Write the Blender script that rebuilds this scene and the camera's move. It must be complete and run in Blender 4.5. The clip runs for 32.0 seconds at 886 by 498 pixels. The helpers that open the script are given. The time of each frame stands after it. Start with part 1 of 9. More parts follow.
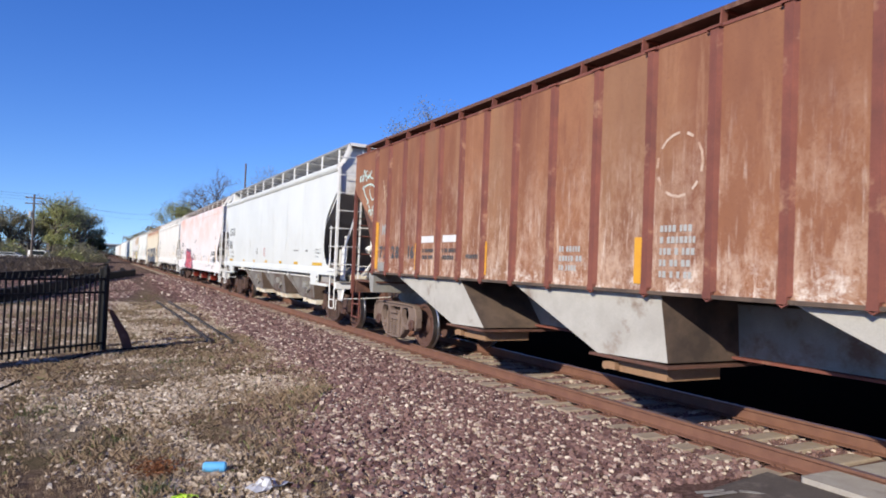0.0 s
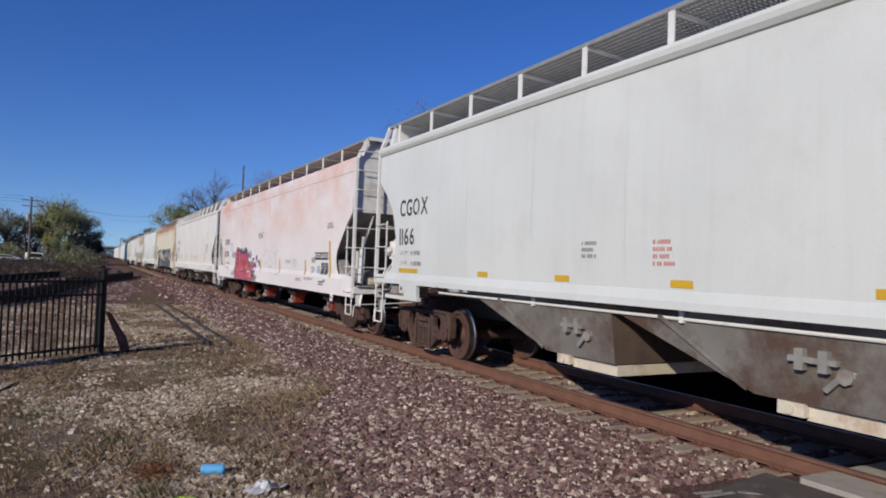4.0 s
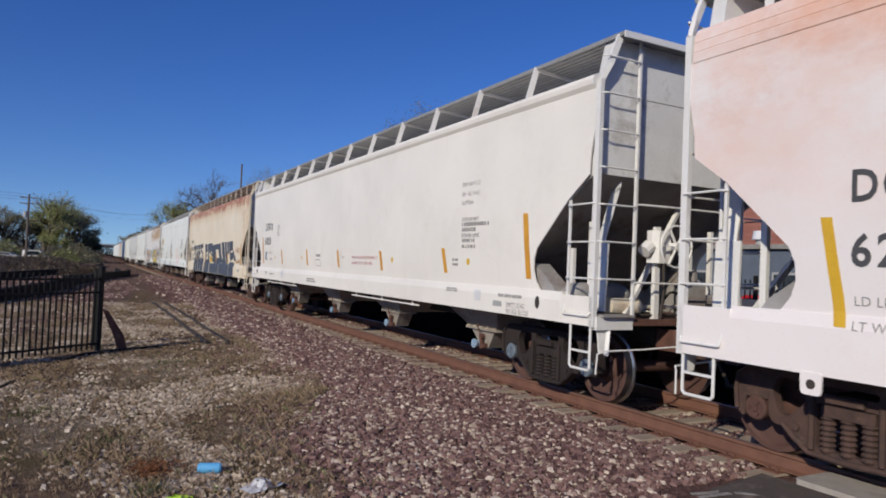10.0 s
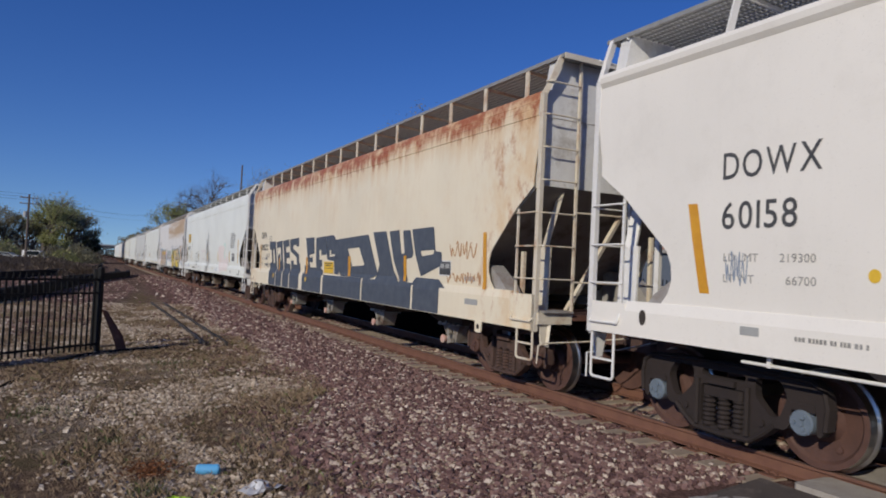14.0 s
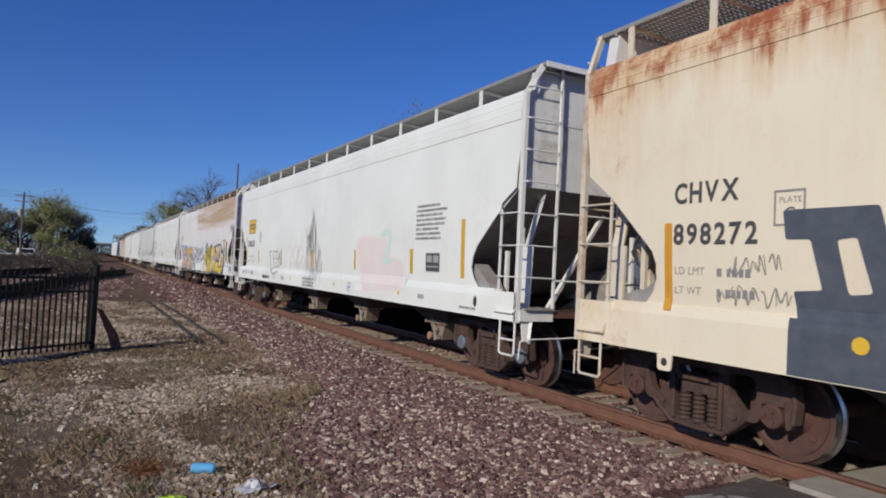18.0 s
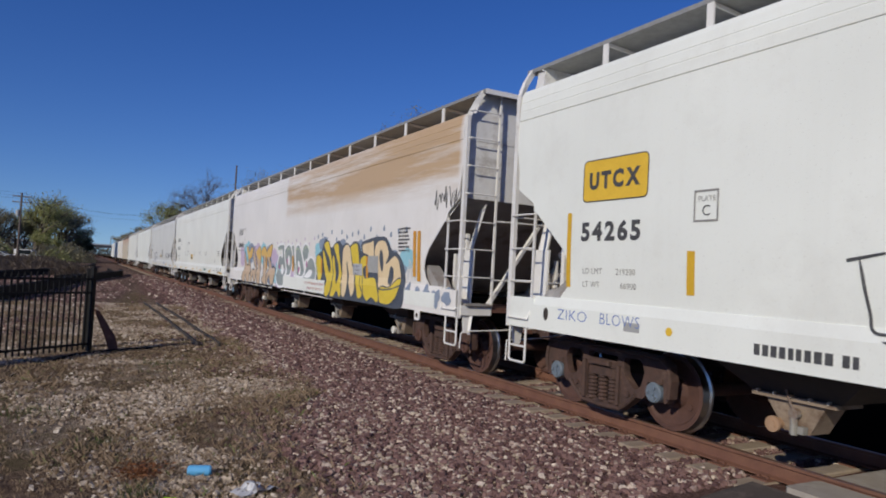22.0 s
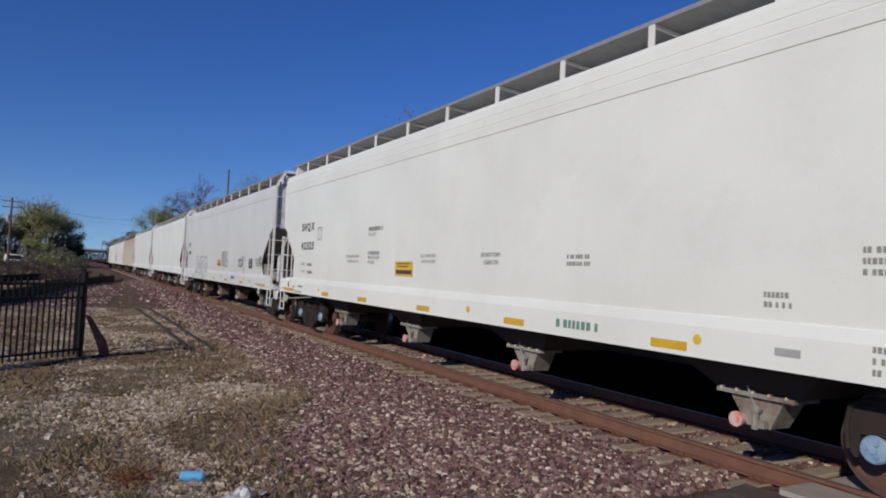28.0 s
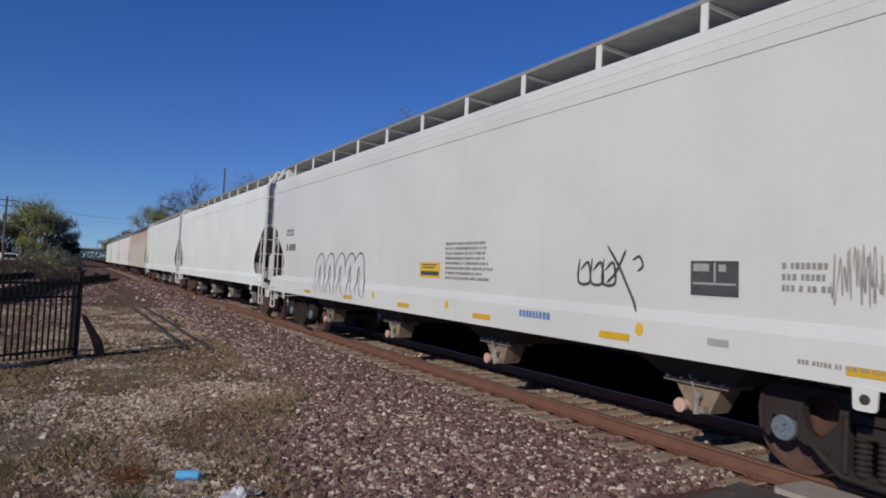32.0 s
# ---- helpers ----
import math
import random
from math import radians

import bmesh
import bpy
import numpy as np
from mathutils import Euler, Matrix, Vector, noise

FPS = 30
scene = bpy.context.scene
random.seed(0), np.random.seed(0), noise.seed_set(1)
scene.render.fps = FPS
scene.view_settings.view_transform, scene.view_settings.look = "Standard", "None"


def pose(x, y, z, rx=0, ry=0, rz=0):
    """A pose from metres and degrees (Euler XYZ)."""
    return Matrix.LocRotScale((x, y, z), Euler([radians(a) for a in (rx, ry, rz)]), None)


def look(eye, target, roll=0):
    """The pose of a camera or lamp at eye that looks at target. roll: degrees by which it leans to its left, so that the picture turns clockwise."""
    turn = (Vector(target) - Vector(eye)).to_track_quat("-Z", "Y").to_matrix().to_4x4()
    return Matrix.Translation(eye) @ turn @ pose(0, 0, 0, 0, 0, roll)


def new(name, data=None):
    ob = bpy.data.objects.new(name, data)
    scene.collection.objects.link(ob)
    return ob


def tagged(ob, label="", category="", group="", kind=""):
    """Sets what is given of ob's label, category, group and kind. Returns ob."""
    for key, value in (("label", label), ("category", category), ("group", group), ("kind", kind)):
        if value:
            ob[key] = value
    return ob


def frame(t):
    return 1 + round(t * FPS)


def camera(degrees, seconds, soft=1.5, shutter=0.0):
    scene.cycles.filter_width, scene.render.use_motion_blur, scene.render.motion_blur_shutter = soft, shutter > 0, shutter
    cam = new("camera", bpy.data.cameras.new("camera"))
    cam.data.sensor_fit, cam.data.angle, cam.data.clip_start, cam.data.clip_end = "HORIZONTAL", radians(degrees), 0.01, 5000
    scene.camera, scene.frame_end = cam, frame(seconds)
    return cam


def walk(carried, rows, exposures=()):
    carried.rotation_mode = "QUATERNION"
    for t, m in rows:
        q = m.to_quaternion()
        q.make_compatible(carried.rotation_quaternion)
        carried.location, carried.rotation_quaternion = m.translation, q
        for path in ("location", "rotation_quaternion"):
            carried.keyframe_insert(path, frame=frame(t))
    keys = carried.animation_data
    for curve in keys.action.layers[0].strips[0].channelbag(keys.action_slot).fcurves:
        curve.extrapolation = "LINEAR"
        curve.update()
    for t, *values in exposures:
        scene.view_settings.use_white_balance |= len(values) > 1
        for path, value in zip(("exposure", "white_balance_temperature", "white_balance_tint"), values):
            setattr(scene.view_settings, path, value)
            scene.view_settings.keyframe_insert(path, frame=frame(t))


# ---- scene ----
from mathutils import geometry

EXPOSURES = ((0, 0.47), (1.2, 0.42), (2.0, 0.2), (2.8, -0.16), (5.5, -0.24), (9, -0.28), (11, -0.36), (12, -0.48), (14, -0.47), (17, -0.28), (19, -0.37), (22, -0.46), (24, -0.45), (28, -0.47), (32, -0.48))
EYE = Vector((0.0, 0.0, 1.707))


def aim(yaw, pitch, roll):
    """A camera pose at EYE: yaw to the right of the track's direction, pitch up, lean to the left, in degrees."""
    y, p = radians(yaw), radians(pitch)
    return look(EYE, EYE + Vector((math.sin(y) * math.cos(p), math.cos(y) * math.cos(p), math.sin(p))), roll)


cam = camera(66.72, 32.0, soft=1.85, shutter=0.08)
walk(cam, [
(0, aim(27.49, 1.47, 2.27)),
    (0.5, aim(27.51, 1.47, 2.27)),
    (1, aim(27.51, 1.47, 2.22)),
    (1.5, aim(27.51, 1.48, 2.12)),
    (2, aim(27.52, 1.50, 2.09)),
    (2.5, aim(27.55, 1.54, 2.12)),
    (3, aim(27.59, 1.57, 2.14)),
    (3.5, aim(27.62, 1.58, 2.16)),
    (5.5, aim(27.77, 1.77, 2.07)),
    (6, aim(27.82, 1.79, 2.13)),
    (6.5, aim(27.86, 1.78, 2.18)),
    (7, aim(27.88, 1.75, 2.19)),
    (7.5, aim(27.89, 1.71, 2.23)),
    (8, aim(27.88, 1.68, 2.29)),
    (8.5, aim(27.86, 1.66, 2.35)),
    (9, aim(27.84, 1.63, 2.39)),
    (9.5, aim(27.82, 1.60, 2.40)),
    (10, aim(27.82, 1.58, 2.42)),
    (10.5, aim(27.84, 1.58, 2.48)),
    (11, aim(27.85, 1.61, 2.57)),
    (11.5, aim(27.84, 1.65, 2.65)),
    (12, aim(27.83, 1.70, 2.69)),
    (12.5, aim(27.82, 1.73, 2.72)),
    (13, aim(27.82, 1.76, 2.73)),
    (13.5, aim(27.82, 1.77, 2.72)),
    (14, aim(27.83, 1.79, 2.75)),
    (14.5, aim(27.85, 1.79, 2.78)),
    (16.5, aim(28.07, 1.74, 2.85)),
    (17, aim(28.09, 1.73, 2.87)),
    (17.5, aim(28.12, 1.72, 2.90)),
    (18, aim(28.16, 1.73, 2.89)),
    (18.5, aim(28.19, 1.77, 2.85)),
    (19, aim(28.20, 1.80, 2.82)),
    (19.5, aim(28.19, 1.83, 2.85)),
    (20, aim(28.20, 1.85, 2.90)),
    (20.5, aim(28.21, 1.87, 2.96)),
    (21, aim(28.23, 1.90, 3.05)),
    (21.5, aim(28.25, 1.94, 3.13)),
    (22, aim(28.31, 1.98, 3.15)),
    (22.5, aim(28.39, 2.00, 3.14)),
    (23, aim(28.49, 2.01, 3.14)),
    (23.5, aim(28.57, 2.03, 3.15)),
    (24, aim(28.63, 2.06, 3.15)),
    (24.5, aim(28.67, 2.10, 3.16)),
    (25, aim(28.70, 2.15, 3.18)),
    (25.5, aim(28.71, 2.18, 3.21)),
    (27.5, aim(28.85, 2.31, 2.96)),
    (28, aim(28.88, 2.33, 2.95)),
    (28.5, aim(28.92, 2.36, 2.95)),
    (29, aim(28.96, 2.37, 2.98)),
    (29.5, aim(28.98, 2.36, 3.02)),
    (30, aim(29.01, 2.34, 3.04)),
    (30.5, aim(29.05, 2.33, 3.02)),
    (31, aim(29.11, 2.30, 2.97)),
    (31.5, aim(29.16, 2.27, 2.94)),
    (32, aim(29.20, 2.25, 2.94)),
], exposures=EXPOSURES)

# ---- world, sun ----
SUN_FROM = Vector((-0.76, -0.45, 0.41)).normalized()
sun_elev = math.asin(SUN_FROM.z)
world = bpy.data.worlds.new("sky")
scene.world = world
world.use_nodes = True
wn = world.node_tree.nodes
sky = wn.new("ShaderNodeTexSky")
sky.sky_type, sky.sun_disc = "NISHITA", False
sky.sun_elevation, sky.sun_rotation = sun_elev, math.atan2(SUN_FROM.x, SUN_FROM.y)
sky.air_density, sky.dust_density, sky.ozone_density = 1.0, 0.1, 5.0
wn["Background"].inputs["Strength"].default_value = 0.133
wl = world.node_tree.links
where, lift, unit, rich = wn.new("ShaderNodeTexCoord"), wn.new("ShaderNodeMapping"), wn.new("ShaderNodeVectorMath"), wn.new("ShaderNodeHueSaturation")
lift.inputs["Location"].default_value = (0, 0, 0.07)
unit.operation = "NORMALIZE"
rich.inputs["Hue"].default_value, rich.inputs["Saturation"].default_value = 0.520, 1.22
wl.new(where.outputs["Generated"], lift.inputs[0])
wl.new(lift.outputs[0], unit.inputs[0])
wl.new(unit.outputs[0], sky.inputs[0])
wl.new(sky.outputs[0], rich.inputs["Color"])
wl.new(rich.outputs[0], wn["Background"].inputs["Color"])
sun = new("sun", bpy.data.lights.new("sun", "SUN"))
sun.data.energy, sun.data.angle, sun.data.color = 4.3, radians(0.53), (1.0, 0.92, 0.765)
sun.matrix_world = look(SUN_FROM * 60, (0, 0, 0))

# ---- materials ----
def nodes_of(name):
    m = bpy.data.materials.new(name)
    m.use_nodes = True
    nt = m.node_tree
    return m, nt, nt.nodes["Principled BSDF"]


def put(nt, kind, **inputs):
    n = nt.nodes.new(kind)
    for k, v in inputs.items():
        n.inputs[k.replace("_", " ")].default_value = v
    return n


def noise_of(nt, scale, detail=4, rough=0.6, stretch=(1, 1, 1), coord="Object"):
    tc = nt.nodes.new("ShaderNodeTexCoord")
    mp = put(nt, "ShaderNodeMapping", Scale=stretch)
    n = put(nt, "ShaderNodeTexNoise", Scale=scale, Detail=detail, Roughness=rough)
    nt.links.new(tc.outputs[coord], mp.inputs[0])
    nt.links.new(mp.outputs[0], n.inputs["Vector"])
    return n.outputs["Fac"]


def ramp(nt, fac, lo, hi, top=1.0):
    r = put(nt, "ShaderNodeMapRange", From_Min=lo, From_Max=hi, To_Min=0.0, To_Max=top)
    nt.links.new(fac, r.inputs["Value"])
    return r.outputs["Result"]


def mix(nt, fac, a, b):
    n = nt.nodes.new("ShaderNodeMix")
    n.data_type = "RGBA"
    for sock, v in ((n.inputs["Factor"], fac), (n.inputs["A"], a), (n.inputs["B"], b)):
        if isinstance(v, (int, float)):
            sock.default_value = v
        elif isinstance(v, tuple):
            sock.default_value = (*v, 1)
        else:
            nt.links.new(v, sock)
    return n.outputs["Result"]


def times(nt, a, b):
    n = nt.nodes.new("ShaderNodeMath")
    n.operation = "MULTIPLY"
    for sock, v in ((n.inputs[0], a), (n.inputs[1], b)):
        if isinstance(v, (int, float)):
            sock.default_value = v
        else:
            nt.links.new(v, sock)
    return n.outputs[0]


def bump(nt, bsdf, height, dist, strength=1.0):
    b = put(nt, "ShaderNodeBump", Strength=strength, Distance=dist)
    nt.links.new(height, b.inputs["Height"])
    nt.links.new(b.outputs[0], bsdf.inputs["Normal"])


def plain(name, col, col2=None, rough=0.6, metal=0.0, scale=6.0, relief=0.0, fine=60.0, grime=None, grime_at=(0.55, 0.75)):
    """A surface that varies between two colours at a coarse and a fine scale, with optional grime."""
    m, nt, b = nodes_of(name)
    col2 = col2 or tuple(c * 0.75 for c in col)
    c = mix(nt, ramp(nt, noise_of(nt, scale), 0.3, 0.7), col, col2)
    c = mix(nt, ramp(nt, noise_of(nt, fine, 3), 0.35, 0.75, 0.35), c, tuple(x * 0.7 for x in col2))
    if grime:
        c = mix(nt, ramp(nt, noise_of(nt, scale * 0.6, 6, 0.7), *grime_at), c, grime)
    nt.links.new(c, b.inputs["Base Color"])
    b.inputs["Roughness"].default_value, b.inputs["Metallic"].default_value = rough, metal
    if relief:
        bump(nt, b, noise_of(nt, fine, 4), relief)
    return m


def car_paint(name, col, dirt, stain=None, stain_amount=0.0, stain_z=(0, 9), streak=0.25, rough=0.45, patch=1.2, band=None, flow=(1, 1, 0.55), spot=(0.34, 0.6), eave_rust=False, runny=True, ends=None):
    """Weathered car-side paint: faint vertical streaks, panel tone, road dirt, and stains between two heights (car space)."""
    m, nt, b = nodes_of(name)
    tone = ramp(nt, noise_of(nt, 0.5, 2), 0.35, 0.65)
    c = mix(nt, tone, col, tuple(x * 0.93 for x in col))
    st = noise_of(nt, 5.0, 5, 0.65, (1, 1.0, 0.06))
    c = mix(nt, ramp(nt, st, 0.5, 0.8, streak), c, dirt)
    c = mix(nt, ramp(nt, noise_of(nt, 1.1, 6, 0.7), 0.5, 0.85, 0.3), c, dirt)
    c = mix(nt, ramp(nt, noise_of(nt, 45, 3), 0.62, 0.75, 0.25), c, tuple(x * 0.6 for x in dirt))
    if stain:
        tc = nt.nodes.new("ShaderNodeTexCoord")
        sx = nt.nodes.new("ShaderNodeSeparateXYZ")
        nt.links.new(tc.outputs["Object"], sx.inputs[0])
        up = ramp(nt, sx.outputs["Z"], *stain_z)
        if band:
            up = times(nt, up, times(nt, ramp(nt, sx.outputs["Y"], band[0], band[0] + 0.15), ramp(nt, sx.outputs["Y"], band[1], band[1] - 0.3)))
        spots = ramp(nt, noise_of(nt, patch, 6, 0.7, flow), *spot)
        runs = ramp(nt, noise_of(nt, 4.5, 4, 0.6, (1, 1, 0.1)), 0.2, 0.6) if runny else 1.0
        c = mix(nt, times(nt, times(nt, spots, runs), times(nt, up, stain_amount)), c, stain)
        c = mix(nt, times(nt, times(nt, ramp(nt, noise_of(nt, patch * 2.2, 6, 0.75, flow), 0.5, 0.72, 0.6), up), stain_amount), c, tuple(x * 0.8 for x in stain))
    if eave_rust:
        tc = nt.nodes.new("ShaderNodeTexCoord")
        sx = nt.nodes.new("ShaderNodeSeparateXYZ")
        nt.links.new(tc.outputs["Object"], sx.inputs[0])
        top = nt.nodes.new("ShaderNodeMath")
        nt.links.new(sx.outputs["Z"], top.inputs[0])
        nt.links.new(ramp(nt, noise_of(nt, 3.0, 7, 0.7, (1, 1, 0.08)), 0.3, 0.75, 0.75), top.inputs[1])
        c = mix(nt, ramp(nt, top.outputs[0], 3.85, 4.45, 0.6), c, (0.62, 0.38, 0.16))
        c = mix(nt, times(nt, ramp(nt, top.outputs[0], 4.2, 4.42), ramp(nt, noise_of(nt, 2.2, 8, 0.8), 0.38, 0.52)), c, (0.36, 0.115, 0.045))
    if ends:
        tc = nt.nodes.new("ShaderNodeTexCoord")
        sx = nt.nodes.new("ShaderNodeSeparateXYZ")
        nt.links.new(tc.outputs["Object"], sx.inputs[0])
        for a, b_ in ((ends[0], ends[0] - 1.0), (ends[1], ends[1] + 1.0)):
            near = ramp(nt, sx.outputs["Y"], a, b_)
            c = mix(nt, times(nt, ramp(nt, noise_of(nt, 1.7, 7, 0.7, (1, 1, 0.7)), 0.46, 0.64, 0.6), near), c, (0.68, 0.46, 0.24))
            c = mix(nt, times(nt, ramp(nt, noise_of(nt, 2.6, 9, 0.8, (1, 1, 0.6)), 0.54, 0.64, 0.75), near), c, (0.45, 0.19, 0.07))
    nt.links.new(c, b.inputs["Base Color"])
    b.inputs["Roughness"].default_value = rough
    bump(nt, b, noise_of(nt, 0.9, 2, 0.4, (1, 1, 0.5)), 0.012, 0.5)
    return m


def rust_paint(name):
    """Old oxide-red paint: mottled rust, dark and pale vertical runs, scuffs towards the bottom (car space)."""
    m, nt, b = nodes_of(name)
    c = mix(nt, ramp(nt, noise_of(nt, 0.9, 4, 0.6, (1, 1, 0.3)), 0.38, 0.62), (0.17, 0.062, 0.036), (0.285, 0.125, 0.064))
    c = mix(nt, ramp(nt, noise_of(nt, 1.9, 9, 0.78, (1, 1, 0.6)), 0.45, 0.6, 0.6), c, (0.225, 0.092, 0.048))
    c = mix(nt, ramp(nt, noise_of(nt, 6.0, 6, 0.75, (1, 1, 0.22)), 0.54, 0.7, 0.55), c, (0.165, 0.058, 0.038))
    c = mix(nt, ramp(nt, noise_of(nt, 4.0, 6, 0.7, (1, 1, 0.12)), 0.58, 0.74, 0.5), c, (0.42, 0.24, 0.145))
    c = mix(nt, ramp(nt, noise_of(nt, 0.7, 2, 0.5, (1, 1.6, 0.2)), 0.5, 0.66, 0.45), c, (0.26, 0.15, 0.085))
    tc = nt.nodes.new("ShaderNodeTexCoord")
    sx = nt.nodes.new("ShaderNodeSeparateXYZ")
    nt.links.new(tc.outputs["Object"], sx.inputs[0])
    low = ramp(nt, sx.outputs["Z"], 3.6, 1.5)
    c = mix(nt, times(nt, ramp(nt, noise_of(nt, 2.2, 9, 0.8, (1, 1, 0.55)), 0.47, 0.62), times(nt, low, 0.8)), c, (0.56, 0.40, 0.30))
    c = mix(nt, times(nt, ramp(nt, noise_of(nt, 9, 6, 0.75, (1, 1.6, 0.16)), 0.55, 0.68), times(nt, low, 0.85)), c, (0.68, 0.57, 0.49))
    foot = ramp(nt, sx.outputs["Z"], 1.95, 1.55)
    c = mix(nt, times(nt, ramp(nt, noise_of(nt, 3.5, 8, 0.8, (1, 1, 1.2)), 0.5, 0.62), foot), c, (0.72, 0.64, 0.57))
    c = mix(nt, ramp(nt, noise_of(nt, 34, 5, 0.8), 0.54, 0.68, 0.55), c, (0.15, 0.055, 0.035))
    nt.links.new(c, b.inputs["Base Color"])
    b.inputs["Roughness"].default_value = 0.85
    bump(nt, b, noise_of(nt, 1.2, 4, 0.5), 0.02, 0.6)
    return m


WHITE = plain("white_paint", (0.80, 0.79, 0.77), (0.72, 0.70, 0.67), 0.5, scale=3, grime=(0.42, 0.36, 0.30), grime_at=(0.6, 0.8))
CREAM = plain("cream_paint", (0.72, 0.66, 0.55), (0.62, 0.54, 0.42), 0.55, scale=3, grime=(0.36, 0.17, 0.08), grime_at=(0.52, 0.72))
GREY_END = plain("grey_end_paint", (0.74, 0.74, 0.73), (0.64, 0.63, 0.62), 0.55, scale=2, grime=(0.28, 0.24, 0.2))
RUST = plain("rust_brown_steel", (0.15, 0.065, 0.045), (0.085, 0.04, 0.03), 0.85, scale=5, relief=0.004, grime=(0.22, 0.12, 0.08))
RUST_RIB = plain("rust_rib", (0.22, 0.07, 0.048), (0.135, 0.045, 0.035), 0.8, scale=3, grime=(0.36, 0.2, 0.12), grime_at=(0.58, 0.72))
TRUCK = plain("truck_iron", (0.10, 0.054, 0.043), (0.055, 0.034, 0.029), 0.85, scale=7, relief=0.006, grime=(0.16, 0.1, 0.075), grime_at=(0.58, 0.75))
TRUCK_BLACK = plain("black_truck_iron", (0.03, 0.02, 0.0185), (0.02, 0.014, 0.0135), 0.85, scale=7, relief=0.003)
WHEEL_RUST = plain("rusty_wheel", (0.115, 0.056, 0.043), (0.075, 0.037, 0.03), 0.75, scale=6)
TREAD = plain("polished_tread", (0.55, 0.54, 0.53), (0.45, 0.43, 0.42), 0.3, 1.0, scale=9)
DARK = plain("underframe_black", (0.036, 0.03, 0.026), (0.055, 0.043, 0.035), 0.8, scale=5)
GREY_STEEL = plain("grey_hopper_steel", (0.34, 0.33, 0.31), (0.24, 0.23, 0.21), 0.65, scale=3, grime=(0.17, 0.11, 0.08), grime_at=(0.5, 0.66))
PALE_STEEL = plain("pale_grey_hopper_sheet", (0.52, 0.50, 0.46), (0.4, 0.375, 0.34), 0.7, scale=2.2, grime=(0.2, 0.13, 0.09), grime_at=(0.55, 0.7))
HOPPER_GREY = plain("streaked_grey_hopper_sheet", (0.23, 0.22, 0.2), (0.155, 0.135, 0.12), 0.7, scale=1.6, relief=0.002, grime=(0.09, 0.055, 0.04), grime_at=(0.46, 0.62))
HOPPER_BROWN = plain("dark_brown_hopper_sheet", (0.14, 0.095, 0.07), (0.085, 0.058, 0.045), 0.85, scale=2.5, relief=0.003, grime=(0.05, 0.035, 0.03), grime_at=(0.45, 0.65))
GATE_TAN = plain("dusty_tan_gate", (0.33, 0.26, 0.2), (0.23, 0.17, 0.125), 0.8, scale=5, grime=(0.13, 0.08, 0.055), grime_at=(0.5, 0.66))
GATE_DUST = plain("dusty_grey_gate", (0.36, 0.32, 0.28), (0.27, 0.235, 0.2), 0.8, scale=5, grime=(0.16, 0.11, 0.085), grime_at=(0.52, 0.7))
WALKWAY = plain("galvanised_grating", (0.36, 0.36, 0.355), (0.27, 0.27, 0.265), 0.6, 0.2, scale=8)
ORANGE = plain("orange_reflector", (0.72, 0.36, 0.03), (0.6, 0.28, 0.03), 0.4)
INK = plain("black_lettering", (0.05, 0.05, 0.055), (0.09, 0.09, 0.09), 0.6)
INK_FAINT = plain("faded_lettering", (0.22, 0.21, 0.20), (0.32, 0.31, 0.3), 0.6)
INK_RED = plain("red_lettering", (0.5, 0.12, 0.1), (0.6, 0.3, 0.28), 0.6)
RED_GATE = plain("red_gate", (0.55, 0.07, 0.04), (0.4, 0.06, 0.04), 0.55, grime=(0.2, 0.1, 0.08))
BLUE_CAP = plain("blue_cap", (0.12, 0.28, 0.5), (0.4, 0.48, 0.54), 0.45, grime=(0.12, 0.12, 0.14))
RAIL = plain("rusty_rail", (0.20, 0.095, 0.06), (0.14, 0.062, 0.043), 0.8, scale=4, relief=0.002)
RAILTOP = plain("worn_rail_head", (0.25, 0.155, 0.115), (0.2, 0.115, 0.085), 0.45, 0.4, scale=6)
TIE = plain("weathered_tie", (0.42, 0.34, 0.26), (0.29, 0.225, 0.17), 0.95, scale=4, relief=0.006, fine=25, grime=(0.16, 0.11, 0.09), grime_at=(0.58, 0.75))
IRON = plain("black_fence_iron", (0.012, 0.012, 0.013), (0.02, 0.02, 0.02), 0.7, scale=9)
for m_ in (IRON,):
    m_.node_tree.nodes["Principled BSDF"].inputs["Specular IOR Level"].default_value = 0.15
CONCRETE = plain("concrete", (0.42, 0.38, 0.33), (0.33, 0.29, 0.25), 0.9, scale=5, relief=0.004, grime=(0.2, 0.17, 0.15))

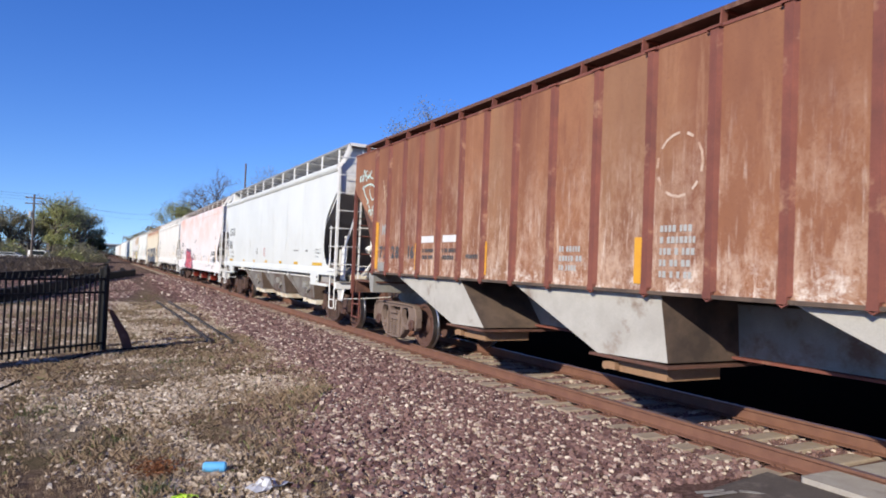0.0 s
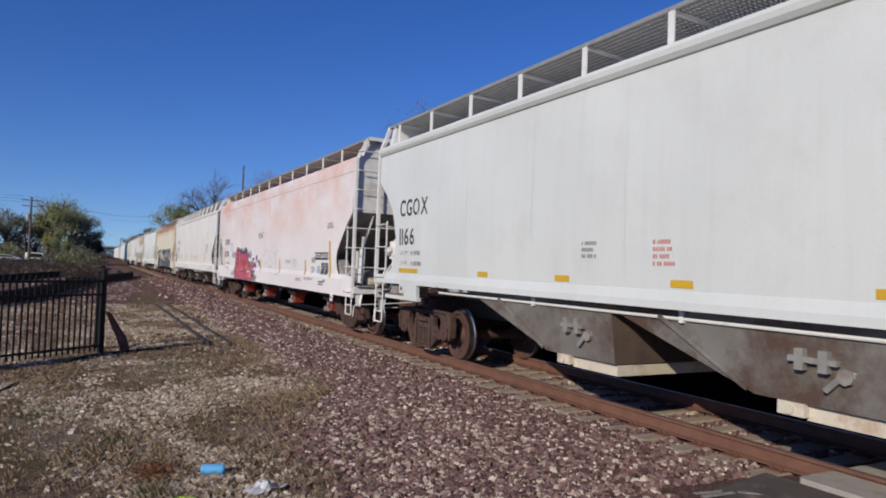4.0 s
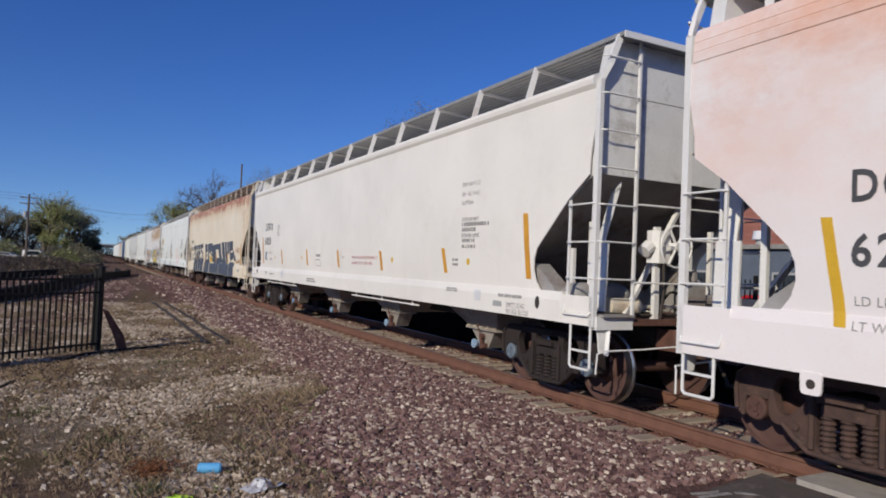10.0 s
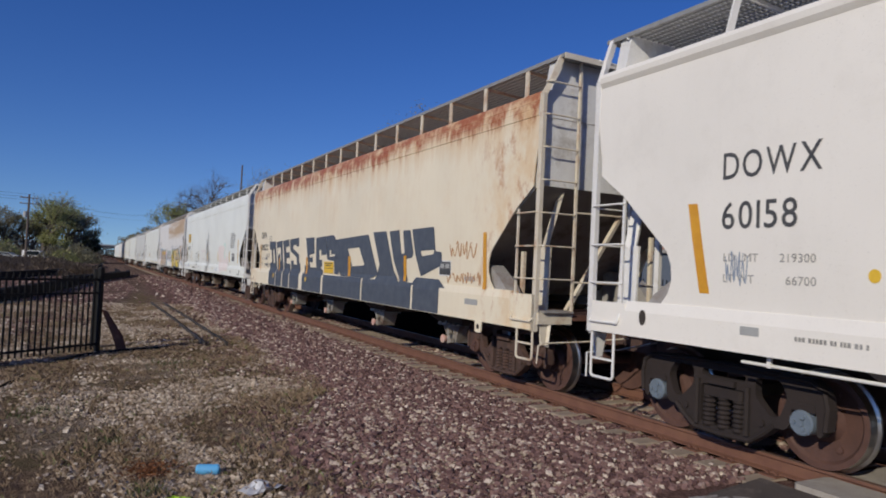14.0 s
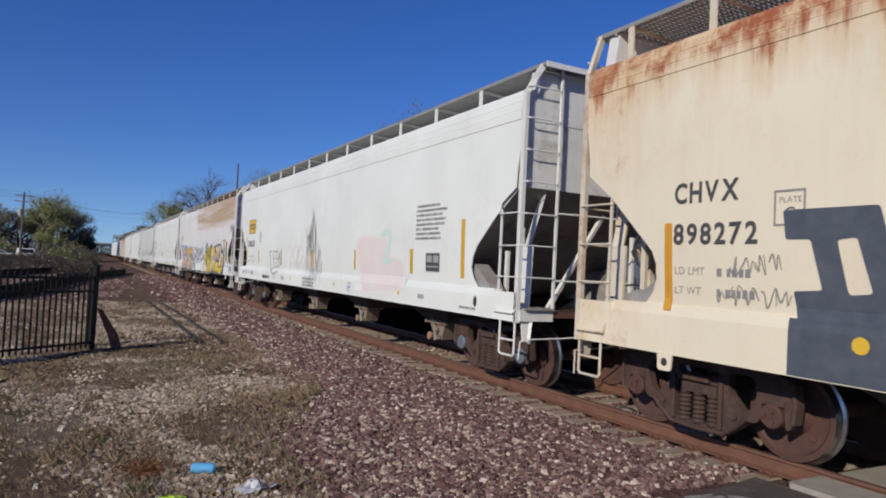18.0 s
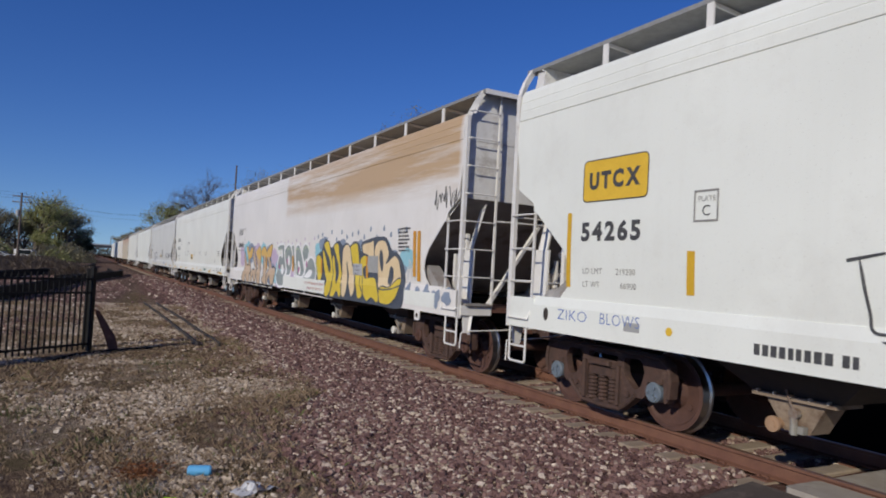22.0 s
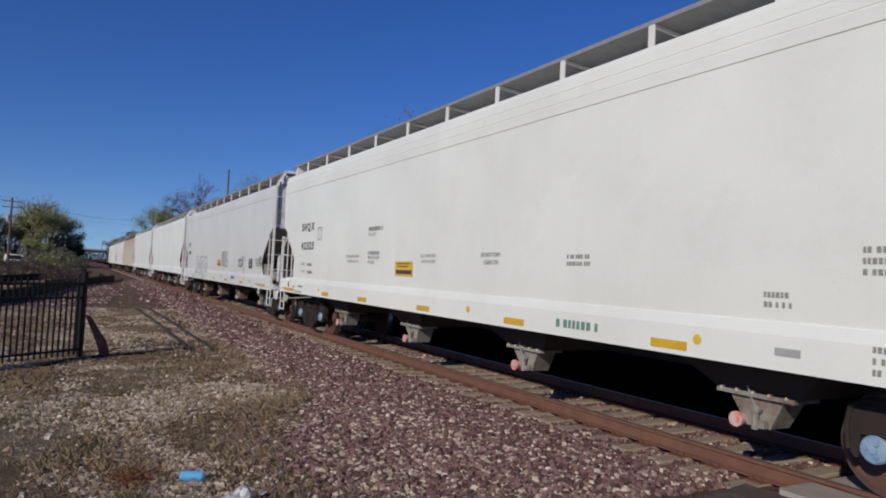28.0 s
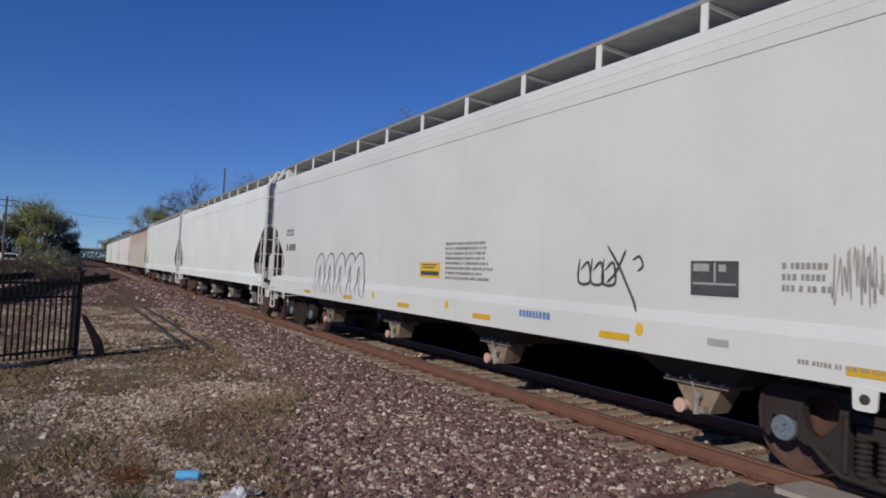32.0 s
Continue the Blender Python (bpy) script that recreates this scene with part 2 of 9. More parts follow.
# ---- mesh building ----
class Shape:
    """Collects boxes, tubes and plates into one mesh."""

    def __init__(self):
        self.v, self.f = [], []

    def add(self, verts, faces):
        n = len(self.v)
        self.v += [tuple(p) for p in verts]
        self.f += [tuple(n + i for i in f) for f in faces]
        return self

    def box(self, x0, y0, z0, x1, y1, z1, b=0.0):
        """A box between two corners; b chamfers its long vertical edges."""
        if b <= 0:
            p = [(x, y, z) for x in (x0, x1) for y in (y0, y1) for z in (z0, z1)]
            return self.add(p, [(0, 1, 3, 2), (4, 6, 7, 5), (0, 4, 5, 1), (2, 3, 7, 6), (0, 2, 6, 4), (1, 5, 7, 3)])
        ring = [(x0 + b, y0), (x1 - b, y0), (x1, y0 + b), (x1, y1 - b), (x1 - b, y1), (x0 + b, y1), (x0, y1 - b), (x0, y0 + b)]
        return self.prism([(x, y, z0) for x, y in ring], (0, 0, z1 - z0))

    def prism(self, ring, by):
        n = len(ring)
        far = [(p[0] + by[0], p[1] + by[1], p[2] + by[2]) for p in ring]
        return self.add(list(ring) + far, [tuple(range(n))[::-1], tuple(range(n, 2 * n))] + [(i, (i + 1) % n, n + (i + 1) % n, n + i) for i in range(n)])

    def tube(self, a, b, r, n=8, r2=None, caps=True):
        a, b = Vector(a), Vector(b)
        q = (b - a).to_track_quat("Z", "Y")
        r2 = r if r2 is None else r2
        ring = [q @ Vector((math.cos(6.2832 * i / n), math.sin(6.2832 * i / n), 0)) for i in range(n)]
        faces = [(i, (i + 1) % n, n + (i + 1) % n, n + i) for i in range(n)]
        if caps:
            faces += [tuple(range(n))[::-1], tuple(range(n, 2 * n))]
        return self.add([a + p * r for p in ring] + [b + p * r2 for p in ring], faces)

    def pipe(self, pts, r, n=6):
        for a, b in zip(pts, pts[1:]):
            self.tube(a, b, r, n)
        return self

    def cord(self, pts, r, n=5):
        """A thin round cord through points, in one piece."""
        p = [Vector(q) for q in pts]
        rings = []
        for i, q in enumerate(p):
            turn = (p[min(i + 1, len(p) - 1)] - p[max(i - 1, 0)]).to_track_quat("Z", "Y")
            rings.append([q + turn @ Vector((r * math.cos(6.2832 * k / n), r * math.sin(6.2832 * k / n), 0)) for k in range(n)])
        return self.loft(rings)

    def beam(self, a, b, w, h):
        """A bar of width w and height h from a to b."""
        a, b = Vector(a), Vector(b)
        q = (b - a).to_track_quat("Y", "Z")
        c = [q @ Vector((x, 0, z)) for x, z in ((-w / 2, -h / 2), (w / 2, -h / 2), (w / 2, h / 2), (-w / 2, h / 2))]
        return self.add([a + p for p in c] + [b + p for p in c], [(3, 2, 1, 0), (4, 5, 6, 7), (0, 1, 5, 4), (1, 2, 6, 5), (2, 3, 7, 6), (3, 0, 4, 7)])

    def loft(self, rings, close=True, caps=True):
        n, base = len(rings[0]), len(self.v)
        for r in rings:
            self.v += [tuple(p) for p in r]
        for k in range(len(rings) - 1):
            for i in range(n if close else n - 1):
                j = (i + 1) % n
                a = base + k * n
                self.f.append((a + i, a + j, a + n + j, a + n + i))
        if caps:
            self.f += [tuple(base + i for i in range(n))[::-1], tuple(base + (len(rings) - 1) * n + i for i in range(n))]
        return self

    def ball(self, c, r, n=8, squash=1.0):
        rings = [[(c[0] + r * math.sin(a) * math.cos(6.2832 * i / n), c[1] + r * math.sin(a) * math.sin(6.2832 * i / n), c[2] + r * squash * math.cos(a)) for i in range(n)]
                 for a in [math.pi * (0.04 + 0.92 * k / 5) for k in range(6)]]
        return self.loft(rings)

    def torus(self, c, r, w, axis="X", n=20, m=6):
        base = len(self.v)
        for i in range(n):
            a = 6.2832 * i / n
            for j in range(m):
                b = 6.2832 * j / m
                u, h = r + w * math.cos(b), w * math.sin(b)
                p = (h, u * math.cos(a), u * math.sin(a)) if axis == "X" else (u * math.cos(a), h, u * math.sin(a))
                self.v.append((c[0] + p[0], c[1] + p[1], c[2] + p[2]))
        for i in range(n):
            for j in range(m):
                self.f.append((base + i * m + j, base + ((i + 1) % n) * m + j, base + ((i + 1) % n) * m + (j + 1) % m, base + i * m + (j + 1) % m))
        return self

    def mesh(self, name, *mats, smooth=0.0):
        me = bpy.data.meshes.new(name)
        me.from_pydata(self.v, [], self.f)
        bm = bmesh.new()
        bm.from_mesh(me)
        bmesh.ops.recalc_face_normals(bm, faces=bm.faces)
        bm.to_mesh(me)
        bm.free()
        for m in mats:
            me.materials.append(m)
        if smooth:
            me.shade_smooth()
            me.set_sharp_from_angle(angle=radians(smooth))
        return me


def part(name, shape, material, parent, label="", smooth=0.0, at=None):
    """Links a shape (or a mesh) as one object under a thing or a part."""
    me = shape.mesh(name, material, smooth=smooth) if isinstance(shape, Shape) else shape
    ob = new(name, me)
    ob.parent = parent
    if at is not None:
        ob.matrix_basis = at
    return tagged(ob, label) if label else ob


def thing(name, label, category, group="", kind="", at=None, shape=None, material=None, smooth=0.0):
    """A top-level thing: an Empty at its base, or one mesh."""
    ob = new(name, shape.mesh(name, material, smooth=smooth) if shape else None)
    if at is not None:
        ob.matrix_basis = at
    return tagged(ob, label, category, group, kind)


# ---- the line of the track ----
TRACK_X = 7.02
GAUGE = 0.7525


def bend(y):
    """How far the line drifts to the side, far along it."""
    return 0.0048 * (math.hypot(y - 25, 15) + y - 25) - 0.02


def on_track(y):
    """The pose of a thing that stands on the track's centre line at y, turned along it."""
    turn = math.degrees(math.atan2(bend(y + 8) - bend(y - 8), 16))
    return pose(TRACK_X + bend(y), y, 0, 0, 0, -turn)

# ---- ground ----
def ground_z(x, y):
    z = -0.215 + 0.02 * noise.noise(Vector((x * 0.9, y * 0.9, 0)))
    z += 0.03 * noise.noise(Vector((x * 0.25, y * 0.25, 5)))
    rail = TRACK_X + bend(y)
    z += 0.05 * max(0.0, 1 - abs(x - rail + 2.6) / 1.3)
    z -= 0.02 * max(0.0, 1 - abs(x - rail) / 1.5)
    return z


def axis(spans):
    out = []
    for a, b, step in spans:
        n = max(1, round((b - a) / step))
        out += [a + (b - a) * i / n for i in range(n)]
    return out + [spans[-1][1]]


def ground_material():
    m, nt, b = nodes_of("ground")
    tc = nt.nodes.new("ShaderNodeTexCoord")
    sx = nt.nodes.new("ShaderNodeSeparateXYZ")
    nt.links.new(tc.outputs["Object"], sx.inputs[0])
    dirt = mix(nt, ramp(nt, noise_of(nt, 9.0, 8, 0.8), 0.4, 0.6), (0.12, 0.08, 0.057), (0.215, 0.152, 0.108))
    grass = mix(nt, ramp(nt, noise_of(nt, 22, 4), 0.4, 0.65), (0.165, 0.122, 0.077), (0.115, 0.096, 0.052))
    gravel = mix(nt, ramp(nt, noise_of(nt, 30, 4, 0.7), 0.4, 0.62), (0.17, 0.128, 0.095), (0.40, 0.325, 0.25))
    c = mix(nt, ramp(nt, noise_of(nt, 0.9, 5, 0.65), 0.42, 0.56), dirt, grass)
    c = mix(nt, ramp(nt, noise_of(nt, 0.55, 6, 0.7, (1.3, 0.8, 1)), 0.5, 0.58, 0.9), c, gravel)
    ballast = mix(nt, ramp(nt, noise_of(nt, 26, 5, 0.8), 0.42, 0.62), (0.10, 0.056, 0.05), (0.225, 0.145, 0.122))
    edge = nt.nodes.new("ShaderNodeMath")
    edge.operation = "ADD"
    nt.links.new(sx.outputs["X"], edge.inputs[0])
    nt.links.new(ramp(nt, noise_of(nt, 0.8, 5, 0.65), 0.2, 0.8, 1.6), edge.inputs[1])
    c = mix(nt, ramp(nt, edge.outputs[0], 3.5, 4.0), c, ballast)
    bank = nt.nodes.new("ShaderNodeVectorMath")
    bank.operation = "DOT_PRODUCT"
    bank.inputs[1].default_value = (-1.0, 0.12, 0.0)
    nt.links.new(tc.outputs["Object"], bank.inputs[0])
    wob = nt.nodes.new("ShaderNodeMath")
    nt.links.new(bank.outputs["Value"], wob.inputs[0])
    nt.links.new(ramp(nt, noise_of(nt, 0.6, 4), 0.2, 0.8, 1.4), wob.inputs[1])
    cinder = mix(nt, ramp(nt, noise_of(nt, 9, 8, 0.85), 0.44, 0.6), (0.07, 0.045, 0.038), (0.27, 0.19, 0.15))
    c = mix(nt, ramp(nt, wob.outputs[0], 2.6, 3.1), c, cinder)
    # Near-black past the far rail: the train's shade put into the ground colour.
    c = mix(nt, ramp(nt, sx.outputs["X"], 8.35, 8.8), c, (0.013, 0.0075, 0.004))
    far = ramp(nt, sx.outputs["X"], 21.0, 24.0)
    c = mix(nt, far, c, grass)
    nt.links.new(c, b.inputs["Base Color"])
    b.inputs["Roughness"].default_value = 1.0
    b.inputs["Specular IOR Level"].default_value = 0.0
    bump(nt, b, noise_of(nt, 28, 5, 0.75), 0.035)
    return m


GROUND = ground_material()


def build_ground():
    xs = axis([(-3000, -300, 400), (-300, -40, 40), (-40, -6, 3), (-6, -3, 0.3), (-3, 9.5, 0.1), (9.5, 20, 1), (20, 60, 5), (60, 300, 40), (300, 3000, 400)])
    ys = axis([(-3000, -300, 400), (-300, -20, 40), (-20, 2, 2), (2, 20, 0.12), (20, 45, 0.5), (45, 120, 3), (120, 400, 20), (400, 1200, 100), (1200, 4500, 500)])
    nx = len(xs)
    me = bpy.data.meshes.new("ground")
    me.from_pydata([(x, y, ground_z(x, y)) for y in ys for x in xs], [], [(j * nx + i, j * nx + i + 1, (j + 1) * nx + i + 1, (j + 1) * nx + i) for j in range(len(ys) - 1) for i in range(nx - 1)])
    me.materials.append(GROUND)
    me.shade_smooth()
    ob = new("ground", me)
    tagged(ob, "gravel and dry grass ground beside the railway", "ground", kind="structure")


build_ground()


TIES = []


def build_track():
    track = thing("railway_track", "rusty steel rails spiked to weathered wooden ties in ballast", "railway track", kind="structure")
    ys = [-60] + [y for y in range(-10, 120, 4)] + list(range(120, 720, 30))
    prof = [(-0.07, -0.172), (-0.07, -0.16), (-0.012, -0.145), (-0.009, -0.045), (-0.036, -0.032), (-0.036, -0.006), (-0.03, -0.0), (0.03, 0.0), (0.036, -0.006), (0.036, -0.032), (0.009, -0.045), (0.012, -0.145), (0.07, -0.16), (0.07, -0.172)]
    for side in (-1, 1):
        s = Shape().loft([[(TRACK_X + bend(y) + side * GAUGE + x, y, z) for x, z in prof] for y in ys])
        rail = part("rail", s, RAIL, track, "rusty rail with a worn head", smooth=30)
        rail.data.materials.append(RAILTOP)
        for p in rail.data.polygons:
            if p.normal.z > 0.6 and p.center.z > -0.01:
                p.material_index = 1
    rnd = random.Random(3)
    tie_meshes = []
    for k in range(5):
        s = Shape()
        w, l = 0.115 + rnd.uniform(-0.01, 0.012), 1.27 + rnd.uniform(-0.04, 0.05)
        rings = []
        for x in (-l, -l + 0.02, -l * 0.5, 0, l * 0.5, l - 0.02, l):
            e = 0.012 if abs(x) == l else 0
            j = [rnd.uniform(-0.006, 0.006) for _ in range(4)]
            rings.append([(x, -w + e + j[0], -0.36), (x, w - e + j[1], -0.36), (x, w - e + j[1], -0.20), (x, w - 0.015 + j[2], -0.186 - e), (x, -w + 0.015 + j[3], -0.186 - e), (x, -w + e + j[0], -0.20)])
        s.loft(rings)
        tie_meshes.append(s.mesh("tie", TIE))
    plate = Shape().box(-0.17, -0.095, -0.187, 0.17, 0.095, -0.17)
    for dx in (-0.09, 0.09):
        for dy in (-0.05, 0.05):
            plate.box(dx - 0.014, dy - 0.014, -0.17, dx + 0.014, dy + 0.014, -0.148)
    plate_mesh = plate.mesh("tie_plate", RAIL)
    y, k = 3.95, 0
    far = Shape()
    while y < 160:
        m = pose(TRACK_X + bend(y), y, rnd.uniform(-0.008, 0.004), 0, 0, rnd.uniform(-1.2, 1.2))
        TIES.append(y)
        if y < 62:
            tie = part("tie", tie_meshes[k % 5], TIE, track, at=m)
            if y < 30:
                for side in (-1, 1):
                    part("tie_plate", plate_mesh, RAIL, tie, at=pose(side * GAUGE, 0, 0))
        else:
            far.box(TRACK_X + bend(y) - 1.3, y - 0.115, -0.36, TRACK_X + bend(y) + 1.3, y + 0.115, -0.188)
        y += 0.5 + rnd.uniform(-0.03, 0.03)
        k += 1
    ob = part("far_ties", far, TIE, track)
    tagged(ob, kind="stuff")


build_track()

# ---- railway cars (car space: y = 0 at the leading corner posts, y grows along the car, z = 0 on the rail head) ----
WHEEL_R = 0.457
DECK_GREY = plain("dull_deck_grey", (0.36, 0.35, 0.34), (0.27, 0.25, 0.235), 0.65, scale=3, grime=(0.2, 0.13, 0.1), grime_at=(0.5, 0.7))


def wheelset_mesh():
    s = Shape()
    s.tube((-1.02, 0, 0), (1.02, 0, 0), 0.085, 12)
    for side in (-1, 1):
        prof = [(0.66, 0.09), (0.66, 0.16), (0.70, 0.19), (0.695, 0.36), (0.675, 0.40), (0.672, 0.485), (0.70, 0.49), (0.712, 0.462), (0.81, 0.452), (0.812, 0.40), (0.775, 0.37), (0.755, 0.2), (0.83, 0.16), (0.83, 0.09)]
        n = 28
        s.loft([[(side * x, r * math.cos(6.2832 * i / n), r * math.sin(6.2832 * i / n)) for x, r in prof] for i in range(n + 1)], close=False, caps=False)
        for k in range(3):
            a = 2.094 * k + 0.4
            s.tube((side * 0.765, 0.29 * math.cos(a), 0.29 * math.sin(a)), (side * 0.79, 0.29 * math.cos(a), 0.29 * math.sin(a)), 0.035, 6)
    me = s.mesh("wheelset", WHEEL_RUST, TREAD, smooth=35)
    for p in me.polygons:
        c = p.center
        r = math.hypot(c.y, c.z)
        if r > 0.447 and abs(c.x) > 0.60:
            p.material_index = 1
    return me


def casting(s, pts, w, h, x=-1.03):
    """A cast bar with chamfered edges along points (y, z) in the frame's plane, of height h and depth w."""
    p = [Vector(q) for q in pts]
    rings = []
    for i, q in enumerate(p):
        d = (p[min(i + 1, len(p) - 1)] - p[max(i - 1, 0)]).normalized()
        n = Vector((-d.y, d.x))
        k = h[i] if isinstance(h, tuple) else h
        sec = ((-w / 2 + 0.02, -k / 2), (w / 2 - 0.02, -k / 2), (w / 2, -k / 2 + 0.02), (w / 2, k / 2 - 0.02), (w / 2 - 0.02, k / 2), (-w / 2 + 0.02, k / 2), (-w / 2, k / 2 - 0.02), (-w / 2, -k / 2 + 0.02))
        rings.append([(x + u, q.x + n.x * v, q.y + n.y * v) for u, v in sec])
    s.loft(rings)


def rounded(pts, r=0.05, n=4):
    """A closed outline with its corners rounded."""
    out, m = [], len(pts)
    for i in range(m):
        a, b, c = Vector(pts[i - 1]), Vector(pts[i]), Vector(pts[(i + 1) % m])
        u, w = a - b, c - b
        k = min(r, u.length * 0.45, w.length * 0.45)
        u, w = b + u.normalized() * k, b + w.normalized() * k
        for q in range(n + 1):
            t = q / n
            p = u * (1 - t) ** 2 + b * 2 * t * (1 - t) + w * t * t
            out.append((p.x, p.y))
    return out


def plate(s, outline, holes, x0, x1):
    """A flat casting between x0 and x1: an outline in (y, z) with openings through it."""
    loops = [outline, *holes]
    flat = [p for loop in loops for p in loop]
    n = len(flat)
    tris = geometry.tessellate_polygon([[Vector((p[0], p[1], 0)) for p in loop] for loop in loops])
    verts = [(x0, *p) for p in flat] + [(x1, *p) for p in flat]
    faces = [tuple(t) for t in tris] + [tuple(n + k for k in reversed(t)) for t in tris]
    at = 0
    for loop in loops:
        m = len(loop)
        faces += [(at + k, at + (k + 1) % m, n + at + (k + 1) % m, n + at + k) for k in range(m)]
        at += m
    s.add(verts, faces)


def side_frame_shape():
    """Cast truck side frame: a deep bridge-shaped plate with two windows, a slot and the spring opening, and flanged edges."""
    s = Shape()
    half = [(0.0, 0.88), (0.6, 0.88), (0.92, 0.865), (1.08, 0.80), (1.15, 0.66), (1.13, 0.44), (1.06, 0.35), (1.03, 0.36), (1.02, 0.58), (0.77, 0.58), (0.76, 0.40), (0.70, 0.34), (0.60, 0.35), (0.50, 0.25), (0.34, 0.14), (0.0, 0.125)]
    outline = rounded(half + [(-y, z) for y, z in half[-2:0:-1]], 0.05, 3)
    window = [(0.38, 0.79), (0.66, 0.80), (0.73, 0.67), (0.66, 0.46), (0.56, 0.43), (0.385, 0.60)]
    holes = [rounded(window, 0.05, 3), rounded([(-y, z) for y, z in reversed(window)], 0.05, 3),
             rounded([(-0.27, 0.72), (-0.27, 0.79), (0.27, 0.79), (0.27, 0.72)], 0.03, 2), rounded([(-0.28, 0.21), (-0.28, 0.63), (0.28, 0.63), (0.28, 0.21)], 0.04, 2)]
    plate(s, outline, holes, -1.09, -0.99)
    casting(s, [(-0.98, 0.85), (-0.6, 0.865), (0, 0.868), (0.6, 0.865), (0.98, 0.85)], 0.17, 0.045, -1.05)
    casting(s, [(-0.6, 0.365), (-0.5, 0.27), (-0.34, 0.16), (0, 0.145), (0.34, 0.16), (0.5, 0.27), (0.6, 0.365)], 0.17, 0.05, -1.05)
    for sgn in (-1, 1):
        casting(s, [(sgn * 0.98, 0.85), (sgn * 1.1, 0.77), (sgn * 1.13, 0.62), (sgn * 1.11, 0.42)], 0.16, 0.045, -1.05)
        casting(s, [(sgn * 0.31, 0.68), (sgn * 0.31, 0.2)], 0.17, 0.05, -1.06)
        s.box(-1.10, sgn * 0.89 - 0.12, 0.56, -0.95, sgn * 0.89 + 0.12, 0.63)
        s.tube((-1.115, sgn * 0.47, 0.36), (-1.09, sgn * 0.47, 0.36), 0.035, 8)
    s.box(-1.12, -0.24, 0.52, -0.96, 0.24, 0.62, 0.03)
    s.box(-1.14, -0.17, 0.65, -1.08, 0.17, 0.71)
    return s


def spring_shape(y):
    """One coil spring as a ribbed column."""
    rings = []
    for k in range(15):
        r = 0.072 if k % 2 else 0.05
        rings.append([(-1.06 + r * math.cos(0.7854 * i), y + r * math.sin(0.7854 * i), 0.19 + 0.024 * k) for i in range(8)])
    return Shape().loft(rings)


WHEELSET = wheelset_mesh()
FRAME_MESHES, SPRING_MESHES = {}, {}
for key, mat_ in (("iron", TRUCK), ("black", TRUCK_BLACK), ("grey", plain("dusty_truck", (0.21, 0.15, 0.122), (0.14, 0.097, 0.08), 0.85, scale=5, relief=0.004))):
    FRAME_MESHES[key] = side_frame_shape().mesh("side_frame", mat_)
    SPRING_MESHES[key] = [spring_shape(y_).mesh("coil_spring", mat_) for y_ in (-0.185, 0.0, 0.185)]
CAP_MESH = {}
for key, mat_ in (("iron", WHEEL_RUST), ("blue", BLUE_CAP), ("grey", plain("grey_cap", (0.17, 0.21, 0.26), (0.12, 0.15, 0.19), 0.45))):
    s_ = Shape().tube((-1.11, 0, 0), (-0.93, 0, 0), 0.118, 20).tube((-1.125, 0, 0), (-1.11, 0, 0), 0.105, 20, 0.116).tube((-1.14, 0, 0), (-1.12, 0, 0), 0.035, 10)
    for k_ in range(3):
        s_.tube((-1.145, 0.062 * math.cos(2.094 * k_), 0.062 * math.sin(2.094 * k_)), (-1.12, 0.062 * math.cos(2.094 * k_), 0.062 * math.sin(2.094 * k_)), 0.02, 6)
    CAP_MESH[key] = s_.mesh("bearing_cap", mat_, smooth=40)
BOLSTER = Shape().box(-1.04, -0.2, 0.56, 1.04, 0.2, 0.68).box(-0.3, -0.3, 0.6, 0.3, 0.3, 0.86).mesh("truck", DARK)
ROLLING = []


def add_truck(car, y, frames="iron", caps="iron", rolling=True):
    """A two-axle truck with its centre at y."""
    truck = part("truck", BOLSTER, DARK, car, at=pose(0, y, 0))
    for turn in (0, 180):
        part("side_frame", FRAME_MESHES[frames], TRUCK, truck, at=pose(0, 0, 0, 0, 0, turn))
        for spring in SPRING_MESHES[frames]:
            part("coil_spring", spring, TRUCK, truck, at=pose(0, 0, 0, 0, 0, turn))
    for dy in (-0.89, 0.89):
        w = part("wheelset", WHEELSET, WHEEL_RUST, truck, at=pose(0, dy, WHEEL_R))
        if rolling:
            ROLLING.append((w, dy))
        part("bearing_cap", CAP_MESH[caps], WHEEL_RUST, truck, at=pose(0, dy, WHEEL_R))
    return truck


FLAT_CUT = [(1.10, 1.40), (1.12, 1.46), (1.22, 1.58), (1.27, 1.72), (1.26, 1.88), (1.2, 2.02), (0.53, 2.65), (0.14, 2.93), (0.13, 3.15), (0.045, 3.6), (0.04, 3.9)]
ROUND_CUT = [(1.10, 1.40), (1.15, 1.49), (1.27, 1.60), (1.33, 1.75), (1.29, 1.92), (1.16, 2.10), (0.62, 2.55), (0.52, 2.62), (0.50, 2.72), (0.14, 2.93), (0.13, 3.15), (0.045, 3.6), (0.04, 3.9)]
SMOOTH_CUT = [(0.35, 1.50), (0.6, 1.57), (0.84, 1.66), (0.98, 1.82), (1.05, 2.05), (1.04, 2.3), (0.97, 2.55), (0.86, 2.84), (0.6, 3.11), (0.12, 3.48), (0.10, 4.08)]
SIDE = [(1.562, 1.36), (1.566, 1.46), (1.584, 1.75), (1.596, 2.1), (1.602, 2.5), (1.602, 3.3), (1.596, 3.9)]


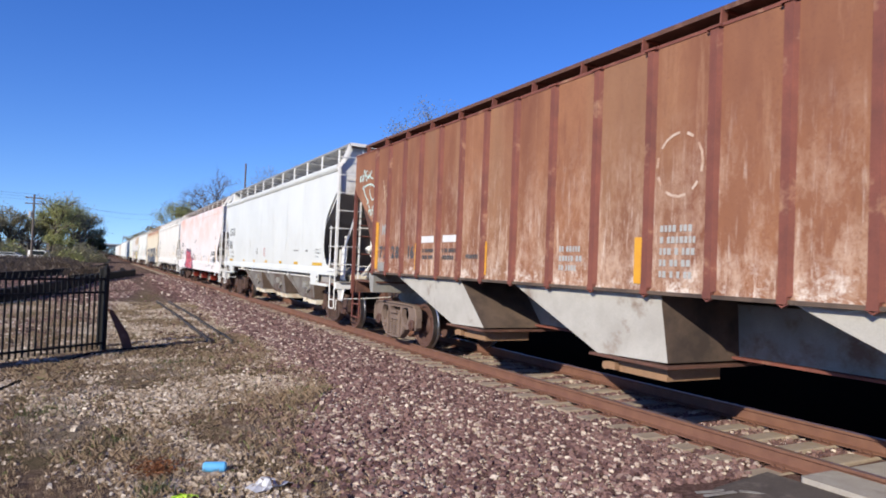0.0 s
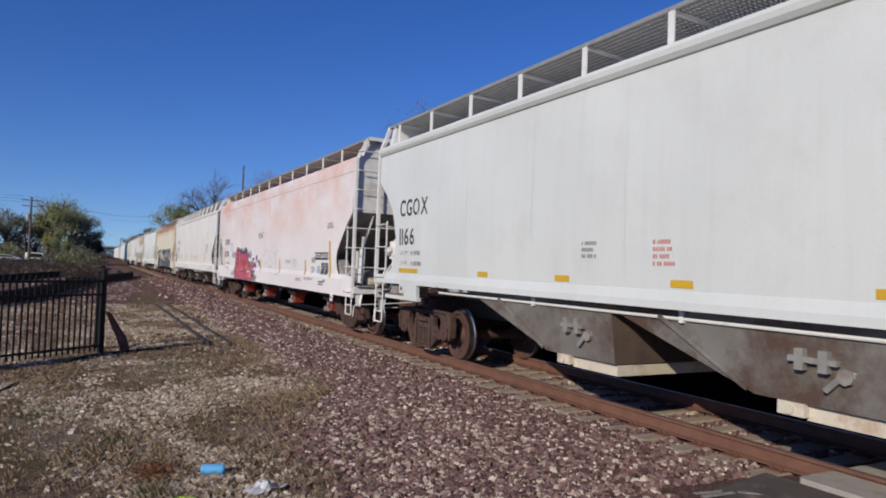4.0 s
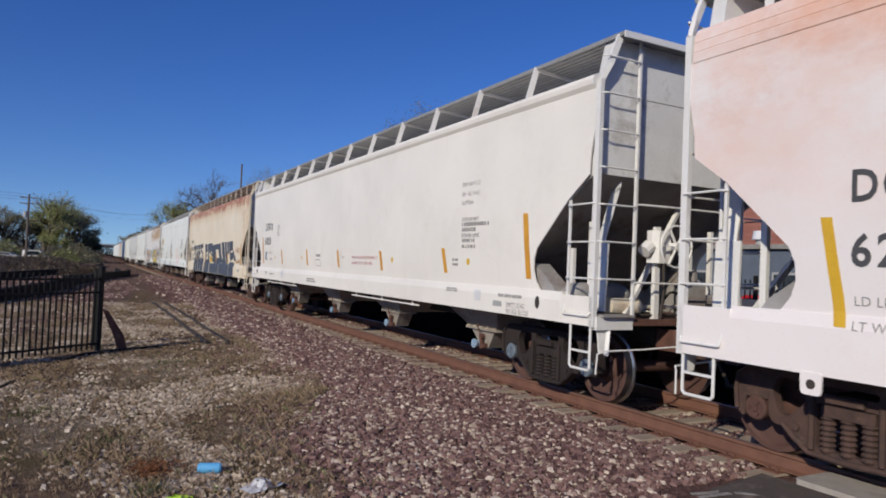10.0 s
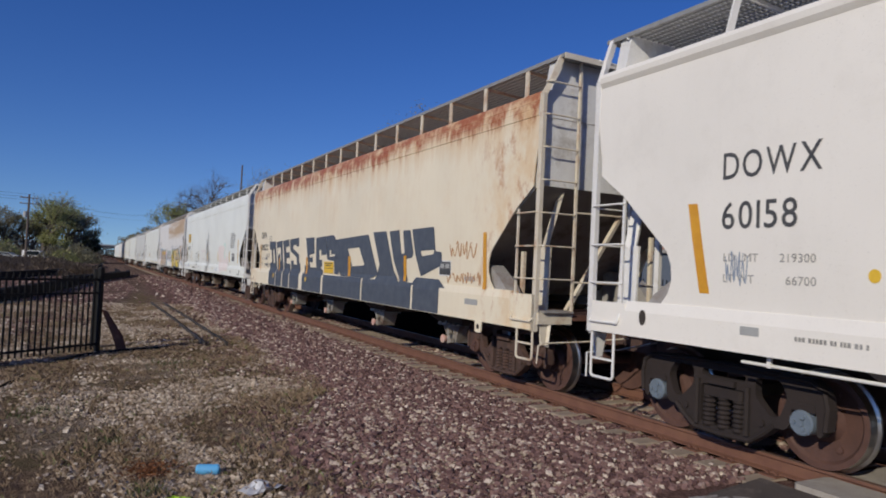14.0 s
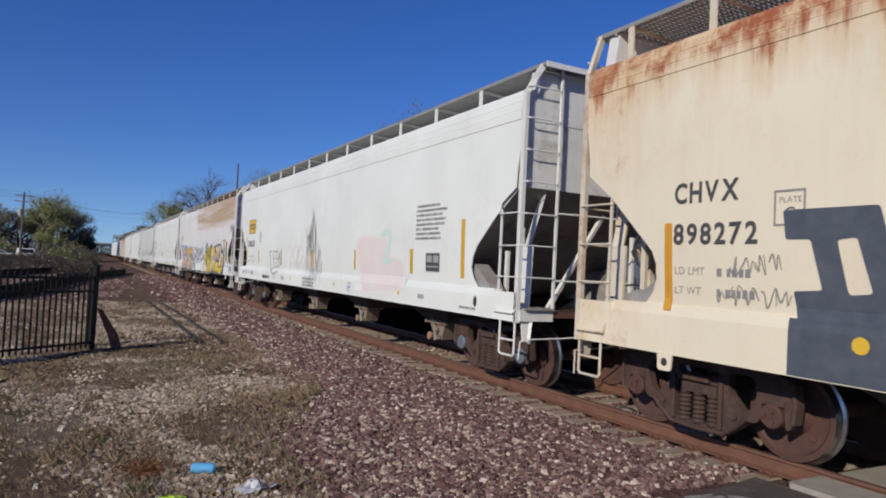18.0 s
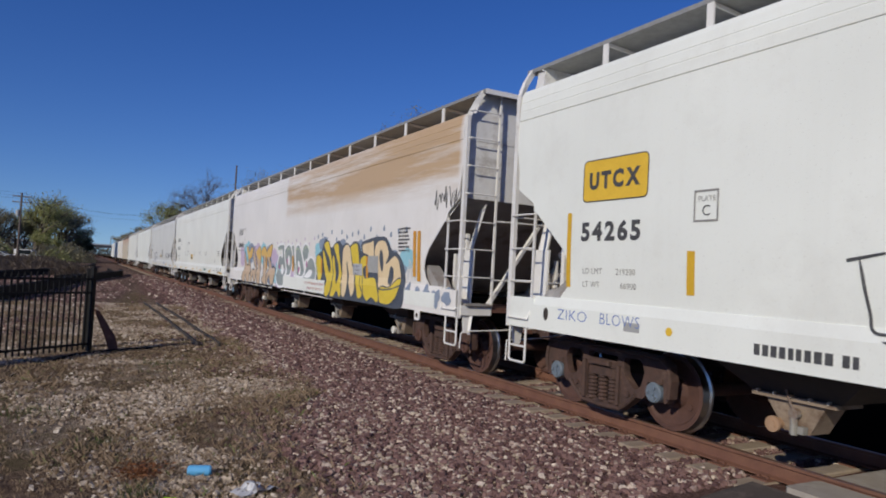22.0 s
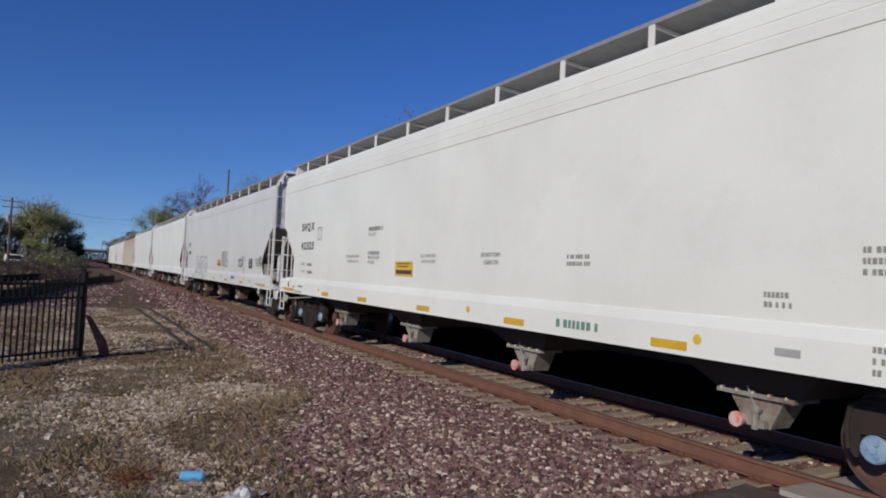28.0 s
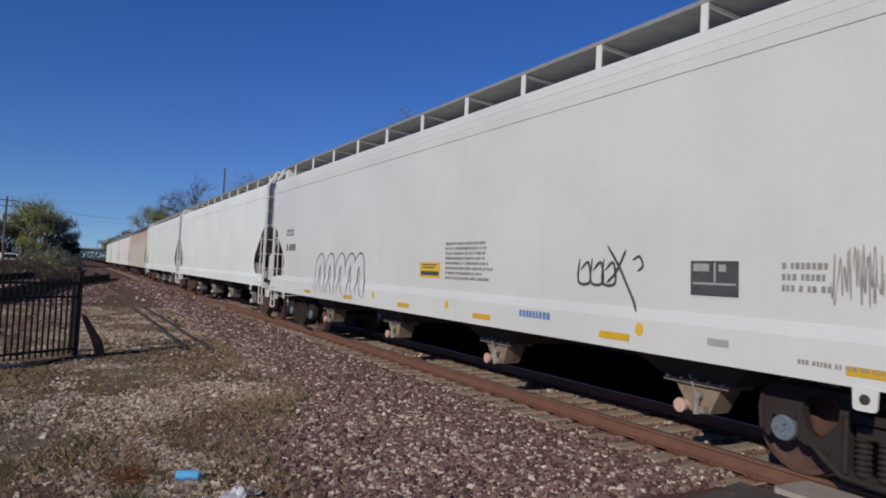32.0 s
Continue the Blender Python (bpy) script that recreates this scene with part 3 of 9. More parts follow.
def side_sheet(length, cut, prof, sx, top):
    """One side of the body: a sheet whose ends follow the cut outline, bowed as prof (half width, height) says."""
    zs = sorted({z for _, z in cut} | {z for _, z in prof if cut[0][1] < z < top} | {cut[0][1] + (top - cut[0][1]) * k / 16 for k in range(17)})
    rings = []
    for z in zs:
        if z > top:
            continue
        y0 = float(np.interp(z, [q for _, q in cut], [p for p, _ in cut]))
        w = float(np.interp(z, [q for _, q in prof], [p for p, _ in prof]))
        ys = [y0, 2.0] + [2.0 + (length - 4.0) * k / 6 for k in range(1, 6)] + [length - 2.0, length - y0]
        rings.append([(sx * w, y, z) for y in ys] + [(sx * (w - 0.018), y, z) for y in reversed(ys)])
    return Shape().loft(rings)


def core(length, top, crown_z, low=1.36, wall=0.09, knee=2.95, slope_to=2.5, half=1.55):
    """The tank behind the side sheets: end walls, sloping end floors and a flat bottom."""
    rings = []
    for y0, z in ((slope_to, low), (wall, knee), (wall, top)):
        rings.append([(-half, y0, z), (half, y0, z), (half, length - y0, z), (-half, length - y0, z)])
    return Shape().loft(rings)


GRIMY_SHADED = plain("grimy_shaded_slope_sheet", (0.24, 0.215, 0.19), (0.31, 0.28, 0.25), 0.85, scale=3, grime=(0.12, 0.07, 0.05))


def grimy_shaded_floor(body):
    """The sloping floor sheets face down; their colour holds grime and painted-in shade."""
    body.data.materials.append(GRIMY_SHADED)
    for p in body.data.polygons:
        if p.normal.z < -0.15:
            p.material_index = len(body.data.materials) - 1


def end_gear(car, at_far, length, c):
    """Posts, ladders, platform, steps and coupler of one end. Built at y = 0 and mirrored to the far end."""
    white = c["trim"]
    deck = c.get("deck", DECK_GREY)
    f = (lambda y: length - y) if at_far else (lambda y: y)
    g = lambda a, b: (min(f(a), f(b)), max(f(a), f(b)))
    sill_b, eave, walk_z = c["sill"][0], c["eave"], c["walk_z"]
    for sx in (-1, 1):
        x = sx * 1.575
        post = Shape()
        low_post = at_far and c.get("short_far_post")
        post.beam((x, f(0.02), sill_b - 0.01), (x, f(0.02), 2.64 if low_post else eave - 0.05), 0.06, 0.08)
        if not low_post:
            post.beam((x, f(0.02), eave - 0.07), (sx * 1.47, f(-0.02), eave + 0.16), 0.05, 0.08).beam((sx * 1.475, f(-0.02), eave + 0.145), (sx * 1.34, f(-0.04), walk_z - 0.03), 0.05, 0.08)
        part("corner_post", post, white, car)
        part("ladder_post", Shape().beam((sx * 0.98, f(-0.02), 1.14), (sx * 0.98, f(-0.02), walk_z - 0.04), 0.032, 0.04), white, car)
        if sx < 0 or not at_far:
            z = 1.65
            while z < walk_z - 0.15:
                r = Shape().pipe([(x, f(-0.01), z), (x - sx * 0.05, f(-0.055), z), (sx * 1.03, f(-0.055), z), (sx * 0.98, f(-0.03), z)], 0.012)
                part("rung", r, white, car)
                z += 0.455
            part("side_ladder_post", Shape().beam((x - sx * 0.005, f(0.52), sill_b + 0.1), (x - sx * 0.005, f(0.52), 2.64), 0.025, 0.035), white, car)
            for z in (1.65, 2.1, 2.57):
                part("side_rung", Shape().pipe([(x, f(0.0), z), (x + sx * 0.045, f(0.03), z), (x + sx * 0.045, f(0.5), z), (x, f(0.54), z)], 0.012), white, car)
            part("ladder_foot_rail", Shape().pipe([(x, f(0.54), sill_b + 0.3), (x + sx * 0.06, f(0.52), sill_b + 0.12), (x + sx * 0.06, f(0.06), sill_b + 0.12), (x, f(0.02), sill_b + 0.2)], 0.013), white, car)
            step = Shape()
            step.pipe([(x, f(0.05), sill_b + 0.06), (x, f(0.05), 0.56), (x, f(0.08), 0.53), (x, f(0.4), 0.53), (x, f(0.43), 0.56), (x, f(0.43), sill_b + 0.06)], 0.017, 8)
            step.beam((x, f(0.05), 0.75), (x, f(0.43), 0.75), 0.03, 0.025)
            part("stirrup_step", step, white, car)
        a, b = g(0.0, 0.62)
        part("end_panel", Shape().prism([(sx * 1.605, a, sill_b), (sx * 1.605, b, sill_b), (sx * 1.605, b, c["sill"][1] - 0.03), (sx * 1.605, a, c["sill"][1] - 0.03)], (-sx * 0.03, 0, 0)), c["paint"], car)
        part("bolster_gusset", Shape().prism([(sx * 1.5, f(0.62), 1.15), (sx * 1.5, f(1.9), 1.15), (sx * 1.5, f(1.9), 1.82), (sx * 1.5, f(1.35), 1.82), (sx * 1.5, f(0.95), 1.55)], (-sx * 0.25, 0, 0)), deck, car)
        for yy, top in ((0.62, 2.3), (1.0, 1.95)):
            part("slope_post", Shape().beam((sx * 1.12, f(yy), 1.15), (sx * 1.12, f(yy), top + 0.1), 0.05, 0.07), white, car)
    a, b = g(0.0, 1.5)
    part("platform", Shape().box(-1.54, a, 1.115, 1.54, b, 1.15), RUST, car)
    a, b = g(-0.03, 0.05)
    part("end_sill", Shape().box(-1.53, a, 1.08, 1.53, b, 1.16), RUST, car)
    part("corner_frame", Shape().box(0.98, a - 0.01, 1.03, 1.56, b + 0.01, 1.19), white, car)
    part("corner_frame", Shape().box(-1.56, a - 0.01, 1.03, -0.98, b + 0.01, 1.19).prism([(-1.5, f(0.0), 1.03), (-1.3, f(0.0), 1.03), (-1.36, f(0.0), 0.74), (-1.46, f(0.0), 0.74)], (0, 0.03, 0)), white, car)
    part("end_plate", Shape().beam((-1.28, f(0.3), 1.15), (-1.25, f(0.3), 2.1), 0.3, 0.03).beam((-1.25, f(0.3), 2.08), (-1.02, f(0.25), 2.95), 0.16, 0.03).beam((-0.9, f(0.2), 1.2), (0.35, f(0.5), 2.7), 0.06, 0.06), white, car)
    a, b = g(0.085, 0.26)
    part("end_wall_top", Shape().prism([(-1.45, a, c["crease"]), (1.45, a, c["crease"]), (1.32, a, walk_z - 0.036), (-1.32, a, walk_z - 0.036)], (0, b - a, 0)), c["end"], car)
    a, b = g(-0.1, 0.28)
    part("corner_step", Shape().box(-1.5, a, 1.19, -1.0, b, 1.215), deck, car)
    lever = Shape().pipe([(-1.52, f(-0.1), 0.78), (-0.9, f(-0.16), 0.8), (-0.15, f(-0.3), 0.86)], 0.011)
    lever.pipe([(-1.52, f(-0.1), 0.78), (-1.55, f(-0.06), 0.74), (-1.56, f(-0.05), 0.5)], 0.011)
    lever.beam((-1.35, f(-0.02), 1.02), (-1.4, f(-0.05), 0.72), 0.05, 0.02)
    part("cut_lever", lever, white, car)
    a, b = g(-0.38, 0.6)
    cp = Shape().box(-0.14, a, 0.76, 0.14, b, 0.98, 0.04)
    a, b = g(-0.62, -0.3)
    cp.box(-0.2, a, 0.70, 0.06, b, 1.0, 0.06)
    a, b = g(-0.55, -0.3)
    cp.box(0.1, a, 0.72, 0.2, b, 0.98)
    part("coupler", cp, TRUCK, car)
    a, b = g(-0.05, 0.3)
    part("draft_box", Shape().box(-0.26, a, 0.74, 0.26, b, 1.02, 0.03), c.get("draft", RUST), car)
    part("air_hose", Shape().pipe([(0.35, f(-0.05), 0.85), (0.33, f(-0.25), 0.6), (0.2, f(-0.5), 0.42), (0.0, f(-0.66), 0.40)], 0.022), DARK, car)
    for z in (1.62, 2.6):
        part("end_rail", Shape().pipe([(-0.98, f(-0.02), z), (-0.5, f(-0.08), z), (0.5, f(-0.08), z), (0.98, f(-0.02), z)], 0.014), white, car)


def brake_gear(car, length, far, c):
    """Brake wheel on its stand, reservoir, cylinder, levers and pipes at one end."""
    f = (lambda y: length - y) if far else (lambda y: y)
    g = lambda a, b: (min(f(a), f(b)), max(f(a), f(b)))
    white, deck = c["trim"], c.get("deck", DECK_GREY)
    wheel = Shape().torus((-0.33, f(-0.1), 2.1), 0.27, 0.015, "Y", 24, 6)
    for k in range(6):
        a = 1.0472 * k
        wheel.beam((-0.33, f(-0.1), 2.1), (-0.33 + 0.27 * math.cos(a), f(-0.1), 2.1 + 0.27 * math.sin(a)), 0.035, 0.012)
    wheel.tube((-0.33, f(-0.14), 2.1), (-0.33, f(0.0), 2.1), 0.055, 10)
    part("brake_wheel", wheel, white, car, "spoked brake wheel")
    a, b = g(-0.02, 0.2)
    part("brake_housing", Shape().box(-0.62, a, 1.88, -0.28, b, 2.3, 0.07).tube((-0.62, f(0.08), 2.1), (-0.72, f(0.08), 2.02), 0.09, 10), white, car)
    part("brake_stand", Shape().beam((-0.48, f(0.1), 1.15), (-0.48, f(0.1), 2.35), 0.08, 0.06), white, car)
    part("brake_chain", Shape().pipe([(-0.45, f(0.0), 1.9), (-0.43, f(0.0), 1.5), (-0.46, f(0.02), 1.16)], 0.02), DARK, car)
    part("air_reservoir", Shape().tube((-1.3, f(0.72), 1.4), (-0.55, f(0.72), 1.4), 0.19, 16).ball((-1.3, f(0.72), 1.4), 0.185, 12).ball((-0.55, f(0.72), 1.4), 0.185, 12), deck, car, smooth=40)
    part("brake_cylinder", Shape().tube((-1.1, f(0.3), 1.3), (-0.6, f(0.3), 1.3), 0.11, 14).tube((-0.6, f(0.3), 1.3), (0.2, f(0.3), 1.3), 0.03, 8), CREAM, car, smooth=40)
    a, b = g(0.18, 0.42)
    part("control_valve", Shape().box(0.15, a, 1.16, 0.6, b, 1.62, 0.05).tube((0.38, f(0.3), 1.62), (0.38, f(0.3), 1.8), 0.09, 10).tube((0.6, f(0.3), 1.4), (0.85, f(0.3), 1.4), 0.08, 10), deck, car)
    part("brake_pipe", Shape().pipe([(-0.55, f(0.6), 1.35), (-0.2, f(0.4), 1.24), (0.0, f(0.3), 1.5), (0.15, f(0.3), 1.5)], 0.018).pipe([(-1.45, f(0.15), 1.24), (-0.9, f(0.12), 1.2), (0.5, f(0.1), 1.22)], 0.018).pipe([(-1.4, f(0.5), 1.2), (-1.1, f(0.4), 1.32), (-0.9, f(0.2), 1.2)], 0.016), DARK, car)


def roof_walk(car, length, c):
    """Running boards on brackets along both edges of the roof, crossovers at the ends, and the hatch trough."""
    z, x0, x1 = c["walk_z"], c.get("walk_x", (1.36, 0.48))[0], c.get("walk_x", (1.36, 0.48))[1]
    for sx in (-1, 1):
        board = Shape()
        rng = random.Random(7)
        y = -0.1
        if not c.get("open_grate"):
            board.box(min(sx * x0, sx * x1), -0.12, z - 0.034, max(sx * x0, sx * x1), length + 0.12, z - 0.03)
        for k in range(9):
            x = sx * (x1 + (x0 - x1) * k / 9)
            board.box(x - 0.004, -0.12, z - 0.03, x + 0.004, length + 0.12, z - 0.002)
        board.box(sx * x0 - 0.012, -0.12, z - 0.05, sx * x0 + 0.012, length + 0.12, z + 0.002)
        for k in range(int(length / 0.06)):
            y = -0.1 + k * 0.06 + rng.uniform(-0.002, 0.002)
            board.box(min(sx * x0, sx * x1), y, z - 0.016, max(sx * x0, sx * x1), y + 0.034, z)
        part("running_board", board, c.get("board", WALKWAY), car, "steel grating running board")
        y, k = c.get("bracket0", 0.75), 0
        while y < length - 0.3:
            lean = c.get("lean", 0.0)
            b = Shape().beam((sx * (x0 + lean), y, c["eave"] - 0.04), (sx * x0, y, z - 0.02), 0.02, 0.09)
            b.beam((sx * x0, y, z - 0.05), (sx * 0.62, y, z - 0.1), 0.03, 0.04)
            part("walk_bracket", b, c["trim"], car)
            y += c.get("bracket", 1.6)
    for y0 in (-0.14, length - 0.22):
        part("end_crossover", Shape().box(-x0, y0, z - 0.035, x0, y0 + 0.36, z - 0.005).box(-x0, y0 + 0.17, z - 0.04, x0, y0 + 0.19, z - 0.03), c.get("board", WALKWAY), car)
        part("crossover_edge", Shape().box(-x0 - 0.01, y0 - 0.02, z - 0.075, x0 + 0.01, y0 - 0.002, z + 0.004), c["trim"], car)
    hatch = Shape().prism([(-0.3, 0.8, c["crown"] - 0.02), (0.3, 0.8, c["crown"] - 0.02), (0.26, 0.8, c["crown"] + 0.07), (-0.26, 0.8, c["crown"] + 0.07)], (0, length - 1.6, 0))
    part("hatch_trough", hatch, c["trim"], car)


def outlet(car, y, c, kind="cap"):
    """A discharge hopper under the body and its gate."""
    top, zt = 1.15, c["sill"][0] + 0.25
    s = Shape()
    s.loft([[(-1.42, y - top, zt), (1.42, y - top, zt), (1.42, y + top, zt), (-1.42, y + top, zt)],
            [(-0.97, y - 0.45, 0.71), (0.97, y - 0.45, 0.71), (0.97, y + 0.45, 0.71), (-0.97, y + 0.45, 0.71)]])
    hop = part("hopper", s, c.get("hopper", DARK), car)
    half = 0.5 if "hopper" in c else 0.43
    g = Shape().loft([[(-0.96, y - half + 0.13, 0.66), (-0.62, y - half + 0.13, 0.66), (-0.62, y + half - 0.13, 0.66), (-0.96, y + half - 0.13, 0.66)],
                      [(-0.92, y - 0.13, 0.37), (-0.62, y - 0.13, 0.37), (-0.62, y + 0.13, 0.37), (-0.92, y + 0.13, 0.37)]])
    part("outlet_gate", g, c.get("gate", GREY_STEEL), hop)
    part("hopper_flange", Shape().box(-1.02, y - half, 0.67, -0.6, y + half, 0.712, 0.008), c.get("gate", GREY_STEEL), hop)
    bolts = Shape()
    for k in range(5):
        bolts.box(-1.035, y + 0.42 * half * (k - 2) - 0.01, 0.70, -0.985, y + 0.42 * half * (k - 2) + 0.01, 0.73)
    part("flange_bolts", bolts, CREAM, hop)
    if kind == "cap":
        cap = Shape().tube((-1.02, y + 0.18, 0.42), (-0.7, y + 0.18, 0.42), 0.055, 14).tube((-1.035, y + 0.18, 0.42), (-1.0, y + 0.18, 0.42), 0.078, 14).tube((-1.045, y + 0.18, 0.42), (-1.03, y + 0.18, 0.42), 0.04, 10)
        part("outlet_cap", cap, c.get("cap", WHITE), hop, smooth=40)
        part("outlet_valve", Shape().tube((-1.0, y - 0.02, 0.52), (-1.0, y - 0.02, 0.36), 0.035, 8).tube((-1.03, y - 0.03, 0.56), (-0.97, y - 0.03, 0.56), 0.05, 10).box(-1.02, y - 0.13, 0.38, -0.95, y - 0.07, 0.45).pipe([(-1.02, y - 0.04, 0.56), (-1.05, y + 0.0, 0.68), (-1.06, y + 0.03, 0.78)], 0.012), c.get("valve", GREY_STEEL), hop)


def lay(me, prof, depth, low=0.95):
    """Bends a flat decal, built in the car's (y, z), onto the near side, depth metres proud of it."""
    zs, ws = [z for _, z in prof], [w for w, _ in prof]
    for v in me.vertices:
        z = v.co.z = max(v.co.z, low)
        w = 1.607 if z < 1.345 else max(np.interp(z, zs, ws), np.interp(z, (1.345, 1.53), (1.607, 1.57)) if z < 1.53 else 0)
        v.co.x = -(float(w) + depth)
    return me


def patch(car, y0, y1, z0, z1, mat_=ORANGE, lean=0.0, depth=0.004, name="reflector", label=""):
    """A painted or taped strip on the near side, between two distances and two heights."""
    m = max(1, int((z1 - z0) / 0.12))
    up = sorted({k / m for k in range(m + 1)} | {(z - z0) / (z1 - z0) for z in (1.345, 1.4) if z0 < z < z1})
    n = len(up) - 1
    s = Shape()
    for a in up:
        s.v += [(0, y1 + lean * a, z0 + (z1 - z0) * a), (0, y0 + lean * a, z0 + (z1 - z0) * a)]
    s.f = [(2 * k, 2 * k + 1, 2 * k + 3, 2 * k + 2) for k in range(n)]
    return part(name, lay(s.mesh(name, mat_), SIDES.get(car.name, SIDE), depth), mat_, car, label)


SIDES = {}


def ribbon(car, pts, w, mat_, depth=0.005, smooth=True, taper=0.0, name="graffiti", closed=False):
    """A painted stroke of width w through points (y, z) on the near side."""
    p = [Vector(q) for q in pts]
    if smooth and len(p) > 2:
        out = []
        for i in range(len(p) - 1):
            a, b, c_, d = p[max(i - 1, 0)], p[i], p[i + 1], p[min(i + 2, len(p) - 1)]
            for k in range(8):
                t = k / 8
                out.append(0.5 * (2 * b + (c_ - a) * t + (2 * a - 5 * b + 4 * c_ - d) * t * t + (3 * b - a - 3 * c_ + d) * t ** 3))
        p = out + [p[-1]]
    elif not smooth:
        out = []
        for a, b in zip(p, p[1:]):
            m = max(1, int((b - a).length / 0.07))
            out += [a.lerp(b, k / m) for k in range(m)]
        p = out + [p[-1]]
    s = Shape()
    n, across = len(p), max(1, math.ceil(w / 0.07))
    for i, q in enumerate(p):
        d = (p[min(i + 1, n - 1)] - p[max(i - 1, 0)])
        d = d.normalized() if d.length > 1e-6 else Vector((1, 0))
        r = w / 2
        e = i / (n - 1)
        if taper:
            r *= 1 - taper * e
        if smooth and n > 4:
            r *= min(1.0, 0.35 + 5 * min(e, 1 - e + taper))
        nrm = Vector((-d.y, d.x))
        a, b = q + nrm * r, q - nrm * r
        s.v += [(0, a.x + (b.x - a.x) * j / across, a.y + (b.y - a.y) * j / across) for j in range(across + 1)]
    m = across + 1
    s.f = [(m * i + j, m * i + j + 1, m * i + m + j + 1, m * i + m + j) for i in range(n - 1) for j in range(across)]
    return part(name, lay(s.mesh(name, mat_), SIDES.get(car.name, SIDE), depth), mat_, car)


def blob(car, y, z, ry, rz, mat_, depth=0.003, seed=0, rough=0.15, name="graffiti"):
    """A sprayed patch with an uneven round outline."""
    rnd, s, n = random.Random(seed), Shape(), 22
    k1, k2 = rnd.uniform(0, 6), rnd.uniform(0, 6)
    rings = max(1, math.ceil(rz / 0.07))
    for j in range(rings):
        for i in range(n):
            a = 6.2832 * i / n
            r = (1 + rough * math.sin(3 * a + k1) + rough * 0.6 * math.sin(5 * a + k2) + rough * 0.4 * math.sin(11 * a + k1)) * (1 - j / rings)
            s.v.append((0, y + ry * r * math.cos(a), z + rz * r * math.sin(a)))
    s.v.append((0, y, z))
    s.f = [(j * n + i, j * n + (i + 1) % n, j * n + n + (i + 1) % n, j * n + n + i) for j in range(rings - 1) for i in range(n)]
    s.f += [((rings - 1) * n + i, (rings - 1) * n + (i + 1) % n, rings * n) for i in range(n)]
    return part(name, lay(s.mesh(name, mat_), SIDES.get(car.name, SIDE), depth), mat_, car)


def spray(car, pts, mat_, depth, line=None, lw=0.035, curvy=True, holes=(), name="graffiti", r=0.03):
    """A sprayed shape: a closed outline (y, z) filled with paint, with an optional contour stroke round it."""
    if curvy:
        p, ring = [Vector(q) for q in pts], []
        for i in range(len(p)):
            a, b, c_, d = p[i - 1], p[i], p[(i + 1) % len(p)], p[(i + 2) % len(p)]
            for k in range(4):
                t = k / 4
                q = 0.5 * (2 * b + (c_ - a) * t + (2 * a - 5 * b + 4 * c_ - d) * t * t + (3 * b - a - 3 * c_ + d) * t ** 3)
                ring.append((q.x, q.y))
    else:
        ring = rounded(pts, r, 3)
    s = Shape()
    loops = [ring, *[rounded(h, 0.03, 2) for h in holes]]
    s.v = [(0, *q) for loop in loops for q in loop]
    s.f = [tuple(t) for t in geometry.tessellate_polygon([[Vector((*q, 0)) for q in loop] for loop in loops])]
    me = bpy.data.meshes.new(name)
    me.from_pydata(s.v, [], s.f)
    bm = bmesh.new()
    bm.from_mesh(me)
    for z in (1.2, 1.345, 1.37, 1.40, 1.43, 1.46, 1.53, 1.65, 1.8, 2.0, 2.2):
        bmesh.ops.bisect_plane(bm, geom=bm.verts[:] + bm.edges[:] + bm.faces[:], plane_co=(0, 0, z), plane_no=(0, 0, 1))
    bm.to_mesh(me)
    bm.free()
    me.materials.append(mat_)
    ob = part(name, lay(me, SIDES.get(car.name, SIDE), depth), mat_, car)
    if line:
        ribbon(car, ring + ring[:1], lw, line, depth + 0.0012, False, name=name + "_outline")
    return ob


def scribble(car, y, z, w, h, mat_, seed, strokes=4, thick=0.03, name="graffiti_tag"):
    """A quick hand-drawn tag: a few looping strokes."""
    rnd = random.Random(seed)
    for k in range(strokes):
        a = y - w * k / strokes
        pts = [(a, z + h * rnd.uniform(0.2, 1.0))]
        for i in range(4):
            pts.append((a - w / strokes * (i + 1) / 4 * rnd.uniform(0.6, 1.3), z + h * (rnd.uniform(0.0, 0.35) if i % 2 == k % 2 else rnd.uniform(0.6, 1.0))))
        ribbon(car, pts, thick, mat_, 0.006, taper=0.4, name=name)


def side_words(car, text, y, z, size, mat_=INK, width=1.0, bold=0.0, label="", depth=0.005, name="lettering"):
    """Lettering on the near side; y and z give its upper left corner as it is read."""
    if size >= 0.2 and len(text) > 1:
        across = y
        for ch in text:
            one = side_words(car, ch, across, z, size, mat_, width, bold, label, depth, "letter")
            across = min(v.co.y for v in one.data.vertices) - size * 0.13 * width
        return None
    cu = bpy.data.curves.new(name, "FONT")
    cu.body, cu.size, cu.offset, cu.resolution_u, cu.space_line, cu.space_character = text, size, bold, 3, 0.95, 1.05
    tmp = new("tmp", cu)
    me = bpy.data.meshes.new_from_object(tmp)
    bpy.data.objects.remove(tmp)
    me.materials.clear()
    me.materials.append(mat_)
    if name == "letter":
        me.transform(Matrix.Translation((-min(v.co.x for v in me.vertices), 0, 0)))
    me.transform(Matrix(((0, 0, -1, 0), (-width, 0, 0, y), (0, 1, 0, z - size * 0.72), (0, 0, 0, 1))))
    ob = part(name, lay(me, SIDES.get(car.name, SIDE), depth), mat_, car, label)
    return ob if name == "letter" else tagged(ob, kind="stuff")


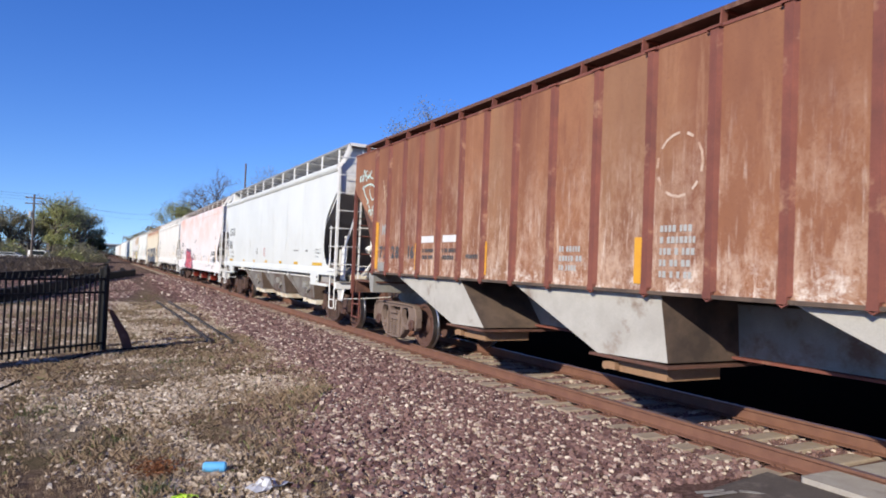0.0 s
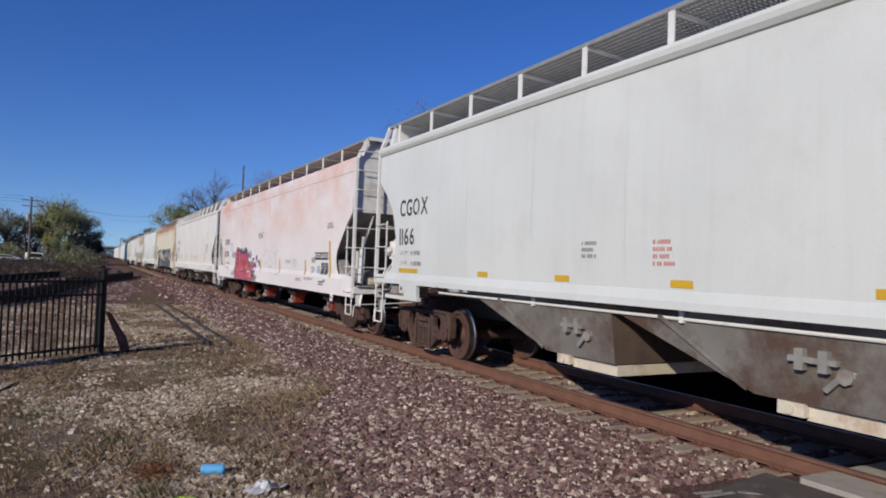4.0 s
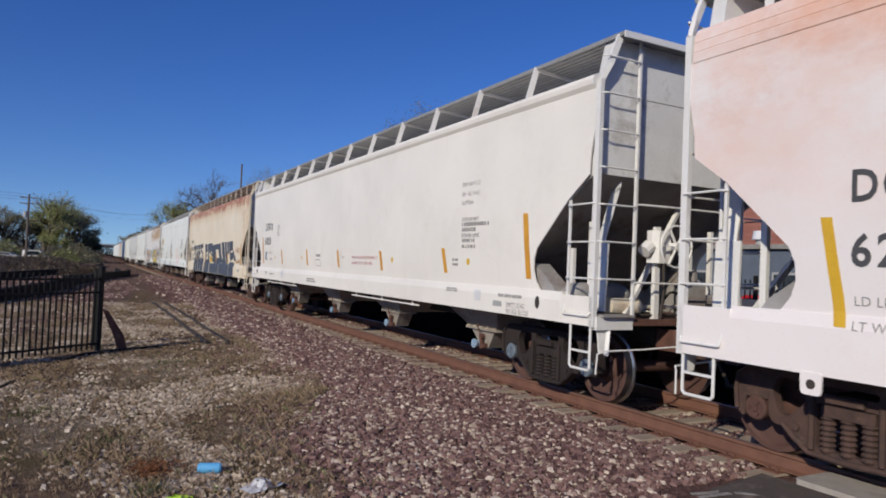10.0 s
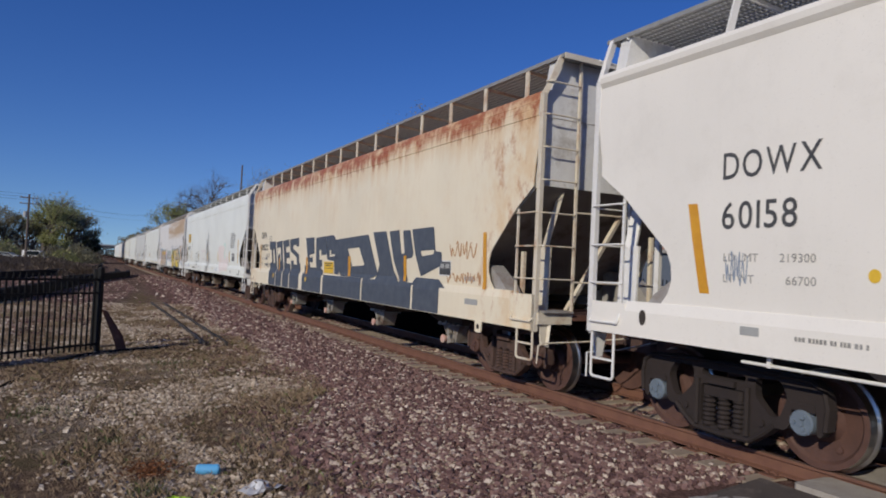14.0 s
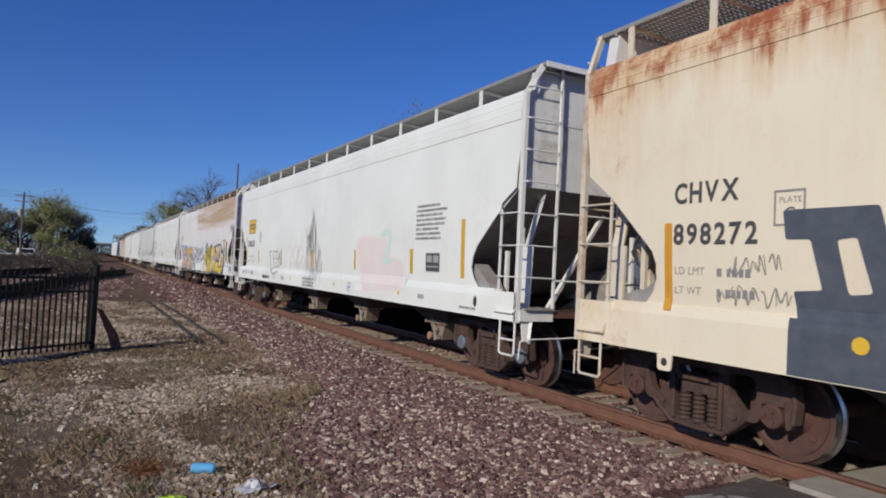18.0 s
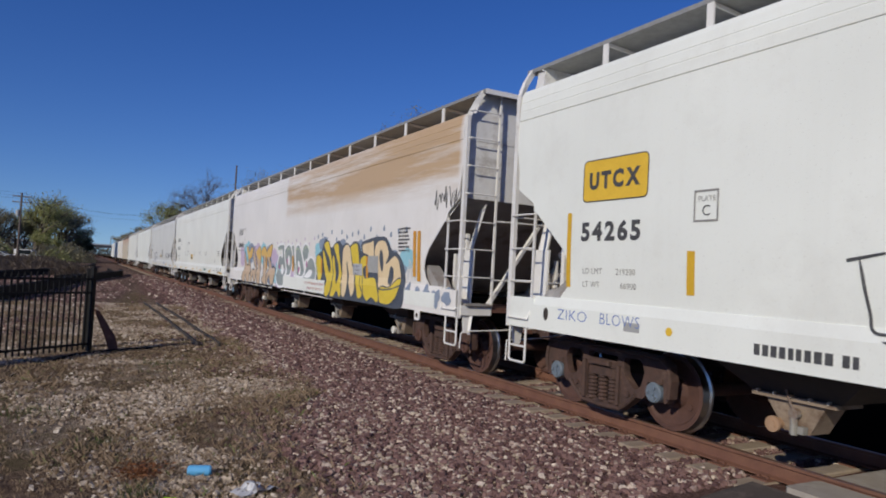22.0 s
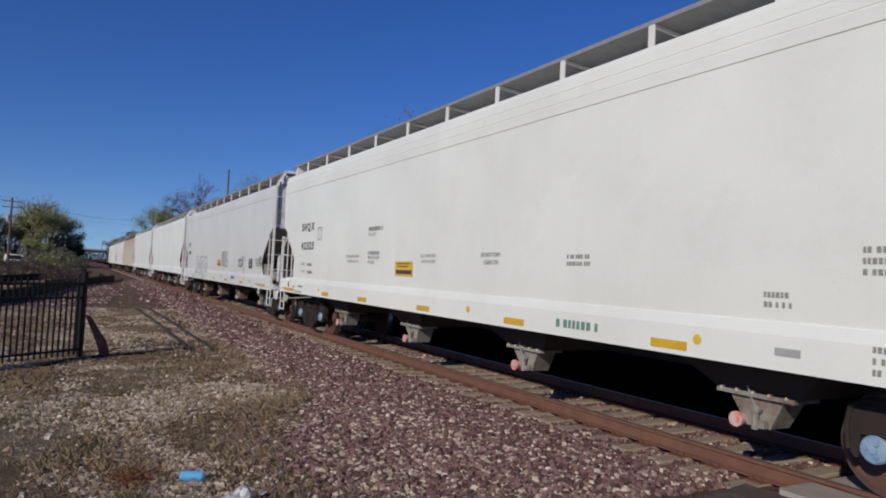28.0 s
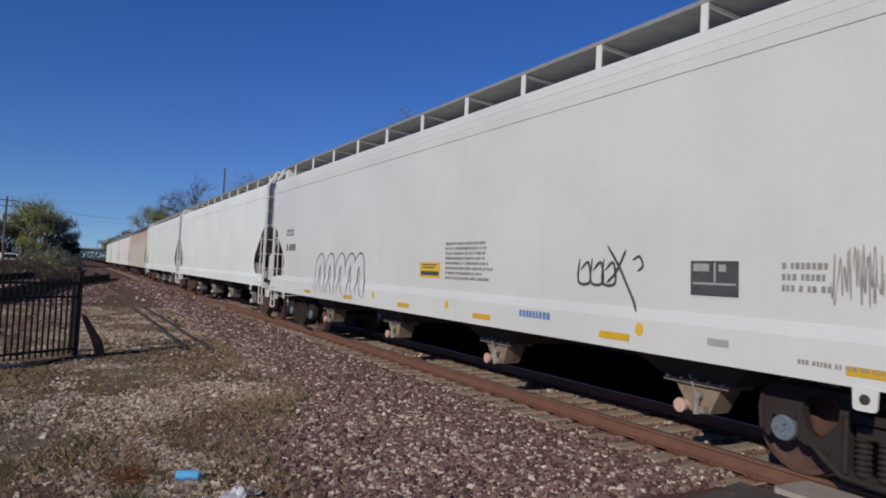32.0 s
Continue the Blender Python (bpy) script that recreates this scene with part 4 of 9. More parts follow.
def small_print(car, y, z, rows, w, size, mat_=INK_FAINT, seed=0):
    """Small print that cannot be read: rows of bars."""
    rnd, s = random.Random(seed + 11), Shape()
    for k in range(rows):
        a, end = y, y - w * rnd.uniform(0.75, 1.0)
        while a > end:
            b = a - size * rnd.choice((0.5, 0.6, 0.7))
            zt = z - size * 1.75 * k
            n = len(s.v)
            s.v += [(0, a, zt), (0, b, zt), (0, b, zt - size), (0, a, zt - size)]
            s.f.append((n, n + 1, n + 2, n + 3))
            a = b - size * rnd.choice((0.22, 0.22, 0.25, 0.25, 0.75))
    return tagged(part("small_print", lay(s.mesh("small_print", mat_), SIDES.get(car.name, SIDE), 0.005), mat_, car), kind="stuff")


def placard(car, y, z, w, h, back, lines=(), line_mat=None, frame_mat=None, label=""):
    """A framed notice panel with bars of print."""
    if frame_mat:
        patch(car, y - w - 0.02, y + 0.02, z - h - 0.02, z + 0.02, frame_mat, 0, 0.004, "notice_frame")
    p_ = patch(car, y - w, y, z - h, z, back, 0, 0.006, "notice", label)
    for a, b, c_, d in lines:
        patch(car, y - w * c_, y - w * a, z - h * d, z - h * b, line_mat, 0, 0.008, "notice_bar")
    return p_


def hopper_car(length, label, c):
    car = thing("covered_hopper_car", label, "railway car", group="cars of the freight train")
    sb, st = c["sill"]
    prof, top = c.get("side", SIDE), c["crease"]
    SIDES[car.name] = prof
    cr = top
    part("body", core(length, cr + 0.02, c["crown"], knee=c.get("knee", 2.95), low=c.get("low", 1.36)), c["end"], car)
    grimy_shaded_floor(car.children[-1])
    for sx in (-1, 1):
        part("side_sheet", side_sheet(length, c.get("cut", FLAT_CUT), prof, sx, cr), c["paint"], car, smooth=30)
    if c.get("tube_eave"):
        edge = [(1.50, cr - 0.05), (1.60, cr - 0.02), (1.635, cr + 0.03), (1.645, cr + 0.09), (1.625, cr + 0.14), (1.57, cr + 0.165), (1.50, cr + 0.16)]
    else:
        h = c["eave"] - cr
        edge = [(1.50, cr - 0.004), (1.603, cr - 0.004), (1.606, cr + 0.004)]
        for up, w in ((0.29, 1.604), (0.58, 1.594)):
            edge += [(w + 0.002, cr + h * (up - 0.02)), (w - 0.004, cr + h * (up - 0.008)), (w - 0.004, cr + h * (up + 0.008)), (w, cr + h * (up + 0.02))]
        edge += [(1.575, cr + h * 0.86), (1.545, cr + h), (1.50, cr + h + 0.01)]
    rprof = edge + [(1.05, c["crown"] - 0.11), (0.5, c["crown"] - 0.03), (0.0, c["crown"])]
    ring = [(-w, z) for w, z in rprof] + [(w, z) for w, z in reversed(rprof[:-1])]
    roof = part("roof", Shape().loft([[(x, y, z) for x, z in ring] for y in (0.08, length - 0.08)]), c["paint"], car)
    roof.data.materials.append(c["end"])
    for p in roof.data.polygons:
        if abs(p.normal.y) > 0.9:
            p.material_index = 1
    for sx in (-1, 1):
        a = c.get("sill_end", 0.62)
        s = Shape().prism([(sx * 1.577, a, st), (sx * 1.607, a, st - 0.115), (sx * 1.607, a, sb), (sx * 1.45, a, sb), (sx * 1.45, a, st)], (0, length - 2 * a, 0))
        part("side_sill", s, c["paint"], car)
    part("centre_sill", Shape().box(-0.3, 0.3, 0.78, 0.3, length - 0.3, 1.1), DARK, car)
    roof_walk(car, length, c)
    end_gear(car, False, length, c)
    end_gear(car, True, length, c)
    brake_gear(car, length, c.get("brake_far", False), c)
    for y in c["bays"]:
        outlet(car, y, c)
    add_truck(car, c.get("truck", 1.45), c.get("frames", "iron"), c.get("caps", "iron"))
    add_truck(car, length - c.get("truck", 1.45), c.get("frames", "iron"), c.get("caps", "iron"))
    for y in (1.45, length - 1.45):
        if c.get("pad", True):
            ring = rounded([(y - 0.09, sb - 0.17), (y + 0.09, sb - 0.17), (y + 0.1, sb + 0.02), (y - 0.1, sb + 0.02)], 0.03, 2)
            p_ = part("jacking_pad", Shape().prism([(-1.615, *p) for p in ring], (0.02, 0, 0)), c["paint"], car)
            part("pad_hole", Shape().tube((-1.618, y, sb - 0.08), (-1.60, y, sb - 0.08), 0.042, 12), DARK, p_)
        else:
            y += 0.55 if y > 5 else -0.33
            part("lifting_hole", Shape().prism([(-1.612, y + 0.05 * math.cos(0.5236 * k), sb + 0.22 + 0.085 * math.sin(0.5236 * k)) for k in range(12)], (0.02, 0, 0)), DARK, car)
    for y0, y1 in c.get("pipes", ()):
        part("train_pipe", Shape().tube((-1.5, y0, sb - 0.09), (-1.5, y1, sb - 0.09), 0.016, 8), WHITE, car)
        for k in range(3):
            y = y0 + (y1 - y0) * (0.08 + 0.42 * k)
            part("pipe_hanger", Shape().box(-1.515, y - 0.02, sb - 0.11, -1.485, y + 0.02, sb + 0.05), WHITE, car)
    return car

# ---- the train, car by car ----
BAYS4 = (3.55, 7.45, 11.3, 15.22)
P_B = car_paint("grey_white_car", (0.685, 0.70, 0.675), (0.40, 0.38, 0.35), streak=0.14)
P_C = car_paint("pink_stained_car", (0.84, 0.785, 0.765), (0.7, 0.52, 0.46), (0.76, 0.44, 0.32), 0.95, (2.0, 4.0), streak=0.06, patch=0.75, spot=(0.36, 0.66), flow=(1, 0.6, 1.0), runny=False)
P_D = car_paint("cream_car", (0.84, 0.80, 0.735), (0.5, 0.46, 0.4), streak=0.06)
P_E = car_paint("rusty_cream_car", (0.82, 0.735, 0.57), (0.6, 0.44, 0.3), (0.66, 0.42, 0.2), 0.55, (2.3, 4.1), streak=0.16, patch=0.9, spot=(0.5, 0.7), eave_rust=True, ends=(1.9, 16.7))
P_F = car_paint("white_car", (0.83, 0.85, 0.80), (0.5, 0.47, 0.42), streak=0.08)
P_G = car_paint("brown_streaked_car", (0.80, 0.775, 0.745), (0.5, 0.45, 0.38), (0.52, 0.365, 0.215), 1.1, (3.0, 3.5), streak=0.1, patch=1.6, band=(0.1, 10.9), flow=(1, 0.1, 1.5), spot=(0.33, 0.6), runny=False)
P_H = car_paint("clean_white_car", (0.82, 0.83, 0.775), (0.6, 0.52, 0.46), streak=0.05)
P_I = car_paint("grey_white_dusty_car", (0.69, 0.695, 0.67), (0.48, 0.43, 0.4), streak=0.12)
P_A = rust_paint("rust_brown_car")

NAVY = plain("navy_spray", (0.06, 0.072, 0.10), (0.1, 0.115, 0.14), 0.6, scale=5, grime=(0.25, 0.23, 0.2), grime_at=(0.68, 0.85))
RED_SPRAY = plain("red_spray", (0.56, 0.035, 0.06), (0.60, 0.13, 0.16), 0.55, scale=5)
PINK_SPRAY = plain("pink_spray", (0.72, 0.36, 0.37), (0.7, 0.5, 0.5), 0.55, scale=7)
PURPLE = plain("dark_purple_spray", (0.06, 0.045, 0.11), (0.09, 0.06, 0.15), 0.55)
KHAKI = plain("khaki_spray", (0.22, 0.19, 0.16), (0.32, 0.28, 0.25), 0.7, scale=6)
YELLOW = plain("yellow_spray", (0.78, 0.60, 0.07), (0.68, 0.5, 0.05), 0.5, scale=4)
PEACH = plain("peach_spray", (0.82, 0.66, 0.42), (0.76, 0.58, 0.34), 0.5, scale=4)
BLUEGREY = plain("blue_grey_spray", (0.30, 0.35, 0.44), (0.22, 0.27, 0.36), 0.6, scale=5)
CYAN = plain("cyan_spray", (0.25, 0.55, 0.66), (0.35, 0.6, 0.68), 0.6)
GREENGREY = plain("green_grey_spray", (0.25, 0.29, 0.29), (0.33, 0.37, 0.36), 0.6, scale=5)
AMBER = plain("amber_spray", (0.74, 0.42, 0.06), (0.7, 0.5, 0.2), 0.5, scale=4)
TAN = plain("tan_spray", (0.62, 0.47, 0.33), (0.54, 0.4, 0.27), 0.55, scale=4)
LILAC = plain("lilac_spray", (0.5, 0.4, 0.56), (0.62, 0.5, 0.62), 0.6)
GHOST = plain("faded_pink_spray", (0.80, 0.74, 0.71), (0.81, 0.77, 0.745), 0.6)
DRIP = plain("dark_drips", (0.28, 0.275, 0.265), (0.5, 0.49, 0.47), 0.6)
MINT = plain("mint_spray", (0.58, 0.76, 0.68), (0.68, 0.79, 0.72), 0.6)
NOTICE_WHITE = plain("notice_white", (0.72, 0.72, 0.72), (0.64, 0.64, 0.64), 0.5)
NOTICE_GREY = plain("notice_grey", (0.42, 0.42, 0.41), (0.36, 0.36, 0.35), 0.5)
NOTICE_YELLOW = plain("notice_yellow", (0.80, 0.52, 0.05), (0.74, 0.46, 0.04), 0.45)
TAPE = plain("tape_yellow", (0.72, 0.44, 0.03), (0.62, 0.36, 0.03), 0.4)
BLUE_INK = plain("blue_marker", (0.08, 0.16, 0.5), (0.14, 0.22, 0.5), 0.6)
RUSTY_CAP = plain("rusty_cap", (0.42, 0.27, 0.17), (0.3, 0.18, 0.11), 0.7)
PINK_CAP = plain("pale_red_cap", (0.66, 0.34, 0.28), (0.6, 0.45, 0.4), 0.6)

RUST_STREAK = plain("rust_streak", (0.42, 0.19, 0.08), (0.55, 0.33, 0.17), 0.7)

BASE = dict(sill=(1.07, 1.46), crease=3.92, eave=4.35, crown=4.52, walk_z=4.74, trim=WHITE, bays=BAYS4, end=GREY_END)
CARS = []


def add_car(car, s):
    CARS.append((car, s))
    return car


def lettering_block(car, mark, number, y, z_mark, z_num, size, limits=("LD LMT", "LT WT"), z_lim=1.86, wm=0.84, wn_=0.95, bold=0.008, weights=None):
    """Reporting mark, number and the two weight lines under them."""
    side_words(car, mark, y, z_mark, size, INK, wm, bold, "black stencilled reporting mark")
    side_words(car, number, y, z_num, size, INK, wn_, bold, "black stencilled car number")
    if limits:
        side_words(car, limits[0], y - 0.02, z_lim, 0.11, INK_FAINT, 1.0)
        side_words(car, limits[1], y - 0.02, z_lim - 0.2, 0.11, INK_FAINT, 1.0)
        if weights:
            side_words(car, weights[0], y - 0.62, z_lim, 0.11, INK_FAINT, 1.0)
            side_words(car, weights[1], y - 0.68, z_lim - 0.2, 0.11, INK_FAINT, 1.0)
            return
        small_print(car, y - 0.55, z_lim - 0.01, 1, 0.42, 0.08, INK_FAINT, 3)
        small_print(car, y - 0.55, z_lim - 0.21, 1, 0.42, 0.08, INK_FAINT, 4)


def plate_mark(car, y, z):
    """A small outlined clearance plate mark."""
    for a, b, c_, d in ((0, 0.3, 0, 0.02), (0, 0.3, 0.3, 0.32), (0, 0.02, 0, 0.32), (0.28, 0.3, 0, 0.32)):
        patch(car, y - b, y - a, z - d, z - c_, INK_FAINT, 0, 0.005, "plate_border")
    side_words(car, "PLATE", y - 0.05, z - 0.06, 0.075, INK_FAINT)
    side_words(car, "C", y - 0.1, z - 0.15, 0.15, INK)


# -- car b --
SIDE_B = [(1.565, 1.45), (1.575, 1.6), (1.592, 2.0), (1.602, 2.5), (1.604, 2.9), (1.595, 3.5), (1.57, 4.06)]
car_b = add_car(hopper_car(16.25, "light grey-white smooth-sided covered hopper car", dict(
    BASE, paint=P_B, bays=(), cut=SMOOTH_CUT, side=SIDE_B, crease=4.06, eave=4.2, tube_eave=True, sill=(1.36, 1.56), knee=3.45, low=1.5, brake_far=False, bracket=1.5, board=WALKWAY, open_grate=True)), 16.33)
for y_ in (2.42, 5.72, 9.0):
    hop_ = Shape().loft([[(-1.46, y_ + 0.02, 1.5), (1.46, y_ + 0.02, 1.5), (1.46, y_ + 3.9, 1.5), (-1.46, y_ + 3.9, 1.5)],
                         [(-1.36, y_, 0.62), (1.36, y_, 0.62), (1.36, y_ + 1.35, 0.62), (-1.36, y_ + 1.35, 0.62)]])
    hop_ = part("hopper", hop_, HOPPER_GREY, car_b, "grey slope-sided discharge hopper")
    hop_.data.materials.append(HOPPER_BROWN)
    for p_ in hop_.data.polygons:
        # Faces towards -y take the darker brown sheet.
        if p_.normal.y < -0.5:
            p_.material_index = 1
    part("outlet_gate", Shape().box(-1.3, y_ + 0.02, 0.47, 1.3, y_ + 0.86, 0.61).tube((-1.4, y_ + 0.98, 0.56), (-1.2, y_ + 0.98, 0.56), 0.05, 10).box(-1.38, y_ + 0.84, 0.5, -1.25, y_ + 1.1, 0.62), CREAM, hop_)
    part("gate_lever", Shape().pipe([(-1.36, y_ + 0.35, 0.98), (-1.42, y_ + 0.5, 0.9), (-1.42, y_ + 0.62, 0.78)], 0.03).tube((-1.38, y_ + 0.45, 0.92), (-1.44, y_ + 0.45, 0.92), 0.07, 8), GREY_STEEL, hop_)
for y_ in (2.42, 5.72, 9.0):
    part("hopper_seam", Shape().beam((-1.47, y_ + 2.5, 1.28), (-1.385, y_ + 1.42, 0.66), 0.012, 0.05), HOPPER_GREY, car_b)
    part("vibrator_bracket", Shape().box(-1.47, y_ + 0.5, 1.0, -1.41, y_ + 0.95, 1.05).box(-1.48, y_ + 0.58, 0.93, -1.41, y_ + 0.66, 1.12).box(-1.48, y_ + 0.8, 0.93, -1.41, y_ + 0.88, 1.12), GREY_STEEL, car_b)
part("brake_cylinder", Shape().tube((-1.2, 1.9, 1.27), (-1.2, 2.7, 1.27), 0.11, 14).tube((-1.2, 2.7, 1.27), (-1.2, 3.5, 1.27), 0.03, 8), RUST, car_b, "rusty brake cylinder", smooth=40)
part("brake_rod", Shape().tube((-1.45, 2.0, 1.26), (-1.45, 13.5, 1.26), 0.02, 8), WHITE, car_b)
for y_ in (2.6, 5.2, 7.9, 10.6):
    part("rod_hanger", Shape().box(-1.47, y_ - 0.03, 1.22, -1.43, y_ + 0.03, 1.38), WHITE, car_b)
for e_ in (0, 1):
    h_ = (lambda y: 16.25 - y) if e_ else (lambda y: y)
    a_, b_ = sorted((h_(0.62), h_(2.15)))
    part("end_frame", Shape().box(-1.60, a_, 1.06, -1.52, b_, 1.13).box(-1.605, min(h_(1.55), h_(2.1)), 1.08, -1.53, max(h_(1.55), h_(2.1)), 1.40), P_B, car_b)
for y_ in np.arange(1.26, 15.2, 1.85):
    patch(car_b, y_ - 0.018, y_ + 0.018, 1.6, 4.0, P_B, 0, 0.005, "weld_seam")
for y_, w_ in ((1.61, 0.9), (3.8, 0.44), (5.7, 0.3), (7.8, 0.3), (9.8, 0.3), (11.8, 0.3), (14.6, 0.85)):
    patch(car_b, y_ - w_ / 2, y_ + w_ / 2, 1.59, 1.67, TAPE, 0, 0.006)
lettering_block(car_b, "CGOX", "1166", 15.0, 3.02, 2.46, 0.45, ("LD LMT", "LT WT"), 2.02)
for text_, z_ in (("EXW 10-6  H  9-3", 2.06), ("EW  9-10 H 14-10", 1.965), ("CU FT  5161", 1.865)):
    side_words(car_b, text_, 1.79, z_, 0.085, INK, 0.75)
small_print(car_b, 4.04, 2.03, 1, 0.7, 0.04, INK_FAINT, 2)
small_print(car_b, 2.74, 2.03, 1, 0.26, 0.06, INK_FAINT, 5)
small_print(car_b, 8.2, 2.1, 4, 0.3, 0.045, INK_RED, 3)
small_print(car_b, 9.4, 2.1, 3, 0.25, 0.045, INK_FAINT, 4)

# -- car c --
car_c = add_car(hopper_car(18.75, "white covered hopper car faded with pink rust stains", dict(BASE, paint=P_C, gate=RED_GATE, cap=GREY_STEEL, sill=(0.94, 1.46), eave=4.27, crown=4.46, walk_z=4.71, bracket0=0.16, bracket=1.62)), 34.0)
lettering_block(car_c, "DOWX", "62201", 17.0, 2.64, 2.12, 0.36, ("LD LMT", "LT WT"), 1.62)
plate_mark(car_c, 15.55, 2.45)
patch(car_c, 1.86, 3.04, 1.80, 2.0, INK, 0, 0.004, "notice")
side_words(car_c, "PLASTIC GRANULES", 2.99, 1.965, 0.145, NOTICE_WHITE, 0.82, 0.006, "white letters on a black panel", 0.007)
for text_, z_ in (("EXW 10-5 H  9-0", 1.80), ("EW    8-6 H 15-0", 1.71), ("CU FT  6225", 1.62)):
    side_words(car_c, text_, 5.3, z_, 0.075, INK_FAINT, 0.72)
patch(car_c, 5.55, 6.25, 1.66, 1.8, NOTICE_WHITE, 0, 0.004, "notice")
small_print(car_c, 4.0, 1.3, 2, 1.0, 0.025, INK_FAINT, 31)
small_print(car_c, 7.5, 1.3, 1, 0.6, 0.025, INK_FAINT, 32)
patch(car_c, 1.62, 1.74, 1.36, 2.28, TAPE, 0.08)
for y_, z0_, z1_ in ((3.95, 1.36, 1.78), (6.9, 1.34, 1.78), (9.68, 1.35, 1.78), (14.52, 1.32, 1.72)):
    patch(car_c, y_ - 0.06, y_ + 0.06, z0_, z1_, TAPE, 0.03)
patch(car_c, 12.06, 12.18, 1.36, 1.62, TAPE, 0.03, 0.014)
patch(car_c, 17.02, 17.12, 1.36, 2.26, TAPE, 0.14)
placard(car_c, 2.45, 1.72, 0.28, 0.3, INK, ((0.15, 0.15, 0.8, 0.25), (0.15, 0.4, 0.7, 0.5)), NOTICE_GREY, NOTICE_WHITE)
placard(car_c, 2.13, 1.72, 0.26, 0.3, INK, ((0.15, 0.15, 0.8, 0.25), (0.15, 0.4, 0.7, 0.5)), NOTICE_GREY, NOTICE_WHITE)
patch(car_c, 2.55, 2.85, 1.44, 1.64, plain("faded_blue_notice", (0.40, 0.46, 0.55), (0.46, 0.5, 0.58)), 0, 0.005, "notice")
patch(car_c, 3.0, 3.35, 1.72, 1.86, NOTICE_GREY, 0, 0.005, "notice")
small_print(car_c, 3.4, 1.6, 3, 0.35, 0.035, INK_FAINT, 2)
small_print(car_c, 2.0, 2.76, 3, 0.55, 0.03, INK_FAINT, 3)
small_print(car_c, 10.19, 2.73, 5, 1.05, 0.024, INK_FAINT, 4)
small_print(car_c, 6.1, 1.74, 1, 0.45, 0.03, INK_FAINT, 6)
small_print(car_c, 4.9, 1.26, 2, 0.7, 0.03, INK_FAINT, 7)
small_print(car_c, 2.6, 1.24, 2, 0.5, 0.04, INK, 8)
patch(car_c, 2.0, 2.25, 1.22, 1.29, NOTICE_GREY, 0, 0.005, "notice")
spray(car_c, ((14.51, 0.96), (14.4, 1.32), (14.45, 1.8), (14.28, 2.18), (13.9, 2.26), (13.51, 2.17), (13.17, 2.22), (12.84, 2.13), (12.52, 2.24), (12.12, 2.19), (11.97, 1.96), (11.89, 1.73), (11.58, 1.69), (11.35, 1.67), (11.24, 1.43), (10.97, 1.28), (10.67, 1.24), (10.52, 1.1), (10.34, 0.96), (10.72, 0.96), (11.58, 0.96), (13.43, 0.96)), KHAKI, 0.003)
spray(car_c, ((14.32, 1.01), (14.38, 1.96), (14.19, 2.13), (13.39, 2.16), (12.85, 2.05), (12.38, 2.15), (12.09, 2.07), (11.95, 1.71), (11.68, 1.57), (11.63, 1.31)), PURPLE, 0.0045)
spray(car_c, ((14.25, 1.21), (14.27, 2.04), (14.12, 2.1), (13.88, 2.03), (13.89, 1.65), (13.76, 1.25)), RED_SPRAY, 0.0061, PURPLE, 0.035)
spray(car_c, ((13.74, 1.25), (13.86, 2.03), (13.68, 2.1), (13.44, 2.03), (13.35, 1.81), (13.39, 1.45), (13.31, 1.25)), RED_SPRAY, 0.0064, PURPLE, 0.035)
spray(car_c, ((13.28, 1.26), (13.34, 1.6), (13.32, 1.96), (13.18, 2.01), (13, 1.96), (12.94, 1.75), (12.73, 1.29)), RED_SPRAY, 0.0067, PURPLE, 0.035)
spray(car_c, ((12.73, 1.27), (12.84, 1.52), (12.98, 1.75), (12.95, 1.92), (12.75, 2), (12.51, 1.96), (12.34, 1.64), (12.16, 1.3)), RED_SPRAY, 0.0070, PURPLE, 0.035)
spray(car_c, ((12.12, 1.32), (12.22, 1.52), (12.34, 1.7), (12.46, 1.92), (12.33, 2.02), (12.11, 2.02), (12, 1.77), (11.68, 1.54), (11.72, 1.39)), RED_SPRAY, 0.0073, PURPLE, 0.035)
spray(car_c, ((14.38, 1.23), (13.91, 1.24), (13.84, 0.96), (14.37, 0.96)), RED_SPRAY, 0.0081, PURPLE, 0.025, curvy=False)
spray(car_c, ((13.9, 1.25), (13.5, 1.26), (13.46, 0.96), (13.83, 0.96)), RED_SPRAY, 0.0084, PURPLE, 0.025, curvy=False)
spray(car_c, ((13.49, 1.26), (13.06, 1.27), (13.02, 0.96), (13.44, 0.96)), RED_SPRAY, 0.0087, PURPLE, 0.025, curvy=False)
spray(car_c, ((13.05, 1.27), (12.54, 1.27), (12.54, 0.96), (13, 0.96)), RED_SPRAY, 0.0090, PURPLE, 0.025, curvy=False)
spray(car_c, ((12.53, 1.27), (12.2, 1.28), (12.25, 0.96), (12.52, 0.96)), RED_SPRAY, 0.0093, PURPLE, 0.025, curvy=False)
spray(car_c, ((12.25, 0.96), (12.14, 1.26), (11.75, 1.39), (11.38, 1.4), (11.14, 1.27), (11.04, 1.12), (11.04, 0.96), (11.58, 0.96)), RED_SPRAY, 0.0096, PURPLE, 0.025, curvy=False)
spray(car_c, ((11.31, 1.4), (11.2, 1.65), (10.99, 1.77), (10.76, 1.8), (10.99, 1.71), (11.1, 1.56), (11.14, 1.31)), RED_SPRAY, 0.0099, PURPLE, 0.05)
spray(car_c, ((11.1, 1.31), (10.98, 1.55), (10.8, 1.63), (10.56, 1.6), (10.48, 1.45), (10.7, 1.54), (10.84, 1.46), (10.96, 1.3)), RED_SPRAY, 0.0102, PURPLE, 0.05)
spray(car_c, ((11.12, 1.28), (10.67, 1.33), (10.56, 1.31), (10.88, 1.23), (11.1, 1.18)), RED_SPRAY, 0.0105, PURPLE, 0.05)
